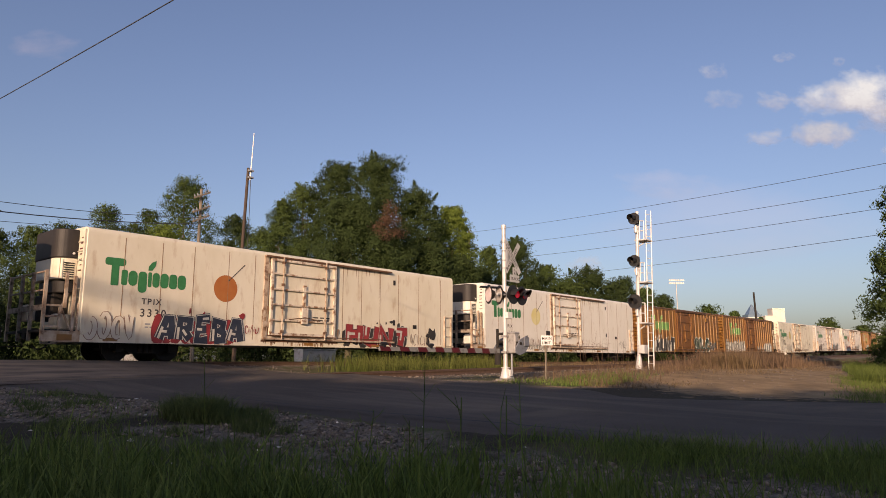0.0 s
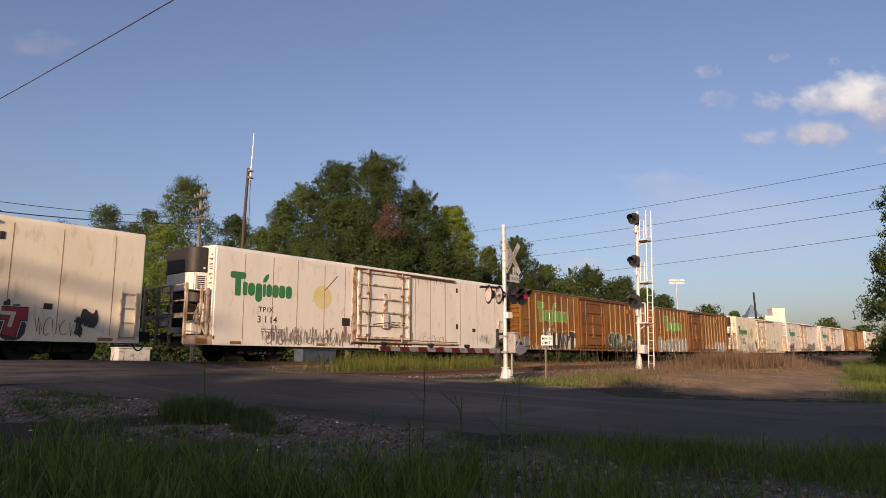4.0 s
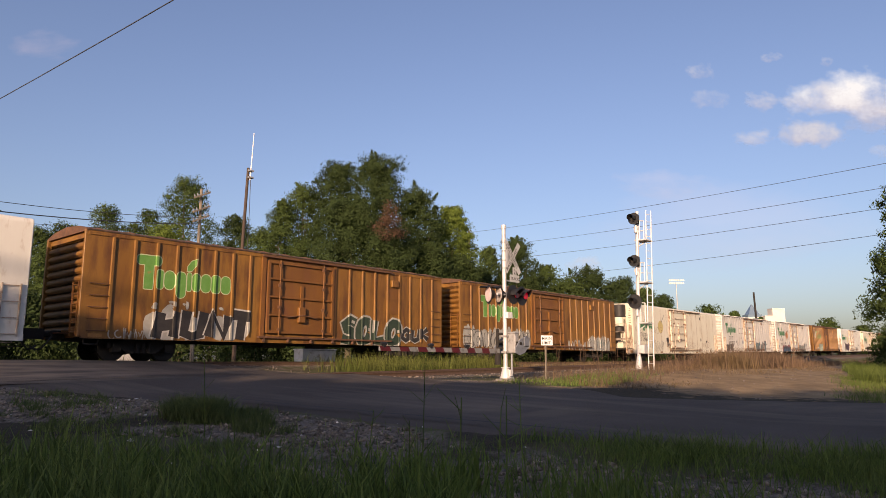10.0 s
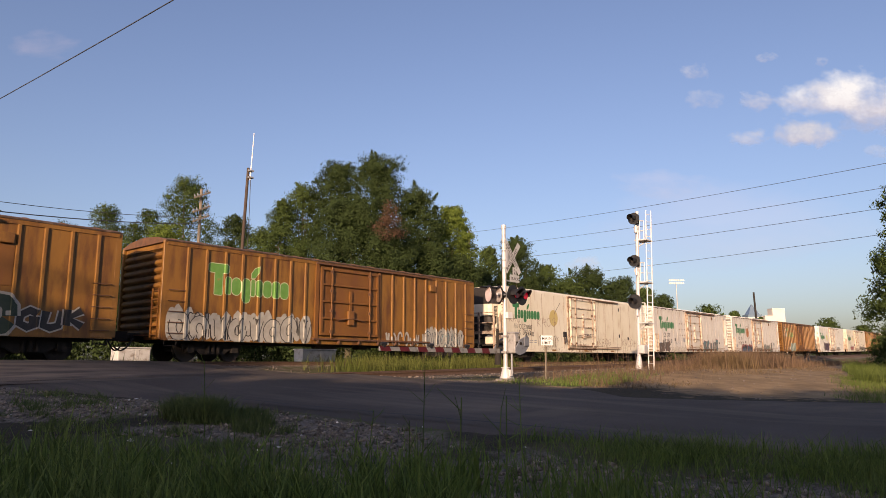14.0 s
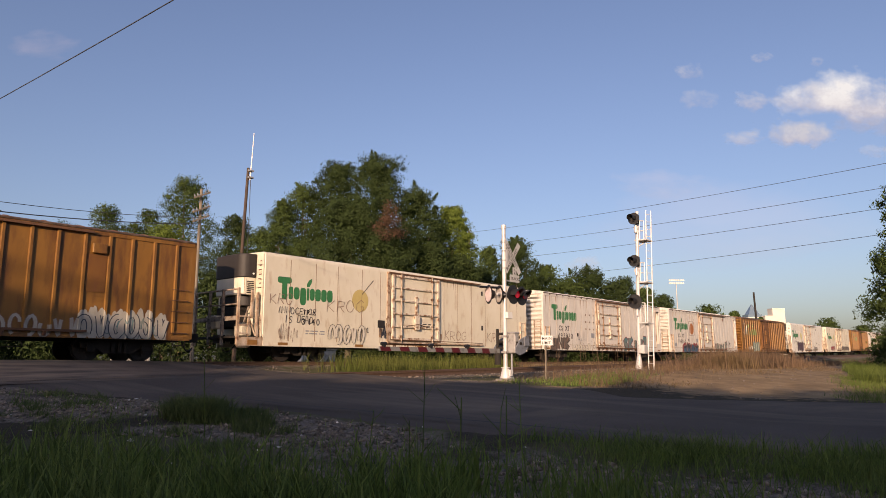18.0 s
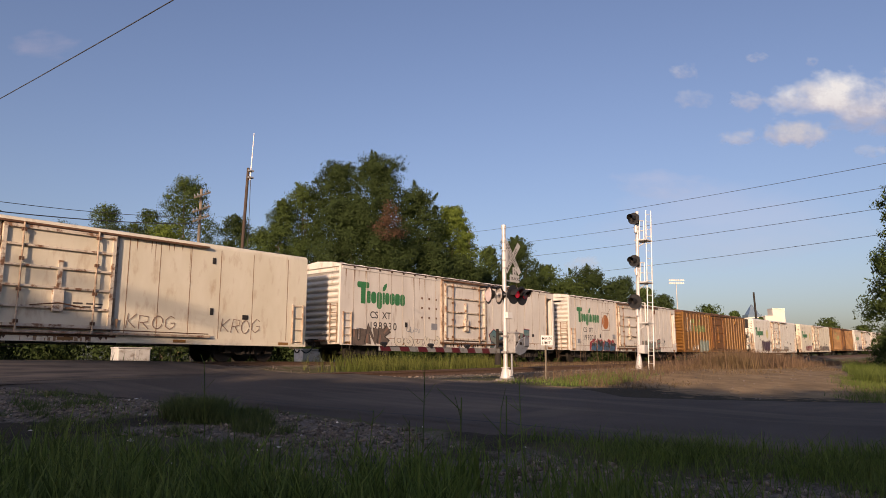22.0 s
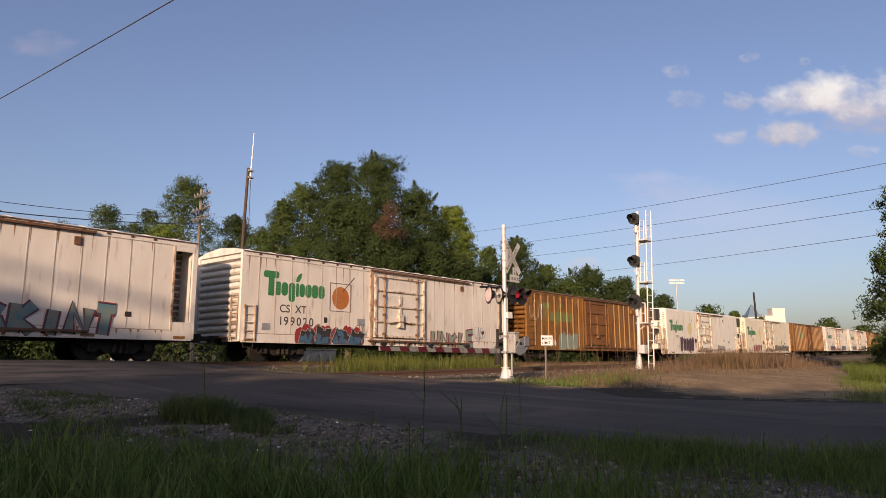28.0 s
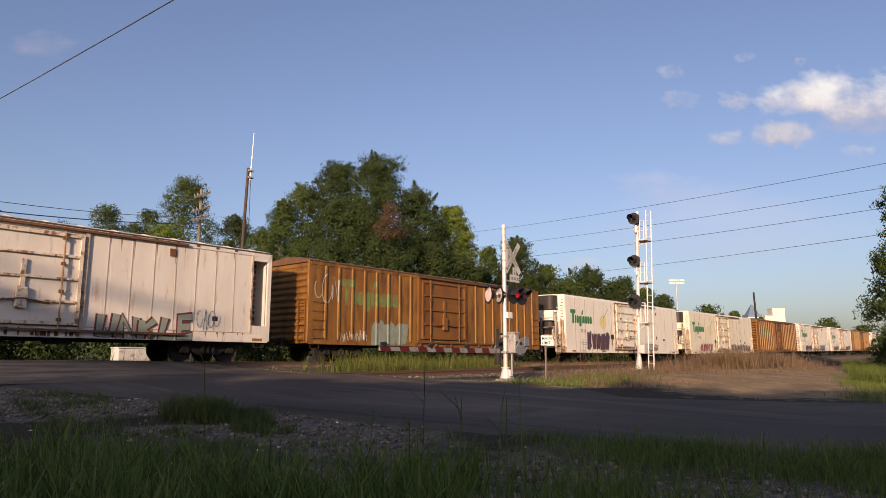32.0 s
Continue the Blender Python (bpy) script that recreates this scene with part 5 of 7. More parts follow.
# copies are taken before any car gets its own marks
CARS = [coach(k, f) for k, f in plan]
fleet = {"rib": [], "reefer": [], "seam": []}
for (k, f), (car, o) in zip(plan, CARS):
    fleet[k].append(car)
    tagged(car, group="freight cars of the train")

for i, (k, f) in enumerate(plan):
    car, o = CARS[i]
    if k == "reefer":
        wordmark(car, o, 0.60, 2.64, 2.78, M["green"])
        reporting(car, o, 1.84, 2.08, "TPIX", 0.27, M["ink"])
        if i != 1:
            part("hatch", Shape().box(o + 5.9, o + 6.32, SIDE - 0.025, SIDE, 1.47, 1.79), M["unit"], car, "dark small hatch", bevel=0.008)
            part("hatch_bracket", Shape().box(o + 6.0, o + 6.16, SIDE - 0.02, SIDE, 1.05, 1.45), M["streak"], car)
        straw_fruit(car, o, 4.86, 2.82, 0.48, M["fruit"] if i == 1 else (M["lemon"] if i != 5 else M["lemon2"]))
    elif k == "seam":
        wordmark(car, o, 0.95, 2.75, 3.0, M["green"])
        reporting(car, o, 1.72, 2.12, "CS XT", 0.42, M["ink"])
        if i == 7:
            straw_fruit(car, o, 4.75, 2.85, 0.47, M["fruit"])
            part("picture_frame", Shape().tube([(o + 4.18, SIDE - 0.01, 2.05), (o + 5.3, SIDE - 0.01, 2.05), (o + 5.3, SIDE - 0.01, 3.2), (o + 4.18, SIDE - 0.01, 3.2), (o + 4.18, SIDE - 0.01, 2.05)], 0.012), M["rust"], car)
    else:
        wordmark(car, o, 1.66, 2.62, 3.5, M["lime"] if i in (3, 4) else M["lime_faded"], M["pale"] if i in (3, 4) else None)

c = lambda i: CARS[i]
for x in (5.0, 5.5, 6.0):
    for z in (2.0, 2.45, 2.9):
        part("bracket_stub", Shape().box(c(6)[1] + x, c(6)[1] + x + 0.07, SIDE - 0.03, SIDE, z, z + 0.09), M["rust"], c(6)[0])
number(*c(1), 1.80, 1.68, "3330")
number(*c(2), 1.80, 1.68, "3114")
number(*c(5), 1.80, 1.68, "3140")
number(*c(6), 1.62, 1.64, "198930", 0.46)
number(*c(7), 1.62, 1.63, "199020", 0.46)
# sprayed paint, car by car
piece(*c(1), 0.08, 1.70, 0.82, 1.86, 4, "bare", "sepia", 3, None, 0.20, 0.022, None, True)
word_piece(*c(1), 2.35, 5.60, 0.78, 1.86, "AREBA", "navy", "white", 2, "red", 0.215, 0.030, "white", "navy")
word_piece(*c(1), 10.5, 14.2, 0.78, 1.92, "HUNT", "red", "black", 7, "black", 0.19, 0.025, "white", "white")
scrawl(*c(1), 5.7, 6.3, 1.2, 1.6, "red", 4, 4)
scrawl(*c(1), 14.4, 15.6, 0.95, 1.55, "sepia", 5, 5)
blot = random.Random(5)
for k in range(7):
    dot = Shape()
    blob(dot, c(1)[1] + 15.6 + blot.uniform(0, 0.6), 0.85 + blot.uniform(0, 0.5), blot.uniform(0.08, 0.2), blot.uniform(0.08, 0.25), SIDE - 0.0212 - 0.0002 * k, 12, blot, 0.3)
    part("paint_splash", trim_paint(dot, c(1)[0]), TAGS["black"], c(1)[0])
scrawl(*c(2), 2.0, 6.6, 0.85, 1.62, "sepia", 6, 18, 0.016)
scrawl(*c(2), 2.2, 6.0, 0.85, 1.30, "buff", 16, 14, 0.022)
scrawl(*c(2), 10.6, 12.6, 0.95, 1.5, "sepia", 8, 7, 0.009)
scrawl(*c(2), 15.2, 16.2, 1.1, 1.7, "black", 9, 4, 0.012)
word_piece(*c(3), 2.2, 6.0, 0.84, 2.12, "HUNT", "black", "white", 12, "silver", 0.19, 0.055, None, None)
word_piece(*c(3), 10.15, 13.6, 0.86, 2.30, "SOLO", "forest", "silver", 14, None, 0.225, 0.085, "silver", None, 1.3)
word_piece(*c(3), 13.8, 15.7, 1.10, 1.80, "GUK", "black", "silver", 15, None, 0.17, 0.05, None, None)
scrawl(*c(3), 0.9, 2.2, 0.9, 1.3, "silver", 13, 6, 0.02)
piece(*c(4), 0.3, 6.2, 0.85, 2.05, 8, "silver", "black", 21, "silver", 0.20, 0.030, None, True)
scrawl(*c(4), 0.4, 6.1, 0.9, 1.95, "black", 24, 20, 0.020)
piece(*c(4), 10.3, 13.0, 0.9, 1.65, 7, "silver", "sepia", 22, None, 0.15, 0.02, None, True)
piece(*c(4), 12.9, 15.8, 0.85, 1.85, 6, "silver", "navy", 23, "silver", 0.17, 0.030, None, True)
scrawl(*c(4), 13.0, 15.8, 0.9, 1.7, "teal", 25, 12, 0.016)
hand_lettered(*c(5), 0.25, 1.35, 2.40, 2.85, "KRO", "sepia", 31, 0.013)
hand_lettered(*c(5), 3.0, 5.1, 2.25, 2.80, "KROG", "sepia", 39, 0.013)
hand_lettered(*c(5), 0.6, 2.5, 2.04, 2.32, "INNOCENCE", "black", 36, 0.014)
hand_lettered(*c(5), 0.95, 2.35, 1.70, 2.00, "IS DEAD", "black", 37, 0.014)
piece(*c(5), 3.1, 5.1, 0.88, 1.86, 5, "bare", "black", 32, None, 0.20, 0.022, None, True)
scrawl(*c(5), 0.7, 1.6, 0.95, 1.7, "sepia", 40, 5, 0.008)
scrawl(*c(5), 4.9, 5.4, 1.4, 1.75, "black", 38, 3, 0.012)
scrawl(*c(5), 6.0, 6.6, 1.2, 1.85, "navy", 33, 5, 0.018)
hand_lettered(*c(5), 10.35, 12.1, 1.25, 1.75, "KROG", "sepia", 34, 0.014)
hand_lettered(*c(5), 13.7, 15.4, 1.25, 1.75, "KROG", "sepia", 35, 0.014)
word_piece(*c(6), 0.66, 2.85, 0.82, 1.84, "UNK", "brown", "black", 41, None, 0.20, 0.045, "sepia", "brown")
piece(*c(6), 3.2, 6.3, 0.86, 1.55, 5, "bare", "black", 42, None, 0.17, 0.018, None, True)
scrawl(*c(6), 3.0, 6.2, 0.85, 1.2, "sepia", 49, 9, 0.008)
scrawl(*c(6), 4.0, 4.9, 1.55, 1.85, "blue", 55, 4, 0.010)
word_piece(*c(6), 10.2, 14.0, 0.84, 2.0, "SKINT", "teal", "navy", 43, None, 0.19, 0.035, None, "red")
piece(*c(7), 2.6, 6.0, 0.82, 1.68, 4, "black", "silver", 44, "red", 0.17, 0.024, "blue")
scrawl(*c(7), 2.6, 6.0, 0.86, 1.5, "blue", 48, 9, 0.035)
scrawl(*c(7), 5.6, 6.4, 1.3, 1.9, "sepia", 45, 4)
word_piece(*c(7), 10.3, 13.6, 0.86, 1.80, "UNKLE", "buff", "black", 46, None, 0.17, 0.035, None, "red")
scrawl(*c(7), 13.7, 14.6, 1.3, 2.1, "blue", 47, 4, 0.01)
scrawl(*c(8), 0.3, 1.6, 2.5, 3.9, "silver", 51, 3, 0.022)
scrawl(*c(8), 1.6, 3.2, 1.05, 1.6, "white", 52, 6, 0.022)
piece(*c(8), 3.5, 5.7, 0.95, 1.98, 3, "buff", "buff", 53, "buff", 0.206)
scrawl(*c(8), 10.6, 13.0, 1.1, 1.6, "sepia", 54, 6)
piece(*c(9), 2.6, 5.6, 0.95, 2.2, 5, "plum", "brown", 61, None, 0.158)
piece(*c(9), 11.6, 13.4, 1.0, 1.6, 3, "silver", "black", 62)
piece(*c(10), 2.2, 5.2, 0.95, 1.75, 5, "red", "white", 63, None, 0.127)
piece(*c(10), 10.4, 16.4, 0.95, 1.75, 7, "brown", "silver", 64, None, 0.127)
piece(*c(12), 2.4, 6.0, 0.95, 1.8, 5, "plum", "silver", 65)
piece(*c(12), 11.0, 14.0, 0.95, 1.8, 4, "blue", "silver", 66)
piece(*c(13), 1.6, 5.4, 0.95, 1.8, 5, "brown", "silver", 67)
piece(*c(13), 11.0, 15.0, 0.95, 1.8, 5, "plum", "silver", 68)
for i, words in ((1, "white refrigerator car with painted orange and red spray painting"), (2, "clean white refrigerator car with faded grapefruit and thin scrawls"), (3, "orange-brown ribbed boxcar with black and green spray paintings"),
                 (4, "orange-brown ribbed boxcar with silver spray painting along the bottom"), (5, "rust-streaked white refrigerator car with yellow grapefruit and scrawls"), (6, "stained off-white boxcar with teal and brown spray paintings"),
                 (7, "stained off-white boxcar with painted orange and dark spray paintings"), (8, "orange ribbed boxcar with a grey-green painted-over patch"), (9, "white refrigerator car with a plum spray painting"), (10, "white refrigerator car with a red spray painting")):
    tagged(CARS[i][0], words)

# the older cars have yellowed
for i in (1, 5, 10):
    for ob in CARS[i][0].children_recursive:
        if ob.type == "MESH" and ob.data.materials and ob.data.materials[0] is M["white"]:
            ob.material_slots[0].link = "OBJECT"
            ob.material_slots[0].material = M["white_aged"]


# ---- crossing signal with gate ----
def flasher(parent, x, y, z, turn, flashing, glass):
    """Round black background, hood, lens and housing, built looking towards -y and turned about the upright."""
    bg = part("background_disc", Shape().cyl((0, -0.012, 0), (0, 0, 0), 0.30, n=28), M["black"], parent, "round black background", at=pose(x, y, z, 0, 0, turn))
    hood = Shape()
    n = 12
    lo, hi = (-10, 190) if flashing else (55, 125)
    for i in range(n):
        a, b = radians(lo + (hi - lo) * i / n), radians(lo + (hi - lo) * (i + 1) / n)
        long = [(0.20 + 0.16 * max(0, math.sin(g))) if flashing else 0.26 for g in (a, b)]
        for r in ((0.165, 0.157) if flashing else (0.262, 0.254)):
            hood.add([(r * math.cos(a), -0.012, r * math.sin(a)), (r * math.cos(b), -0.012, r * math.sin(b)), (r * math.cos(b), -long[1], r * math.sin(b)), (r * math.cos(a), -long[0], r * math.sin(a))], [(0, 1, 2, 3)])
    part("hood", hood, M["black"], bg)
    part("housing", Shape().cyl((0, 0.002, 0), (0, 0.17, 0), 0.2, 0.12, n=16), M["black"], bg)
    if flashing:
        # added turning disc, glowing on one face, stands in for a switched lamp
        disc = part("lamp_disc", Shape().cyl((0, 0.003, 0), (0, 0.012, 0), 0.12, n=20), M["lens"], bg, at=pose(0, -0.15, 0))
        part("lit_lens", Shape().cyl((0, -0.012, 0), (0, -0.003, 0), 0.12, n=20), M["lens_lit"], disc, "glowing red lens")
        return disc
    part("lens", Shape().cyl((0, -0.03, 0), (0, -0.013, 0), 0.235, n=24), glass, bg, "red lens with sun glare painted pale")
    return None


GX, GY, GZ = 17.7, 12.72, 0.45
gate = thing("crossing_signal", "silver crossing signal mast with crossbuck, red flashers and lowered striped gate", "crossing gate")
part("foundation", Shape().box(GX - 0.24, GX + 0.24, GY - 0.24, GY + 0.24, 0.15, 0.52), M["concrete"], gate, bevel=0.03)
part("mast_base", Shape().cyl((GX, GY, 0.53), (GX, GY, 0.58), 0.19, n=16).cyl((GX, GY, 0.58), (GX, GY, 0.84), 0.165, 0.105, n=16).cyl((GX, GY, 0.84), (GX, GY, 0.87), 0.14, n=16).box(GX - 0.02, GX + 0.10, GY - 0.20, GY - 0.1, 0.60, 0.80), M["silver"], gate)
part("mast", Shape().cyl((GX, GY, 0.8), (GX, GY, 5.28), 0.066, n=16), M["silver"], gate)
part("mast_cap", Shape().cyl((GX, GY, 5.24), (GX, GY, 5.37), 0.088, 0.08, n=14).cyl((GX, GY, 4.86), (GX, GY, 4.92), 0.09, n=14), M["silver"], gate)
for z in (3.95, 4.2, 4.5, 4.78):
    part("mast_band", Shape().cyl((GX, GY, z), (GX, GY, z + 0.04), 0.08, n=14), M["grey"], gate)
BX, BZ, BY = GX + 0.27, 4.32, GY - 0.14
for i, (tilt, words) in enumerate(((52, "RAILROAD"), (-52, "CROSSING"))):
    blade = part("crossbuck_blade", Shape().box(-0.61, 0.61, -0.004, 0.004, -0.088, 0.088), M["signgrey"], gate, "white crossbuck blade", at=pose(BX, BY - 0.012 * i, BZ, 0, -tilt, 0))
    part("lettering", text_mesh(words, 0.175, M["ink"], 1.12), None, blade, at=pose(-0.53, -0.008, -0.062, 90, 0, 0))
for x in (GX + 0.02, GX + 0.1):
    part("blade_bracket", Shape().box(x - 0.015, x + 0.015, GY - 0.14, GY - 0.06, BZ - 0.25, BZ + 0.25), M["grey"], gate)
plate = part("track_count_sign", Shape().box(-0.26, 0.26, -0.004, 0.004, -0.115, 0.115).box(-0.10, 0.10, -0.004, 0.004, 0.115, 0.36), M["signgrey"], gate, "white sign that counts the tracks", at=pose(BX + 0.1, BY, 3.66))
part("lettering", text_mesh("TRACKS", 0.13, M["ink"], 1.05), None, plate, at=pose(-0.235, -0.008, -0.05, 90, 0, 0))
part("lettering", text_mesh("2", 0.22, M["ink"]), None, plate, at=pose(-0.06, -0.008, 0.14, 90, 0, 0))
part("sign_bracket", Shape().box(GX - 0.02, BX + 0.32, GY - 0.09, GY - 0.05, 3.56, 3.6), M["grey"], gate)
part("flasher_arm", Shape().cyl((GX - 0.45, GY - 0.05, 3.12), (GX + 0.45, GY - 0.05, 3.12), 0.04, n=10).cyl((GX - 0.32, GY, 3.12), (GX + 0.32, GY, 3.12), 0.055, n=10), M["silver"], gate)
# sun glare on these red lenses is painted in as a pale tone
M["lens_pale"] = mat("red lens glass with sun glare in its colour", (0.74, 0.56, 0.55), (0.80, 0.68, 0.66), 9, rough=0.25)
M["lens_grey"] = mat("lens glass with dull glare in its colour", (0.55, 0.50, 0.47), (0.42, 0.38, 0.37), 9, rough=0.25)
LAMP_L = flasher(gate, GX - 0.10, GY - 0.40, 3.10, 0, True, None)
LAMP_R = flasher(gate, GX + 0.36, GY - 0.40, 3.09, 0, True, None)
flasher(gate, GX - 0.42, GY + 0.30, 3.13, -121, False, M["lens_pale"])
flasher(gate, GX - 0.14, GY + 0.10, 3.12, -121, False, M["lens_grey"])
part("small_box", Shape().box(GX - 0.06, GX + 0.2, GY - 0.16, GY - 0.06, 2.38, 2.58), M["signwhite"], gate, bevel=0.01)
part("gate_machine", Shape().box(GX + 0.07, GX + 0.33, GY - 0.30, GY + 0.16, 1.30, 1.93), M["machine"], gate, "silver gate machine housing", bevel=0.03)
part("machine_lid", Shape().box(GX + 0.05, GX + 0.35, GY - 0.32, GY + 0.18, 1.90, 1.96), M["machine"], gate, bevel=0.02)
part("machine_door", Shape().box(GX + 0.11, GX + 0.29, GY - 0.322, GY - 0.301, 1.40, 1.84), M["machine"], gate, bevel=0.006)
part("door_latch", Shape().box(GX + 0.13, GX + 0.17, GY - 0.35, GY - 0.322, 1.56, 1.66), M["dark"], gate)
for z in (1.42, 1.80):
    part("machine_hinge", Shape().cyl((GX + 0.29, GY - 0.335, z - 0.05), (GX + 0.29, GY - 0.335, z + 0.05), 0.016, n=8), M["dark"], gate)
part("drive_shaft", Shape().cyl((GX + 0.20, GY - 0.46, 1.60), (GX + 0.20, GY + 0.46, 1.60), 0.05, n=10), M["dark"], gate)
part("mast_clamp", Shape().box(GX - 0.11, GX + 0.10, GY - 0.10, GY + 0.10, 1.30, 1.36).box(GX - 0.11, GX + 0.10, GY - 0.10, GY + 0.10, 1.80, 1.86), M["machine"], gate, bevel=0.01)
for dy in (-0.42, 0.40):
    plate_ = part("counterweight_arm", Shape().prism([(GX - 0.04, 1.30), (GX - 0.04, 1.46), (GX + 0.20, 1.72), (GX + 0.62, 1.86), (GX + 0.66, 1.52), (GX + 0.44, 1.32), (GX + 0.16, 1.24)], 1, GY + dy - 0.02, GY + dy + 0.02), M["slate"], gate, "grey counterweight plate")
    part("counterweight", Shape().box(GX + 0.36, GX + 0.63, GY + dy - 0.06, GY + dy - 0.022, 1.52, 1.80), M["slate"], plate_, bevel=0.012)
for z in (1.46, 1.66, 1.90):
    part("cable_gland", Shape().cyl((GX - 0.17, GY + 0.17, z), (GX - 0.05, GY + 0.05, z), 0.04, n=10), M["dark"], gate)
part("relay_tube", Shape().cyl((GX - 0.17, GY + 0.17, 1.40), (GX - 0.17, GY + 0.17, 2.05), 0.045, n=10), M["dark"], gate)
part("conduit", Shape().tube([(GX + 0.2, GY - 0.1, 1.34), (GX + 0.2, GY - 0.1, 0.9), (GX + 0.2, GY - 0.12, 0.5)], 0.035), M["grey"], gate)
part("junction_pot", Shape().cyl((GX - 0.26, GY + 0.1, 0.95), (GX - 0.26, GY + 0.1, 1.3), 0.1, n=12), M["dark"], gate)
# the arm with slanting stripes
arm = part("gate_arm", Shape().prism([(12.34, 1.31), (12.34, 1.415), (17.5, 1.44), (17.5, 1.29)], 1, GY + 0.06, GY + 0.10), M["arm"], gate, "lowered gate arm striped red and white")
for i in range(7):
    x0 = 12.40 + i * 0.705
    lo = lambda x: 1.307 + (1.287 - 1.307) * (x - 12.34) / 5.16
    hi = lambda x: 1.418 + (1.443 - 1.418) * (x - 12.34) / 5.16
    part("red_stripe", Shape().prism([(x0, lo(x0)), (x0 + 0.36, lo(x0 + 0.36)), (x0 + 0.28, hi(x0 + 0.28)), (x0 - 0.06, hi(x0))], 1, GY + 0.054, GY + 0.106), M["red"], arm)
for x in (12.5, 14.3, 15.9):
    part("arm_lamp", Shape().box(x - 0.04, x + 0.04, GY + 0.04, GY + 0.12, 1.40, 1.51).cyl((x - 0.09, GY + 0.08, 1.49), (x + 0.09, GY + 0.08, 1.49), 0.045, n=8), M["black"], arm)

# ---- wayside sign ----
sign = thing("track_sign", "small white rectangular sign with black words on a thin post", "sign")
part("post", Shape().box(20.46, 20.52, 13.0, 13.04, 0.2, 1.62), M["pole"], sign)
board = part("sign_board", Shape().box(-0.215, 0.215, -0.006, 0.006, -0.17, 0.17), M["signwhite"], sign, at=pose(20.5, 12.97, 1.77, 0, 0, -35), bevel=0.003)
part("lettering", text_mesh("MAIN", 0.14, M["ink"], 1.1), None, board, at=pose(-0.19, -0.009, 0.02, 90, 0, 0))
part("lettering", text_mesh("LIMIT", 0.14, M["ink"], 1.0), None, board, at=pose(-0.19, -0.009, -0.13, 90, 0, 0))

# ---- three-headed wayside signal ----
SX, SY = 26.42, 12.25
signal = thing("railway_signal", "tall silver railway signal mast with three dark heads and a ladder", "railway signal")
part("foundation", Shape().box(SX - 0.3, SX + 0.3, SY - 0.3, SY + 0.3, 0.45, 0.76), M["concrete"], signal, bevel=0.03)
part("mast_base", Shape().cyl((SX, SY, 0.76), (SX, SY, 1.25), 0.15, 0.085, n=14), M["silver"], signal)
part("mast", Shape().cyl((SX, SY, 1.2), (SX, SY, 7.2), 0.07, n=14), M["silver"], signal)
for k, z in enumerate((6.83, 5.08, 3.43)):
    r = 0.245 if k < 2 else 0.29
    head = part("signal_head", Shape().cyl((SX - 0.42, SY - 0.05, z), (SX - 0.40, SY - 0.05, z), r, n=24), M["black"], signal, "round black signal background")
    hood = Shape()
    for i in range(14):
        a, b = radians(-30 + 240 * i / 14), radians(-30 + 240 * (i + 1) / 14)
        c0, c1 = [(math.cos(g) * 0.13, math.sin(g) * 0.13) for g in (a, b)]
        hood.add([(SX - 0.42, SY - 0.05 + c0[0], z + c0[1]), (SX - 0.42, SY - 0.05 + c1[0], z + c1[1]), (SX - 0.78, SY - 0.05 + c1[0], z + c1[1]), (SX - 0.78, SY - 0.05 + c0[0], z + c0[1])], [(0, 1, 2, 3)])
    part("hood", hood, M["black"], head)
    part("lens", Shape().cyl((SX - 0.435, SY - 0.05, z), (SX - 0.425, SY - 0.05, z), 0.12, n=18), M["unit"], head)
    part("head_case", Shape().box(SX - 0.40, SX - 0.1, SY - 0.17, SY + 0.07, z - 0.2, z + 0.2), M["black"], head, bevel=0.04)
    part("bracket", Shape().box(SX - 0.2, SX + 0.1, SY - 0.05, SY + 0.05, z - 0.42, z - 0.3).cyl((SX - 0.22, SY - 0.05, z - 0.55), (SX - 0.22, SY - 0.05, z - 0.25), 0.06, n=10), M["silver"], signal)
    # small platform with side frame
    pz = z - 0.83
    part("platform", Shape().box(SX - 0.05, SX + 0.55, SY - 0.42, SY + 0.1, pz - 0.025, pz + 0.02), M["silver"], signal)
    part("platform_brace", Shape().cyl((SX, SY, pz - 0.3), (SX + 0.35, SY - 0.2, pz - 0.03), 0.025, n=6), M["silver"], signal)
    for x, y in ((SX + 0.06, SY - 0.08), (SX + 0.20, SY - 0.20)):
        part("frame_post", Shape().cyl((x, y, pz), (x, y, pz + 0.82), 0.028, n=8), M["silver"], signal)
    for dz in (0.4, 0.82):
        part("frame_rail", Shape().cyl((SX + 0.06, SY - 0.08, pz + dz), (SX + 0.20, SY - 0.20, pz + dz), 0.022, n=6), M["silver"], signal)
for dx, dy in ((0.28, -0.26), (0.46, -0.40)):
    lean = 0.04
    part("ladder_rail", Shape().cyl((SX + dx + lean, SY + dy, 0.75), (SX + dx, SY + dy, 7.28), 0.026, n=8), M["silver"], signal)
for i in range(21):
    z = 1.0 + 0.305 * i
    part("ladder_rung", Shape().cyl((SX + 0.28 + 0.04 * (1 - z / 7.28), SY - 0.26, z), (SX + 0.46 + 0.04 * (1 - z / 7.28), SY - 0.40, z), 0.013, n=6), M["silver"], signal)
part("relay_box", Shape().box(SX - 0.2, SX + 0.12, SY - 0.32, SY - 0.08, 1.38, 1.72), M["silver"], signal, bevel=0.015)

# the whole signal leans a little
signal.matrix_basis = Matrix.Translation((SX - 0.10, SY + 0.10, 0.9)) @ Matrix.Rotation(radians(1.7), 4, Vector((0.757, 0.653, 0))) @ Matrix.Translation((-SX, -SY, -0.9))

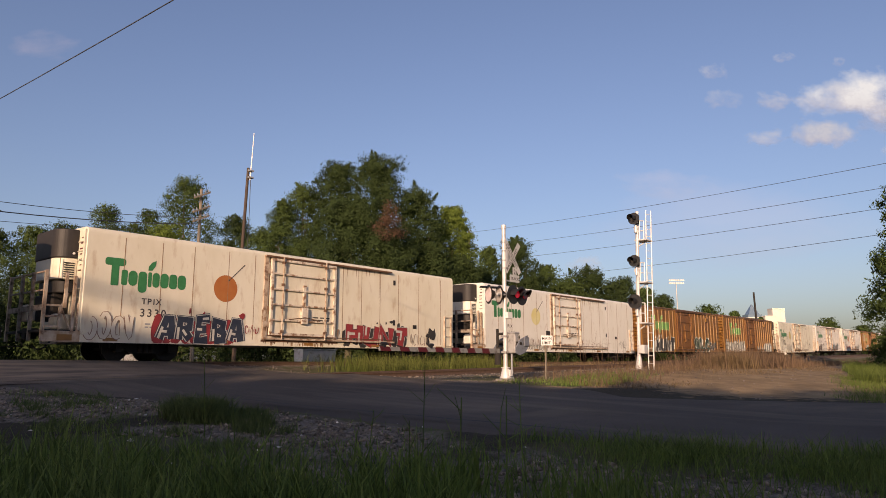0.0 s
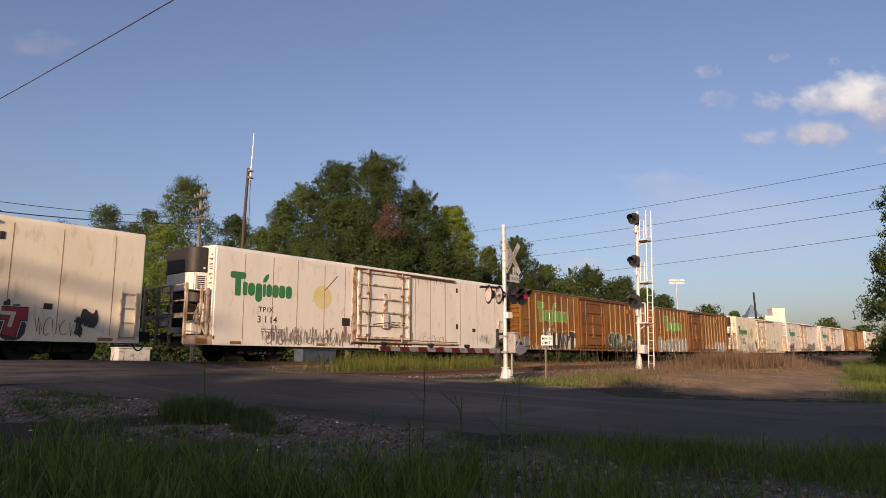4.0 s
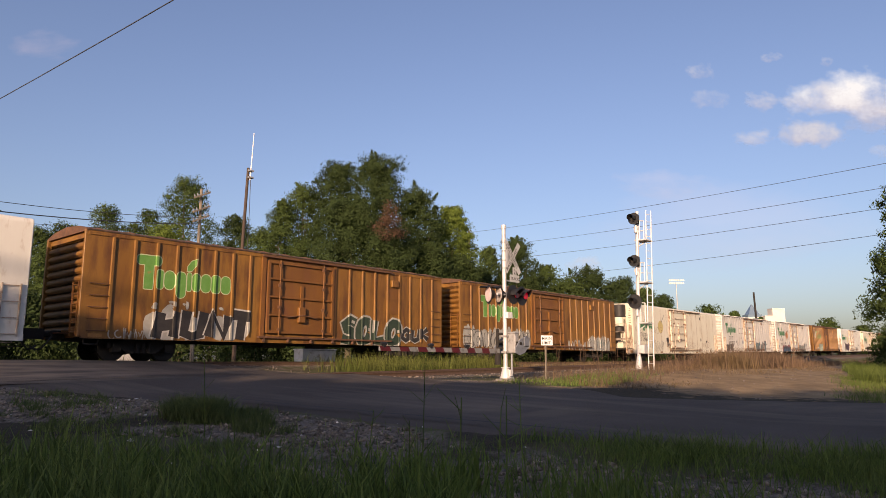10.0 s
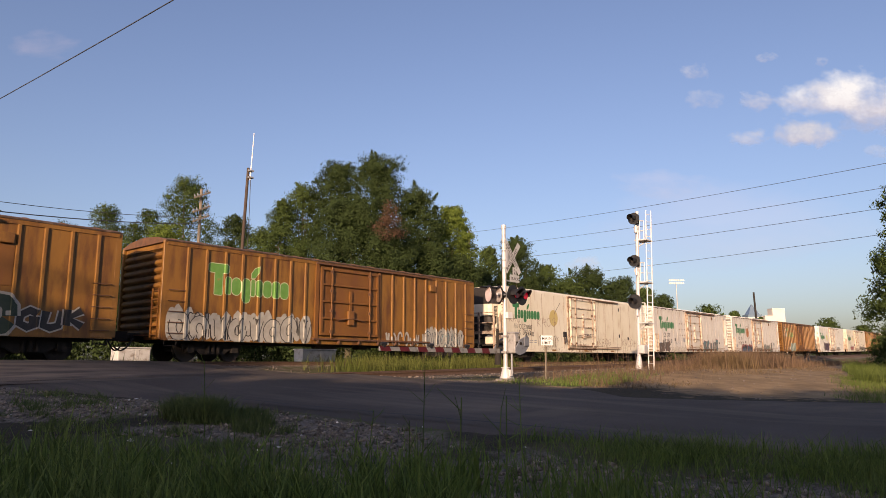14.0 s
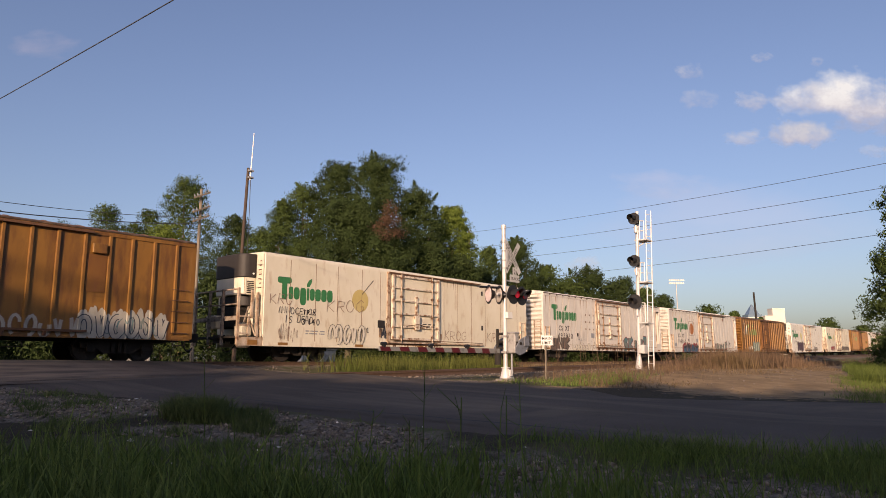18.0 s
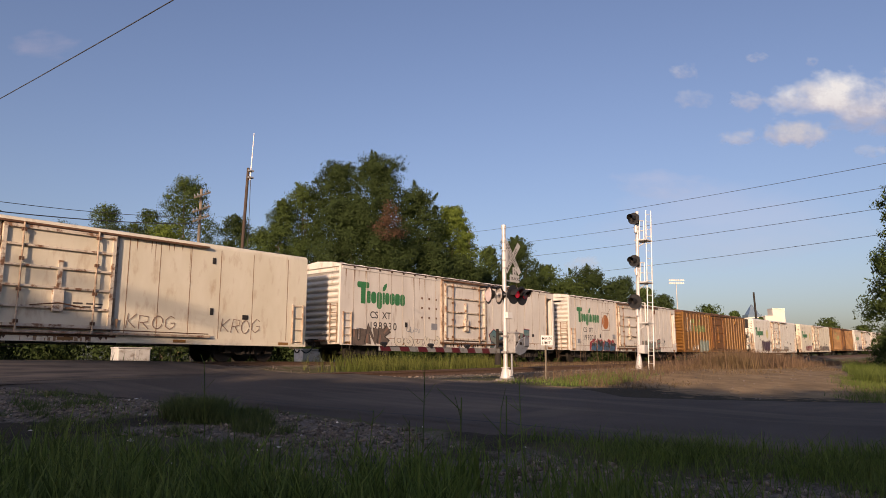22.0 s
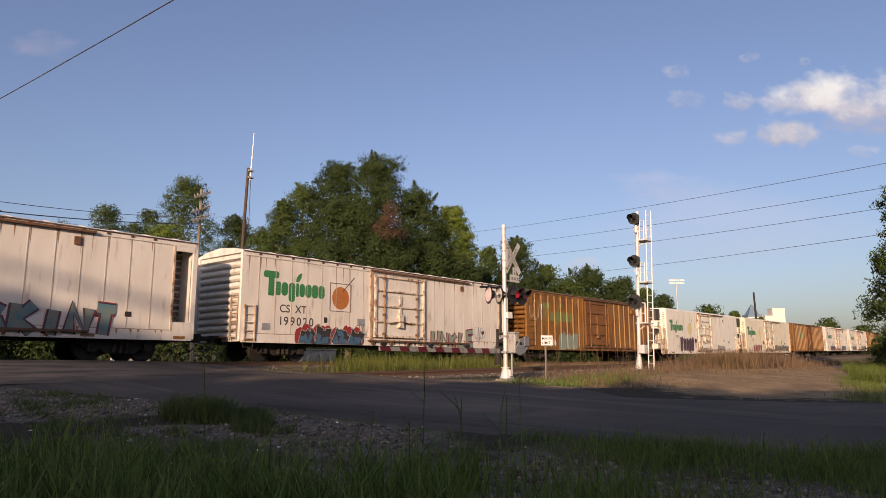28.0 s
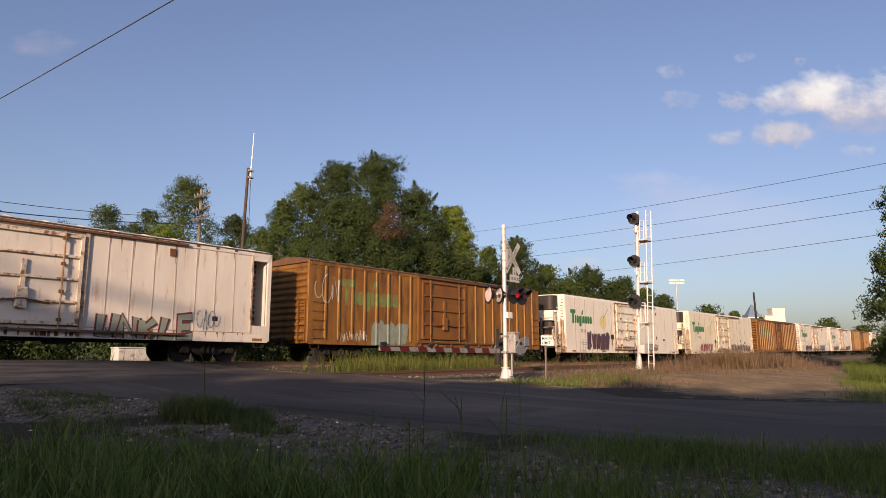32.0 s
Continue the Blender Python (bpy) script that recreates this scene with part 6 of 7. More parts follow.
# ---- low white cabinets beyond the train ----
for x, y, w, h, rz in ((15.9, 34.0, 1.6, 1.0, 0), (24.6, 30.6, 2.3, 1.0, 0)):
    cab = thing("equipment_cabinet", "low white metal equipment cabinet beyond the tracks", "cabinet", at=pose(x, y, float(ground_z(x, y)) - 0.02, 0, 0, rz), group="cabinets beyond the tracks")
    part("case", Shape().box(-w / 2, w / 2, -0.4, 0.4, 0.36, h), M["cabinet"], cab, bevel=0.02)
    part("lid", Shape().box(-w / 2 - 0.04, w / 2 + 0.04, -0.45, 0.45, h, h + 0.06), M["cabinet"], cab)
    part("plinth", Shape().box(-w / 2 + 0.1, w / 2 - 0.1, -0.35, 0.35, -0.1, 0.36), M["dark"], cab)
    for k in (-0.25, 0.25):
        part("cabinet_door", Shape().box(k * w - w * 0.22, k * w + w * 0.22, -0.415, -0.4, 0.42, h - 0.06), M["cabinet"], cab)


# ---- poles and cables ----
def cable(label, ends, sag, r):
    """A hanging cable through its ends, a thing of its own."""
    a, b = Vector(ends[0]), Vector(ends[1])
    pts = [a.lerp(b, k / 16) - Vector((0, 0, sag * 4 * (k / 16) * (1 - k / 16))) for k in range(17)]
    return solid("overhead_cable", Shape().hose(pts, r, 5), M["wire"], label, "cable", group="overhead cables")


p1 = thing("utility_pole", "weathered grey wooden utility pole with three crossarms behind the train", "utility pole", at=pose(21.9, 38.9, 0))
part("pole", Shape().cyl((0, 0, 0.4), (0, 0, 11.75), 0.13, 0.085, n=12), M["pole"], p1)
for z, w in ((11.35, 0.62), (10.45, 0.66), (9.85, 0.62)):
    a = part("crossarm", Shape().box(-w, w, -0.07, 0.07, -0.05, 0.05), M["pole"], p1, at=pose(0, -0.14, z, 0, -26, 8))
    for k in (-0.9, -0.5, 0.5, 0.9):
        part("insulator", Shape().cyl((k * w, 0, 0.06), (k * w, 0, 0.2), 0.045, 0.03, n=8), M["grey"], a)
p2 = thing("radio_pole", "dark brown leaning wooden pole carrying a white whip antenna", "pole", at=pose(24.9, 38.5, 0))
part("pole", Shape().cyl((-0.25, 0.25, 0.4), (0.02, 0, 13.7), 0.14, 0.09, n=12), M["pole2"], p2)
part("antenna", Shape().cyl((0.13, -0.1, 12.9), (0.22, -0.18, 16.1), 0.045, 0.028, n=10), M["signwhite"], p2, "white tubular antenna")
part("antenna_clamp", Shape().box(-0.05, 0.3, -0.25, 0.08, 13.0, 13.1).box(-0.05, 0.3, -0.25, 0.08, 13.45, 13.55), M["grey"], p2)
part("antenna_lead", Shape().tube([(0.15, -0.12, 13.0), (0.12, -0.2, 11), (0.08, -0.2, 6)], 0.02), M["wire"], p2)
p3 = thing("distant_pole", "thin dark wooden pole far down the line", "pole", at=pose(136.75, 40.5, 0))
part("pole", Shape().cyl((0.25, -0.3, 0), (0, 0, 14.2), 0.24, 0.17, n=8), M["dark"], p3)


def plain_pole(x, y, h, label, r=0.15):
    z = float(ground_z(x, y))
    t = thing("utility_pole", label, "utility pole", at=pose(x, y, z - 0.3), group="utility poles")
    part("pole", Shape().cyl((0, 0, 0), (0, 0, h - z + 0.3), r, r * 0.75, n=12), M["pole"], t)
    part("crossarm", Shape().box(-0.9, 0.9, -0.22, -0.1, h - z - 0.35, h - z - 0.23), M["pole"], t)
    return t


plain_pole(3.84, 48.0, 8.6, "weathered wooden roadside utility pole")
plain_pole(7.33, -12.0, 8.6, "weathered wooden roadside utility pole")
cable("black cable hanging overhead along the road", ((3.84, 47.8, 8.5), (7.33, -11.9, 8.5)), 0.62, 0.012)
plain_pole(-6.0, 29.5, 8.6, "weathered wooden utility pole beside the line")
for za, zb, r in ((7.62, 9.9, 0.016), (7.12, 9.5, 0.026), (6.5, 9.2, 0.012)):
    cable("dark cable strung between wooden poles behind the train", ((-6.0, 29.38, za), (21.9, 38.75, zb)), 0.8, r)
plain_pole(55.1, -1.5, 15.2, "tall wooden power pole beyond the dirt lot", 0.2)
plain_pole(86.0, 68.7, 22.2, "tall wooden power pole behind the wood", 0.25)
for za, zb in ((15.0, 21.9), (13.3, 19.3), (11.9, 17.05), (10.2, 13.5)):
    cable("long power cable strung high across the line", ((55.1, -1.4, za), (86.0, 68.5, zb)), 0.5, 0.02)

# ---- far off: stadium lights and office towers ----
st = thing("floodlight_mast", "distant sports-field floodlight mast with two rows of lamps", "floodlight", at=pose(293.7, 118.9, 2))
part("mast", Shape().cyl((0, 0, 0), (0, 0, 33), 0.35, 0.22, n=8), M["grey"], st)
for row in (0, 1):
    part("lamp_bar", Shape().box(-3.2, 3.2, -0.1, 0.1, 33.2 + row * 1.3, 33.4 + row * 1.3), M["grey"], st, at=pose(0, 0, 0, 0, 0, -45))
    for k in range(7):
        part("floodlight", Shape().cyl(((k - 3) * 1.0, -0.5, 33.4 + row * 1.3), ((k - 3) * 1.0, 0.2, 33.6 + row * 1.3), 0.42, 0.3, n=8), M["signwhite"], st, at=pose(0, 0, 0, 0, 0, -45))
M["glassblue"] = mat("blue tower glazing", (0.10, 0.16, 0.22), (0.14, 0.20, 0.26), 0.05, rough=0.15)
M["tower"] = mat("pale tower stone", (0.64, 0.60, 0.54), (0.58, 0.54, 0.48), 0.05, rough=0.8)
t1 = thing("office_tower", "distant blue glass office tower with a pointed roof", "building", at=pose(839, 252, 0, 0, 0, 40))
part("wall", Shape().box(-8, 8, -8, 8, 0, 56), M["glassblue"], t1)
part("roof", Shape().cyl((0, 0, 56), (0, 0, 68), 9, 0.6, n=4), M["glassblue"], t1)
for i in range(12):
    part("floor_band", Shape().box(-8.2, 8.2, -8.2, 8.2, 8 + i * 4, 8.8 + i * 4), M["tower"], t1)
t2 = thing("office_block", "distant pale stone office block", "building", at=pose(857.7, 230.8, 0, 0, 0, 40))
part("wall", Shape().box(-6.5, 6.5, -7, 7, 0, 62), M["tower"], t2)
part("parapet", Shape().box(-6.8, 6.8, -7.3, 7.3, 62, 63.2), M["tower"], t2)
t3 = thing("office_block", "distant low pale office building", "building", at=pose(848, 241.7, 0, 0, 0, 40))
part("wall", Shape().box(-17, 15, -6, 6, 0, 53), M["tower"], t3)
part("parapet", Shape().box(-17.3, 15.3, -6.3, 6.3, 53, 54), M["tower"], t3)


# ---- trees: tapered trunk, limbs and a crown of many small leaves ----
def leaf_cloud(rs, centres, radii, per, size, squash=0.75, cores=None):
    """Small three-cornered leaves scattered thickly about many centres, thinning outwards and facing away from the cores."""
    c = np.repeat(centres, per, 0)
    r = np.repeat(radii, per)[:, None]
    p = c + np.clip(rs.normal(size=c.shape), -1.7, 1.7) * r * np.array([0.52, 0.52, 0.52 * squash])
    face = p - np.repeat(centres if cores is None else cores, per, 0)
    face = face / (np.linalg.norm(face, axis=1)[:, None] + 1e-6) + rs.normal(size=p.shape) * 0.42
    u = np.cross(face, rs.normal(size=p.shape))
    u /= np.linalg.norm(u, axis=1)[:, None]
    w = np.cross(u, face)
    w /= np.linalg.norm(w, axis=1)[:, None]
    s = size * rs.uniform(0.55, 1.35, len(p))[:, None]
    v = np.stack([p - u * s, p + w * s * 0.75 + u * s * 0.15, p + u * s - w * s * 0.3], 1).reshape(-1, 3)
    return v, np.arange(len(v)).reshape(-1, 3)


def tree(label, x, y, top, wide, low, seed, leaf="leaf", size=0.1, leaves=30000, spires=0, lobes=0, name="tree", group="trees behind the railway"):
    """low: height at which the crown begins; wide: half its width. Lobes carry sprays of leaves on their outer side; spires are thin leafy shoots."""
    rs = np.random.RandomState(seed)
    z0 = float(ground_z(x, y)) - 0.1
    t = thing(name, label, "tree", at=pose(x, y, z0), group=group)
    H, lo = top - z0, low - z0
    lobes = lobes or int(np.clip(13 * (H - lo) / wide, 22, 64))
    u = (np.arange(lobes) + rs.uniform(0.1, 0.9, lobes)) / lobes
    u[-1] = 0.97
    ang = np.arange(lobes) * 2.4 + rs.uniform(-0.5, 0.5, lobes)
    env = np.clip(1.0 - (np.abs(u - 0.30) / 0.74) ** 2.2, 0.10, 1)
    rad = wide * env * rs.uniform(0.30, 0.74, lobes)
    rad[-1] *= 0.3
    R = wide * (0.50 - 0.20 * u) * rs.uniform(0.75, 1.2, lobes)
    cz = np.minimum(lo + (H - lo) * u, H - R * 0.75)
    c = np.stack([rad * np.cos(ang), rad * np.sin(ang), np.maximum(cz, R * 0.5)], 1)
    # sprays on each lobe, more of them outwards and upwards
    per_lobe = 18
    d = rs.normal(size=(lobes, per_lobe, 3))
    out = np.stack([np.cos(ang), np.sin(ang), np.full(lobes, 0.5)], 1)[:, None]
    d = d + out * 0.55
    d /= np.linalg.norm(d, axis=2)[..., None]
    sc = (c[:, None] + d * (R[:, None] * rs.uniform(0.45, 1.12, (lobes, per_lobe)))[..., None] * np.array([1, 1, 0.85])).reshape(-1, 3)
    sr = np.repeat(R, per_lobe) * rs.uniform(0.16, 0.40, lobes * per_lobe)
    sc[:, 2] = np.minimum(sc[:, 2], H - sr * 0.2)
    v, f = leaf_cloud(rs, sc, sr, max(8, int(leaves * 0.72 / len(sc))), size, 0.75, np.repeat(c, per_lobe, 0))
    inner_v, inner_f = leaf_cloud(rs, c, R * 0.95, max(8, int(leaves * 0.28 / lobes)), size * 1.25, 0.9, c)
    parts_v, parts_f, n = [v, inner_v], [f, inner_f + len(v)], len(v) + len(inner_v)
    for i in range(spires):
        k = rs.randint(lobes // 2, lobes)
        a = c[k] + np.array([rs.uniform(-0.5, 0.5) * R[k], rs.uniform(-0.5, 0.5) * R[k], R[k] * 0.5])
        way = np.array([0.55 * math.cos(ang[k]), 0.55 * math.sin(ang[k]), 1.0]) + rs.normal(0, 0.3, 3)
        along = np.linspace(0, 1, 9)
        sp_c = a + way * (along * rs.uniform(0.5, 1.1))[:, None]
        sv, sf = leaf_cloud(rs, sp_c, 0.42 * (1.15 - along), 55, size * 0.8, 1.0)
        parts_v.append(sv)
        parts_f.append(sf + n)
        n += len(sv)
    part("crown", soup("crown", np.concatenate(parts_v), np.concatenate(parts_f), M[leaf]), None, t)
    tr = max(0.10, H * 0.018)
    sh = Shape()
    p0 = Vector((0, 0, -0.3))
    fork = lo + (H - lo) * 0.45
    for k in range(4):
        p1_ = Vector((rs.uniform(-0.2, 0.2), rs.uniform(-0.2, 0.2), fork * (k + 1) / 4))
        sh.cyl(p0, p1_, tr * (1.25 - 0.2 * k), tr * (1.05 - 0.2 * k), n=8)
        p0 = p1_
    part("trunk", sh, M["bark"], t, smooth=True)
    for i in rs.choice(lobes, min(lobes, 7), replace=False):
        a = Vector((0, 0, fork * rs.uniform(0.45, 1.0)))
        b = Vector(c[i])
        m_ = a.lerp(b, 0.5) + Vector((0, 0, 0.3))
        part("limb", Shape().cyl(a, m_, tr * 0.42, tr * 0.26, n=6).cyl(m_, b, tr * 0.26, tr * 0.07, n=6), M["bark"], t)
    return t


OAK = "tall dark green oak with a broad uneven crown"
for x, y, top, wide, low, seed, leaf, leaves, spires, words in (
        (39.5, 41.5, 19.5, 3.5, 2.0, 1, "leaf", 70, 14, OAK),
        (38.6, 45.6, 19.6, 3.0, 2.0, 2, "leaf", 60, 12, OAK),
        (37.3, 48.6, 17.1, 3.1, 1.5, 3, "leaf_mid", 46, 2, "mid-green oak with a rounded crown"),
        (34.9, 48.3, 15.3, 1.9, 1.5, 4, "leaf_mid", 30, 0, "mid-green oak with a rounded crown"),
        (41.6, 39.0, 16.5, 2.7, 1.5, 5, "leaf", 50, 10, OAK),
        (36.4, 41.2, 14.5, 4.6, 1.0, 6, "leaf", 60, 4, OAK),
        (37.4, 37.8, 11.8, 3.3, 1.0, 7, "leaf", 40, 0, OAK),
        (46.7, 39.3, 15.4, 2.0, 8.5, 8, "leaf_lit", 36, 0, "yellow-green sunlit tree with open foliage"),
        (45.6, 37.5, 10.5, 2.3, 1.0, 9, "leaf", 32, 3, OAK),
        (41.8, 37.3, 11.0, 2.5, 1.0, 10, "leaf", 32, 0, OAK),
        (35.6, 65.9, 20.7, 3.3, 4.0, 11, "leaf_mid", 46, 0, "broad green tree with an open rounded crown"),
        (33.1, 68.8, 17.2, 1.9, 4.0, 12, "leaf_mid", 18, 0, "slender green tree beside a larger one"),
        (31.1, 74.2, 18.2, 2.6, 4.0, 13, "leaf_mid", 24, 0, "mid-green tree with a loose rounded crown"),
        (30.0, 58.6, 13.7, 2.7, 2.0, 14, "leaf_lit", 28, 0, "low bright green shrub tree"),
        (35.7, 56.6, 15.2, 2.5, 2.0, 15, "leaf", 34, 0, "dark green tree with a rounded crown"),
        (36.2, 53.0, 13.6, 2.2, 2.0, 16, "leaf_mid", 28, 0, "dark green tree with a rounded crown"),
        (26.5, 70.2, 14.5, 2.3, 1.0, 17, "leaf", 24, 0, "dark green tree at the wood's edge"),
        (22.5, 68.9, 13.7, 2.7, 1.0, 18, "leaf_mid", 36, 0, "mid-green tree at the wood's edge"),
        (19.4, 69.3, 13.1, 2.7, 1.0, 19, "leaf_mid", 30, 0, "mid-green tree at the wood's edge"),
        (21.4, 60.9, 11.0, 2.1, 1.0, 20, "leaf_mid", 26, 0, "low bright green shrub tree"),
        (66.1, 45.8, 16.3, 2.9, 1.5, 21, "leaf", 46, 8, "dense dark green tree beyond the tracks"),
        (64.9, 48.8, 15.1, 1.9, 1.0, 22, "leaf_mid", 24, 0, "dense green tree beyond the tracks"),
        (62.5, 48.5, 12.3, 3.0, 1.0, 23, "leaf", 26, 0, "dense dark green tree beyond the tracks"),
        (72.7, 45.9, 13.4, 2.5, 1.0, 24, "leaf_mid", 24, 4, "dense green tree beyond the tracks"),
        (78.9, 43.3, 14.0, 3.8, 1.0, 25, "leaf", 40, 6, "dense dark green tree beyond the tracks"),
        (75.2, 44.5, 11.8, 3.5, 1.0, 26, "leaf_mid", 28, 0, "dense green tree beyond the tracks"),
        (83.3, 41.3, 12.5, 3.2, 1.0, 27, "leaf", 32, 3, "dense dark green tree beyond the tracks"),
        (87.2, 39.8, 11.3, 2.8, 1.0, 28, "leaf_mid", 24, 0, "dense green tree beyond the tracks"),
        (90.7, 38.7, 10.5, 2.1, 1.0, 29, "leaf", 18, 0, "dense dark green tree beyond the tracks"),
        (67.2, 44.6, 11.2, 3.3, 1.0, 30, "leaf", 26, 0, "dense dark green tree beyond the tracks"),
        (25.7, 71.2, 15.0, 2.5, 1.0, 131, "leaf", 22, 0, "dark green tree at the wood's edge"),
        (30.2, 66.0, 14.9, 2.0, 1.0, 132, "leaf_mid", 18, 0, "dark green tree at the wood's edge")):
    tree(words, x, y, top - 0.03 * top - (0.5 if spires > 5 else 0.0), wide * 1.28, low, seed, leaf, 0.085 if x < 52 else 0.11, leaves * 900, spires)
# undergrowth along the far side of the line
rnd = random.Random(8)
for i in range(17):
    x = 6 + i * 5.0
    y = 46 - 0.06 * x + rnd.uniform(-2, 4) if x < 40 else 37.5 + 0.02 * x + rnd.uniform(-1, 2)
    tree("dense green shrub along the far side of the line", x, y, rnd.uniform(5.0, 7.5), rnd.uniform(3.2, 4.2), 0.4, 100 + i, "leaf_shaded", 0.13, 9000, 0, 24, name="shrub", group="shrubs beyond the tracks")
dead_c = np.array([35.1, 35.9, 11.3]) + np.random.RandomState(76).normal(0, 1, (26, 3)) * np.array([0.6, 0.6, 0.8])
dead_v, dead_f = leaf_cloud(np.random.RandomState(77), dead_c, np.full(26, 0.55), 95, 0.07)
tagged(new("dead_branch", soup("dead_branch", dead_v, dead_f, M["leaf_dead"])), "dead brown branch hanging in the oak", "branch")
tree("leafy tree edge beside the road crossing", 7.3, 31.9, 9.2, 2.0, 3.4, 31, "leaf", 0.07, 12000, 0, 24, group="trees at the roadside")
tree("tall roadside tree with open grey-green foliage", 46.2, 4.5, 11.2, 3.5, 2.4, 32, "leaf_mid", 0.085, 52000, 0, 24, group="trees at the roadside")
tree("green weedy bush beside the dirt lot", 38.4, 4.3, 3.0, 1.6, 0.5, 33, "leaf_lit", 0.055, 14000, 0, 24, name="bush", group="trees at the roadside")
tree("green weedy bush beside the dirt lot", 42.0, 5.6, 2.9, 1.7, 0.5, 34, "leaf_mid", 0.06, 12000, 0, 24, name="bush", group="trees at the roadside")
for i, (x, y, top, w) in enumerate(((161, 58, 14.3, 5.9), (176, 57, 13.6, 3.5), (213, 44, 13.2, 5.3), (236, 40, 12.0, 5.0), (190, 55, 12.7, 2.1), (252, 60, 12.2, 9.4), (286, 36, 17.0, 11.8), (145, 61, 12.9, 4.9))):
    tree("distant green tree on the skyline", x, y, top, w, 1.0, 40 + i, "leaf_mid", 0.2, 9000, 0, 24, group="distant trees")
# unseen tall trees behind the camera shade the road; last three added against skylight
n = 0
for x, y, top in ((-14, -17.5, 10.6), (-18, -14.5, 10.4), (-21, -11, 10.9), (-25, -8, 10.8), (-29, -5.5, 10.7), (-33, -3.5, 11.9), (-35.5, -1.8, 13.7), (-38, 0, 14.3), (-41.5, 3.4, 13.4), (-10, -20, 10.6), (-5, -23, 10.6), (0, -26, 10.8), (3, -15, 12.0), (8, -18, 12.5), (14, -16, 12.0)):
    n += 1
    tree("unseen tall shade tree behind the filming spot", x, y, top, 4.2, 1.0, 60 + n, "leaf", 0.34, 9000 if x < -30 else 4600, 0, 26, group="trees behind the filming spot")
    if x < -8:
        tree("unseen tall shade tree behind the filming spot", x - 9.0, y - 3.0, top + 1.6, 4.4, 1.0, 90 + n, "leaf", 0.36, 3600, 0, 26, group="trees behind the filming spot")


# unseen tree made up to cast the slanting shadow band on the cars
old = thing("dead_tree", "unseen bare tree with one long level limb, added to cast a shadow band", "tree", at=pose(-64, -10, 0))
part("trunk", Shape().cyl((0, 0, -0.3), (0.2, 0, 12), 0.45, 0.33, n=10).cyl((0.2, 0, 12), (0, 0, 24), 0.33, 0.12, n=10), M["bark"], old)
part("limb", Shape().hose([(0, 0, 21.5), (3, 0, 20.9), (6, 0.3, 20.3), (9, 0.2, 19.8), (11.5, 0, 19.3)], 0.13, 8), M["bark"], old)

# ---- grass, weeds and stones ----
def blades(n, inside, tall, wide, lean, seed):
    """Bent grass blades; inside(rs, n) gives their feet."""
    rs = np.random.RandomState(seed)
    xy = inside(rs, n)
    n = len(xy)
    z = ground_z(xy[:, 0], xy[:, 1]) - 0.02
    h = rs.uniform(*tall, n) * rs.uniform(0.6, 1.0, n)
    a = rs.uniform(0, 2 * math.pi, n)
    side = np.stack([np.cos(a), np.sin(a), np.zeros(n)], 1)
    b = rs.uniform(0, 2 * math.pi, n)
    off = np.stack([np.cos(b), np.sin(b), np.zeros(n)], 1) * (h * rs.uniform(0, lean, n))[:, None]
    foot = np.stack([xy[:, 0], xy[:, 1], z], 1)
    w = (wide * rs.uniform(0.6, 1.3, n))[:, None]
    up = np.array([0, 0, 1.0])
    mid = foot + up * (h * 0.55)[:, None] + off * 0.35
    tip = foot + up * (h * (1 - 0.25 * lean * rs.uniform(0, 1, n)))[:, None] + off
    v = np.stack([foot - side * w, foot + side * w, mid + side * w * 0.8, mid - side * w * 0.8, tip + side * w * 0.12, tip - side * w * 0.12], 1).reshape(-1, 3)
    k = np.arange(n)[:, None] * 6
    f = np.concatenate([k + np.array([[0, 1, 2, 3]]), k + np.array([[3, 2, 4, 5]])])
    return v, f


def field(x0, x1, y0, y1, keep=None):
    def pick(rs, n):
        p = np.stack([rs.uniform(x0, x1, n), rs.uniform(y0, y1, n)], 1)
        return p[rs.uniform(0, 1, n) < keep(p[:, 0], p[:, 1])] if keep else p
    return pick


def clumps(x0, x1, y0, y1, n_clumps, spread, keep, seed):
    """Feet gathered in tufts."""
    def pick(rs, n):
        r = np.random.RandomState(seed)
        c = np.stack([r.uniform(x0, x1, n_clumps * 3), r.uniform(y0, y1, n_clumps * 3)], 1)
        c = c[r.uniform(0, 1, len(c)) < keep(c[:, 0], c[:, 1])][:n_clumps]
        return c[rs.randint(0, len(c), n)] + rs.normal(0, spread, (n, 2))
    return pick


def grass(name, label, n, inside, tall, wide, lean, material, seed):
    v, f = blades(n, inside, tall, wide, lean, seed)
    return tagged(new(name, soup(name, v, f, M[material])), label, "grass", kind="stuff")


def patchy(k, seed, bias=0.0):
    return lambda x, y: np.clip(0.5 + bias + 0.8 * wave(x, y, k, seed), 0, 1)


def off_road(x, y):
    return (x < road_left(y) - 0.1) | (x > road_right(y) + 0.1)


near_grass = lambda x, y: patchy(1.9, 21, 0.0)(x, y) * np.clip((x * 0.75 + y * 0.65 - 2.0), 0, 1) * np.clip((4.9 - x) * 1.5, 0, 1) * np.clip((6.1 - x * 0.75 - y * 0.65) * 1.5, 0, 1)
grass("tall_grass", "tall lush green grass tufts in the foreground shade", 7000, clumps(0.9, 5.0, 1.4, 6.2, 170, 0.075, near_grass, 41), (0.2, 0.55), 0.0085, 0.55, "blade", 1)
grass("tall_grass", "tall lush green grass tufts in the foreground shade", 4200, clumps(-1.5, 3.2, 3.0, 9.5, 90, 0.085, lambda x, y: patchy(1.5, 22, -0.05)(x, y) * np.clip((5.2 - np.hypot(x, y - 1)) * 1.0, 0, 1), 42), (0.2, 0.55), 0.0085, 0.55, "blade", 2)
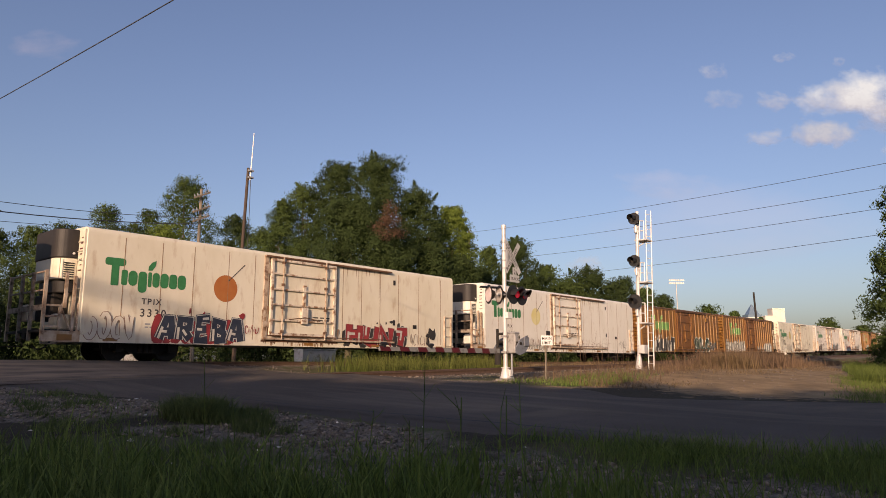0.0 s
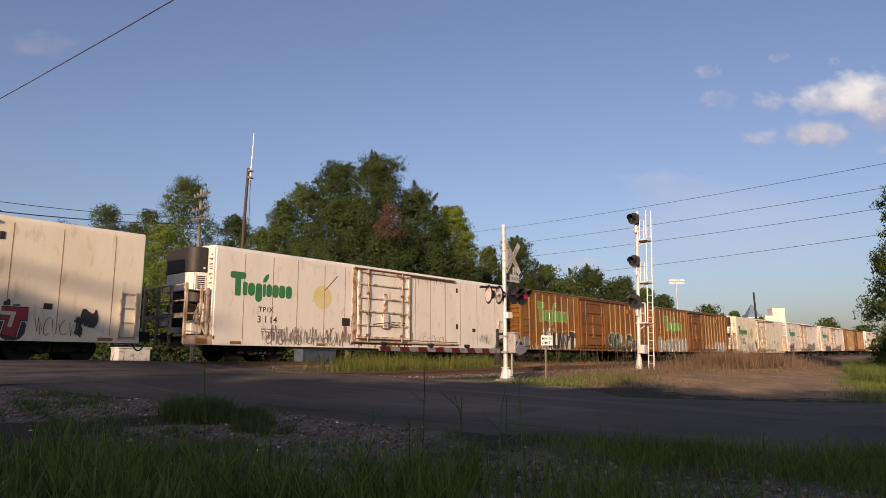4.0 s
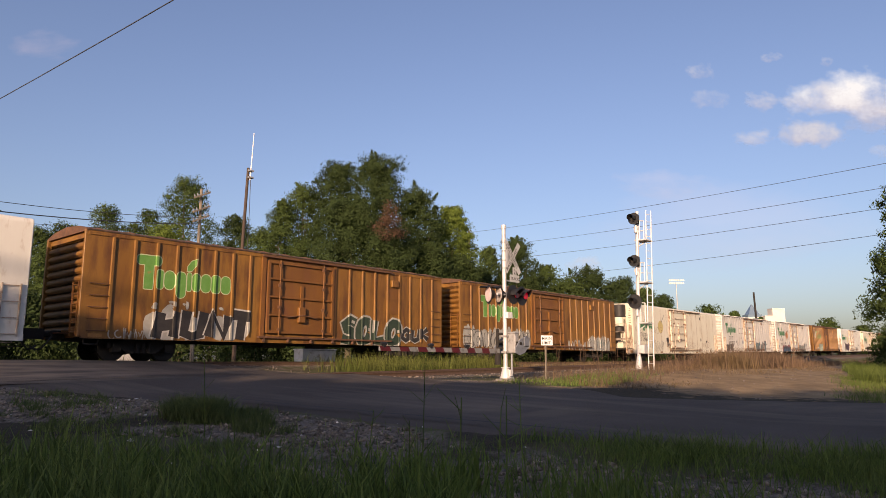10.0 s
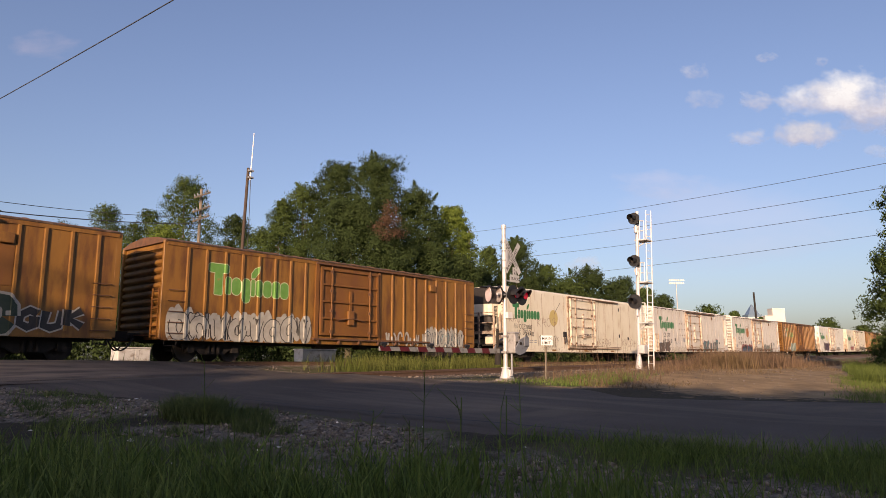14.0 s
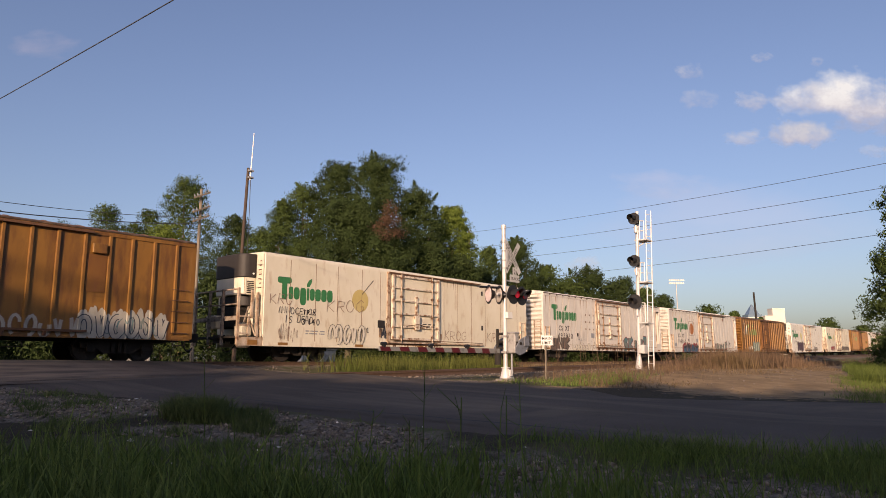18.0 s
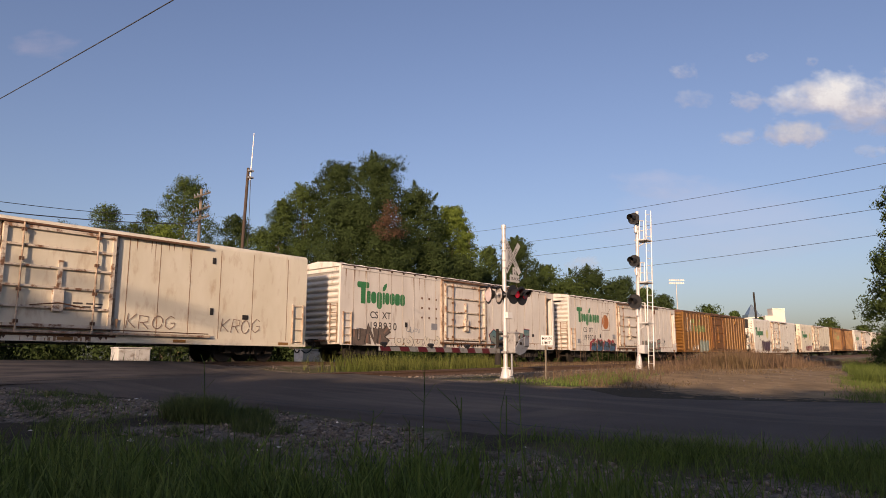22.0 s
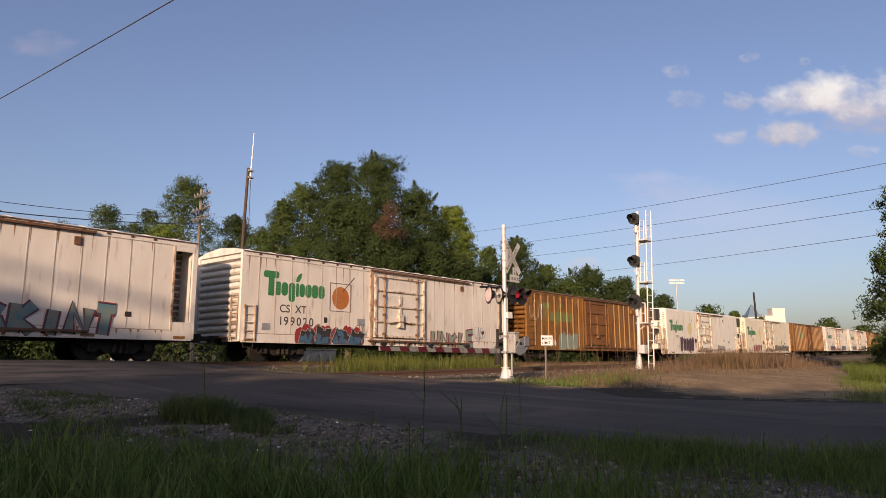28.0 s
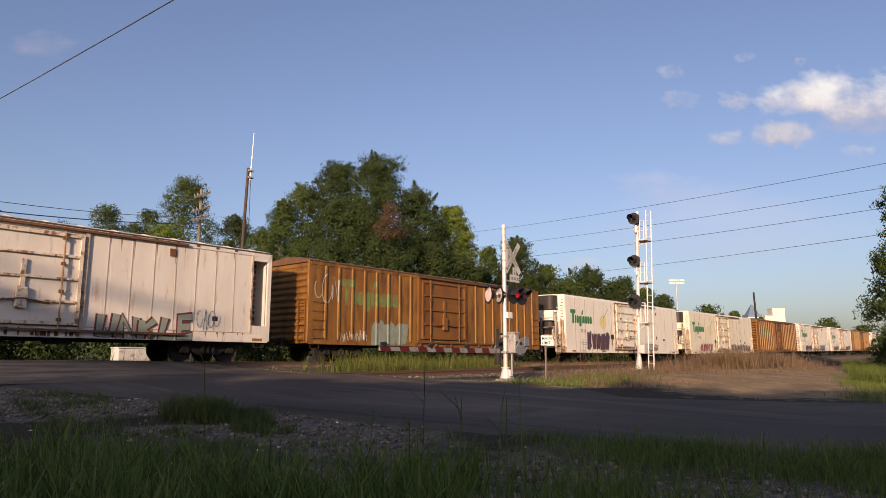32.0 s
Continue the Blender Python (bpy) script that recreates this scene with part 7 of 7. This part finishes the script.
grass("short_grass", "short matted grass between the tufts", 9000, field(0.4, 5.2, 1.0, 6.5, lambda x, y: patchy(2.1, 35, -0.1)(x, y) * np.clip((x * 0.75 + y * 0.65 - 1.6), 0, 1)), (0.04, 0.16), 0.006, 0.9, "blade", 17)
grass("grass_clump", "dense dark green grass clump beside the road", 9000, clumps(4.6, 5.35, 7.9, 9.1, 30, 0.07, lambda x, y: spot(x, y, 4.95, 8.5, 0.32, 0.45), 51), (0.16, 0.42), 0.0035, 0.8, "blade_dark", 3)
grass("grass_clump", "ragged low green grass trailing beside the road", 5000, clumps(4.3, 5.8, 6.9, 9.6, 34, 0.06, lambda x, y: spot(x, y, 5.2, 7.9, 0.4, 0.8), 52), (0.08, 0.24), 0.0035, 0.9, "blade_dark", 20)
grass("weed_tuft", "low dark weeds among the gravel", 6000, clumps(2.2, 5.6, 5.5, 13.5, 46, 0.09, lambda x, y: 0.8 * off_road(x, y), 53), (0.05, 0.20), 0.004, 0.95, "blade_dark", 21)
grass("verge_grass", "ragged green grass along the road edge", 60000, field(4.0, 9.0, 0.2, 4.6, lambda x, y: patchy(1.9, 23, 0.3)(x, y) * off_road(x, y) * np.clip((x - 5.6 - 0.15 * y) * 1.4, 0.06, 1) * (1 - 0.85 * spot(x, y, 6.0, 1.4, 0.5, 0.5))), (0.10, 0.32), 0.0042, 0.9, "blade", 4)
grass("verge_grass", "sparse short green grass among the gravel", 9000, field(0.5, 6.2, 4, 14, lambda x, y: patchy(2.2, 24, -0.15)(x, y) * off_road(x, y) * (1 - 0.7 * gravel_at(x, y))), (0.06, 0.22), 0.005, 0.8, "blade", 5)
grass("tall_grass_strip", "tall sunlit yellow-green grass between the two tracks", 9500, field(14.5, 27, 18.5, 21.3, lambda x, y: np.clip((x - 15.9) / 2.2, 0, 1) * patchy(1.2, 25, 0.2)(x, y)), (0.4, 0.92), 0.008, 0.4, "blade_strip", 6)
grass("tall_grass_strip", "thinning dry grass between the two tracks", 5000, field(27, 60, 18.5, 21.0, patchy(0.7, 26, -0.1)), (0.2, 0.55), 0.010, 0.4, "straw", 7)
grass("dry_weeds", "dry straw-coloured weeds along the line", 9000, field(19, 60, 10.6, 14.2, lambda x, y: patchy(0.8, 27, -0.02)(x, y) * np.clip((x - 18) / 16, 0.2, 1) * np.clip((y - 9.6 - 0.02 * x) / 1.5, 0, 1)), (0.12, 0.42), 0.008, 0.7, "straw", 8)
grass("dry_weeds", "dry reddish-brown weeds along the line", 7000, field(20, 76, 11.4, 14.6, lambda x, y: patchy(0.7, 28, 0.0)(x, y) * np.clip((x - 18) / 24, 0.25, 1)), (0.2, 0.62), 0.007, 0.6, "weed", 9)
grass("dry_weeds", "dry reddish-brown weeds round the signal foot", 1700, field(17.8, 28, 9.4, 12.6, lambda x, y: patchy(1.1, 33, 0.05)(x, y) * np.clip((x - 17.8) / 2, 0, 1) * np.clip((y - 9.0 - 0.03 * (x - 18)) / 1.5, 0, 1)), (0.2, 0.7), 0.006, 0.6, "weed", 18)
grass("weed_thicket", "tall dry reddish weed thicket beside the line", 9000, lambda rs, n: np.stack([rs.normal(41, 3.0, n), rs.normal(12.8, 0.9, n)], 1), (0.5, 1.25), 0.010, 0.5, "weed", 10)
grass("weed_thicket", "tall pale straw grass beside the line", 3500, lambda rs, n: np.stack([rs.normal(35.5, 0.9, n), rs.normal(12.0, 0.5, n)], 1), (0.4, 1.0), 0.010, 0.5, "straw", 11)
grass("green_weeds", "lush green weeds beside the dirt lot", 26000, field(30, 46, 2.0, 9.0, lambda x, y: np.clip((0.192 * x + 0.5 * wave(x, y, 0.9, 44) - y) / 0.7, 0, 1)), (0.3, 0.85), 0.011, 0.9, "blade_lit", 12)
grass("roadside_grass", "low green grass spreading over the dirt lot's edge", 16000, field(16.5, 34, 1.5, 7.0, lambda x, y: np.clip((0.205 * x + 0.5 * wave(x, y, 1.1, 45) - y) / 0.8, 0, 1) * np.clip((x - road_right(y) - 0.8) / 1.5, 0, 1)), (0.06, 0.28), 0.008, 0.9, "blade_lit", 19)
grass("roadside_grass", "short green grass round the signal foot", 6000, field(16.9, 24, 10.2, 12.6, patchy(1.2, 29, 0.0)), (0.06, 0.25), 0.007, 0.7, "blade", 13)
grass("roadside_grass", "short dry grass on the dirt lot's rim", 7000, field(18, 46, 8.4, 11.2, patchy(1.0, 30, -0.1)), (0.05, 0.22), 0.008, 0.7, "straw", 14)
grass("far_grass", "sunlit grass beyond the main track", 14000, field(-2, 60, 26.5, 34, lambda x, y: patchy(0.6, 31, 0.3)(x, y) * off_road(x, y)), (0.2, 0.6), 0.012, 0.5, "blade_lit", 15)
grass("far_grass", "weeds in the ballast by the main track", 2500, field(12.6, 40, 25.6, 27, patchy(1.0, 32, 0.0)), (0.2, 0.7), 0.008, 0.5, "blade", 16)


def stems(n, spots, tall, seed, material, label):
    """A few tall single stalks with side twigs."""
    rs = np.random.RandomState(seed)
    sh = Shape()
    for i in range(n):
        x, y = spots(rs)
        z, h = float(ground_z(x, y)), rs.uniform(*tall)
        a, b = rs.uniform(-0.12, 0.12, 2)
        top = (x + a * h, y + b * h, z + h)
        sh.cyl((x, y, z), top, 0.006, 0.003, n=4)
        for k in range(5):
            u = rs.uniform(0.35, 1)
            q = (x + a * h * u, y + b * h * u, z + h * u)
            sh.cyl(q, (q[0] + rs.uniform(-0.16, 0.16), q[1] + rs.uniform(-0.16, 0.16), q[2] + rs.uniform(0.02, 0.16)), 0.003, 0.0015, n=3)
    return tagged(new("weed_stalks", sh.mesh("weed_stalks", M[material])), label, "weeds", kind="stuff")


stems(26, lambda rs: (rs.uniform(21.5, 29), rs.uniform(11.5, 14)), (0.7, 1.5), 1, "weed", "tall dry brown weed stalks near the signal")
stems(14, lambda rs: (rs.uniform(1.8, 5.2), rs.uniform(2.2, 8.5)), (0.5, 0.95), 2, "blade", "thin seeding grass stalks in the foreground")
stems(14, lambda rs: (rs.uniform(12.5, 17), rs.uniform(24.8, 27.5)), (0.5, 1.0), 3, "straw", "pale stalks beside the main track")


def stones(n, inside, size, seed, material, label, name):
    rs = np.random.RandomState(seed)
    xy = inside(rs, n)
    n = len(xy)
    s = rs.uniform(*size, n)
    c = np.stack([xy[:, 0], xy[:, 1], ground_z(xy[:, 0], xy[:, 1]) + s * 0.2], 1)
    base = np.array([[1, 0, 0], [0, 1, 0], [-1, 0, 0], [0, -1, 0], [0, 0, 0.8], [0, 0, -0.8]], float)
    a = rs.uniform(0, 6.28, n)
    v = base[None] * rs.uniform(0.55, 1.3, (n, 6, 1)) + rs.normal(0, 0.16, (n, 6, 3))
    ca, sa = np.cos(a)[:, None], np.sin(a)[:, None]
    v = np.stack([v[..., 0] * ca - v[..., 1] * sa, v[..., 0] * sa + v[..., 1] * ca, v[..., 2] * 0.75], -1)
    v = (c[:, None] + v * s[:, None, None]).reshape(-1, 3)
    f = np.array([[0, 1, 4], [1, 2, 4], [2, 3, 4], [3, 0, 4], [1, 0, 5], [2, 1, 5], [3, 2, 5], [0, 3, 5]])
    f = (np.arange(n)[:, None, None] * 6 + f[None]).reshape(-1, 3)
    return tagged(new(name, soup(name, v, f, M[material])), label, "stones", kind="stuff")


stones(30000, field(1.0, 6.6, 0.6, 16, lambda x, y: np.clip(gravel_at(x, y) - 0.25, 0, 1) * off_road(x, y) * np.clip(0.75 - 1.5 * wave(x, y, 1.5, 17), 0.05, 1) * (1 - np.clip(1.1 * spot(x, y, 5.7, 12.6, 0.7, 1.2) + spot(x, y, 3.0, 9.3, 0.7, 0.5) + 0.8 * spot(x, y, 5.5, 9.8, 0.5, 0.8), 0, 0.95))), (0.012, 0.045), 1, "stone", "loose grey crushed stone along the road edge", "gravel")
stones(16000, field(-4, 40, 14.4, 26.0, lambda x, y: np.clip(gravel_at(x, y) - 0.2, 0, 1) * off_road(x, y)), (0.02, 0.055), 2, "ballast", "brown track ballast", "ballast")
stones(800, field(14.5, 24, 11.2, 14.8, lambda x, y: off_road(x, y) * 1.0), (0.010, 0.034), 3, "stone", "pale stones scattered round the signal foot", "gravel")
stones(260, field(17, 45, 5, 11), (0.02, 0.05), 4, "ballast", "stones scattered on the dirt lot", "gravel")
stones(60, field(1.5, 8, 2.5, 12), (0.015, 0.04), 5, "signwhite", "small pale litter on the verge", "litter")


# ---- clouds far away, drifting slowly to the left ----
def cloud_material(name, tone, seed, cover, scale, thick, W, H):
    m = bpy.data.materials.new(name)
    m.use_nodes = True
    t = m.node_tree
    N, L = t.nodes, t.links
    N.clear()
    out, em, tr, mx = N.new("ShaderNodeOutputMaterial"), N.new("ShaderNodeEmission"), N.new("ShaderNodeBsdfTransparent"), N.new("ShaderNodeMixShader")
    co = N.new("ShaderNodeTexCoord")
    span = N.new("ShaderNodeVectorMath")
    span.operation = "MULTIPLY_ADD"
    span.inputs[1].default_value, span.inputs[2].default_value = (0.5 / W, 0.5 / H, 0), (0.5, 0.5, 0)
    L.new(co.outputs["Object"], span.inputs[0])
    flat = span.outputs[0]
    mp = N.new("ShaderNodeMapping")
    mp.inputs["Location"].default_value = (seed * 3.7, seed * 1.3, 0)
    L.new(flat, mp.inputs["Vector"])
    mp.inputs["Scale"].default_value = scale
    no = N.new("ShaderNodeTexNoise")
    no.inputs["Scale"].default_value, no.inputs["Detail"].default_value, no.inputs["Roughness"].default_value = 1.0, 9.0, 0.58
    L.new(mp.outputs[0], no.inputs["Vector"])
    # fade to nothing towards the rim
    sub = N.new("ShaderNodeVectorMath")
    sub.operation = "SUBTRACT"
    sub.inputs[1].default_value = (0.5, 0.5, 0.0)
    L.new(flat, sub.inputs[0])
    ln = N.new("ShaderNodeVectorMath")
    ln.operation = "LENGTH"
    L.new(sub.outputs[0], ln.inputs[0])
    rim = N.new("ShaderNodeMapRange")
    rim.inputs["From Min"].default_value, rim.inputs["From Max"].default_value = 0.15, 0.5
    rim.inputs["To Min"].default_value, rim.inputs["To Max"].default_value = 0.13, -0.48
    L.new(ln.outputs["Value"], rim.inputs["Value"])
    ad = N.new("ShaderNodeMath")
    L.new(no.outputs["Fac"], ad.inputs[0])
    L.new(rim.outputs[0], ad.inputs[1])
    al = N.new("ShaderNodeMapRange")
    al.inputs["From Min"].default_value, al.inputs["From Max"].default_value = cover, cover + 0.30
    al.inputs["To Max"].default_value = thick
    L.new(ad.outputs[0], al.inputs["Value"])
    # lit top, greyer underside
    sp = N.new("ShaderNodeSeparateXYZ")
    L.new(flat, sp.inputs[0])
    md = N.new("ShaderNodeMath")
    md.operation = "MULTIPLY_ADD"
    md.inputs[1].default_value = 0.9
    L.new(no.outputs["Fac"], md.inputs[0])
    L.new(sp.outputs["Y"], md.inputs[2])
    sh = N.new("ShaderNodeMapRange")
    sh.inputs["From Min"].default_value, sh.inputs["From Max"].default_value = 0.65, 1.05
    L.new(md.outputs[0], sh.inputs["Value"])
    cx = N.new("ShaderNodeMix")
    cx.data_type = "RGBA"
    cx.inputs["A"].default_value, cx.inputs["B"].default_value = (0.40, 0.46, 0.60, 1), (*tone, 1)
    L.new(sh.outputs[0], cx.inputs["Factor"])
    L.new(cx.outputs["Result"], em.inputs["Color"])
    em.inputs["Strength"].default_value = 1.0
    L.new(al.outputs[0], mx.inputs[0])
    L.new(tr.outputs[0], mx.inputs[1])
    L.new(em.outputs[0], mx.inputs[2])
    L.new(mx.outputs[0], out.inputs[0])
    return m


CLOUDS = []
FAR = 2400.0
c_fw, c_rt, c_up = Vector((0.7567, 0.6538, 0.0)), Vector((0.6538, -0.7567, 0.0)), Vector((0, 0, 1))


def cloud(label, side, height, w, h, tone, seed, cover=0.5, scale=(3, 2, 1), thick=1.0, drift=0.0):
    """side, height: its middle, as slopes from the eye; w, h: its size as slopes."""
    me = bpy.data.meshes.new("cloud")
    far = FAR + 14.0 * len(CLOUDS)
    W, H = w * far / 2, h * far / 2
    me.from_pydata([(-W, -H, 0), (W, -H, 0), (W, H, 0), (-W, H, 0)], [], [(0, 1, 2, 3)])
    me.materials.append(cloud_material("cloud", tone, seed, cover, scale, thick, W, H))
    ob = tagged(new("cloud", me), label, "cloud", group="clouds", kind="structure")

    def at(s):
        p = Vector(EYE) + c_fw * far + c_rt * (s * far) + c_up * (height * far)
        m_ = Matrix((c_rt, c_up, -c_fw)).transposed().to_4x4()
        return Matrix.Translation(p) @ m_
    ob.matrix_basis = at(side)
    CLOUDS.append((ob, at(side), at(side - drift)))
    return ob


WHITE, PALE = (0.66, 0.86, 0.98), (0.47, 0.62, 0.78)
cloud("bright white cumulus cloud", 0.680, 0.406, 0.46, 0.17, WHITE, 2, 0.43, (5.5, 2.6, 1), drift=0.062)
cloud("bright white cumulus cloud trailing to torn edges", 0.600, 0.398, 0.26, 0.10, (0.58, 0.74, 0.86), 33, 0.45, (5.0, 2.6, 1), 0.75, drift=0.062)
cloud("grey underside of a cumulus cloud", 0.700, 0.362, 0.26, 0.09, (0.40, 0.48, 0.60), 31, 0.43, (4.0, 2.4, 1), 0.6, drift=0.062)
cloud("small grey-white cumulus cloud", 0.572, 0.343, 0.25, 0.09, (0.50, 0.63, 0.74), 5, 0.45, (5.5, 2.2, 1), 0.8, drift=0.060)
cloud("small torn white cloud", 0.490, 0.335, 0.14, 0.055, PALE, 8, 0.48, (5.0, 2.4, 1), 0.6, drift=0.060)
cloud("small torn white cloud", 0.507, 0.396, 0.12, 0.075, PALE, 11, 0.48, (4.0, 3.0, 1), 0.6, drift=0.060)
cloud("thin wisp of cloud", 0.416, 0.442, 0.09, 0.065, PALE, 14, 0.50, (3.4, 2.8, 1), 0.45, drift=0.066)
cloud("thin wisp of cloud", 0.424, 0.398, 0.13, 0.065, PALE, 15, 0.50, (4.4, 2.4, 1), 0.4, drift=0.066)
cloud("thin wisp of cloud", 0.524, 0.464, 0.08, 0.035, PALE, 16, 0.48, (4.4, 2.4, 1), 0.4, drift=0.060)
cloud("thin wisp of cloud", 0.610, 0.458, 0.045, 0.035, PALE, 18, 0.47, (3.0, 2.4, 1), 0.4, drift=0.060)
cloud("faint grey scrap of cloud", 0.685, 0.313, 0.12, 0.05, PALE, 19, 0.46, (4.4, 2.4, 1), 0.45, drift=0.060)
cloud("low white cloud above the trees", 0.21, 0.142, 0.11, 0.05, PALE, 17, 0.46, (4, 2.4, 1), 0.6, drift=0.004)
cloud("faint wisp of high cloud", -0.62, 0.49, 0.26, 0.10, (0.46, 0.52, 0.70), 20, 0.47, (3, 2.4, 1), 0.22, drift=0.0)
cloud("faint veil of high cloud above the signal", 0.33, 0.26, 0.30, 0.10, (0.52, 0.64, 0.84), 23, 0.45, (4, 2.6, 1), 0.25, drift=0.01)
cloud("broad faint veil of high cloud", 0.42, 0.20, 0.85, 0.26, (0.50, 0.64, 0.86), 27, 0.42, (3, 2.2, 1), 0.24, drift=0.01)


# ---- the train rolls by to the left; the crossing lamps flash in turn ----
def travelled(t):
    """How far the train has gone since 16 s."""
    return 3.880 * (t - 16) - 0.00116 * (t - 16) ** 2


def car_pose(mid, t):
    x = mid - travelled(t)
    a, b = x - 6, x + 6
    ya, yb, za, zb = float(bend(a)), float(bend(b)), float(climb(a)), float(climb(b))
    return pose(x, MAIN_Y + (ya + yb) / 2, MAIN_Z + (za + zb) / 2, 0, -math.degrees(math.atan2(zb - za, 12)), math.degrees(math.atan2(yb - ya, 12)))


def motions():
    for i, (car, mid) in enumerate(TRAIN):
        walk(car, [(t, car_pose(mid, t)) for t in range(0, 33, 2)])
        if 1 <= i <= 9:
            for wheel in [o for o in car.children_recursive if o.name.startswith("wheelset")]:
                m = wheel.matrix_basis.copy()
                start = m.translation.copy()
                walk(wheel, [(k * 4 / 30, Matrix.Translation(start) @ Matrix.Rotation(-(travelled(k * 4 / 30) - travelled(0)) / 0.42, 4, "Y")) for k in range(241)])
    # each added disc turns its glowing face out half of every cycle to imitate flashing
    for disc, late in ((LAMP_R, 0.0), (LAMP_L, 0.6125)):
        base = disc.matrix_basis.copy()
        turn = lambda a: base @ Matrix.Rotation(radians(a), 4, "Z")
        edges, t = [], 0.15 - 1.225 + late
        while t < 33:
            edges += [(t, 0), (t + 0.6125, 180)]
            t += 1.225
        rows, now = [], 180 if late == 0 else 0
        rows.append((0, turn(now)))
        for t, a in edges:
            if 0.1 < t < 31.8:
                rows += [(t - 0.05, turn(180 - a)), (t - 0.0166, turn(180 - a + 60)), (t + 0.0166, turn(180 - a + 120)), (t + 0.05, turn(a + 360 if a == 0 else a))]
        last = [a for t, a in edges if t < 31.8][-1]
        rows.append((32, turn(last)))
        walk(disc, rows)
    for ob, a, b in CLOUDS:
        if (a.translation - b.translation).length > 0.1:
            walk(ob, [(0, a), (32, b)])


motions()
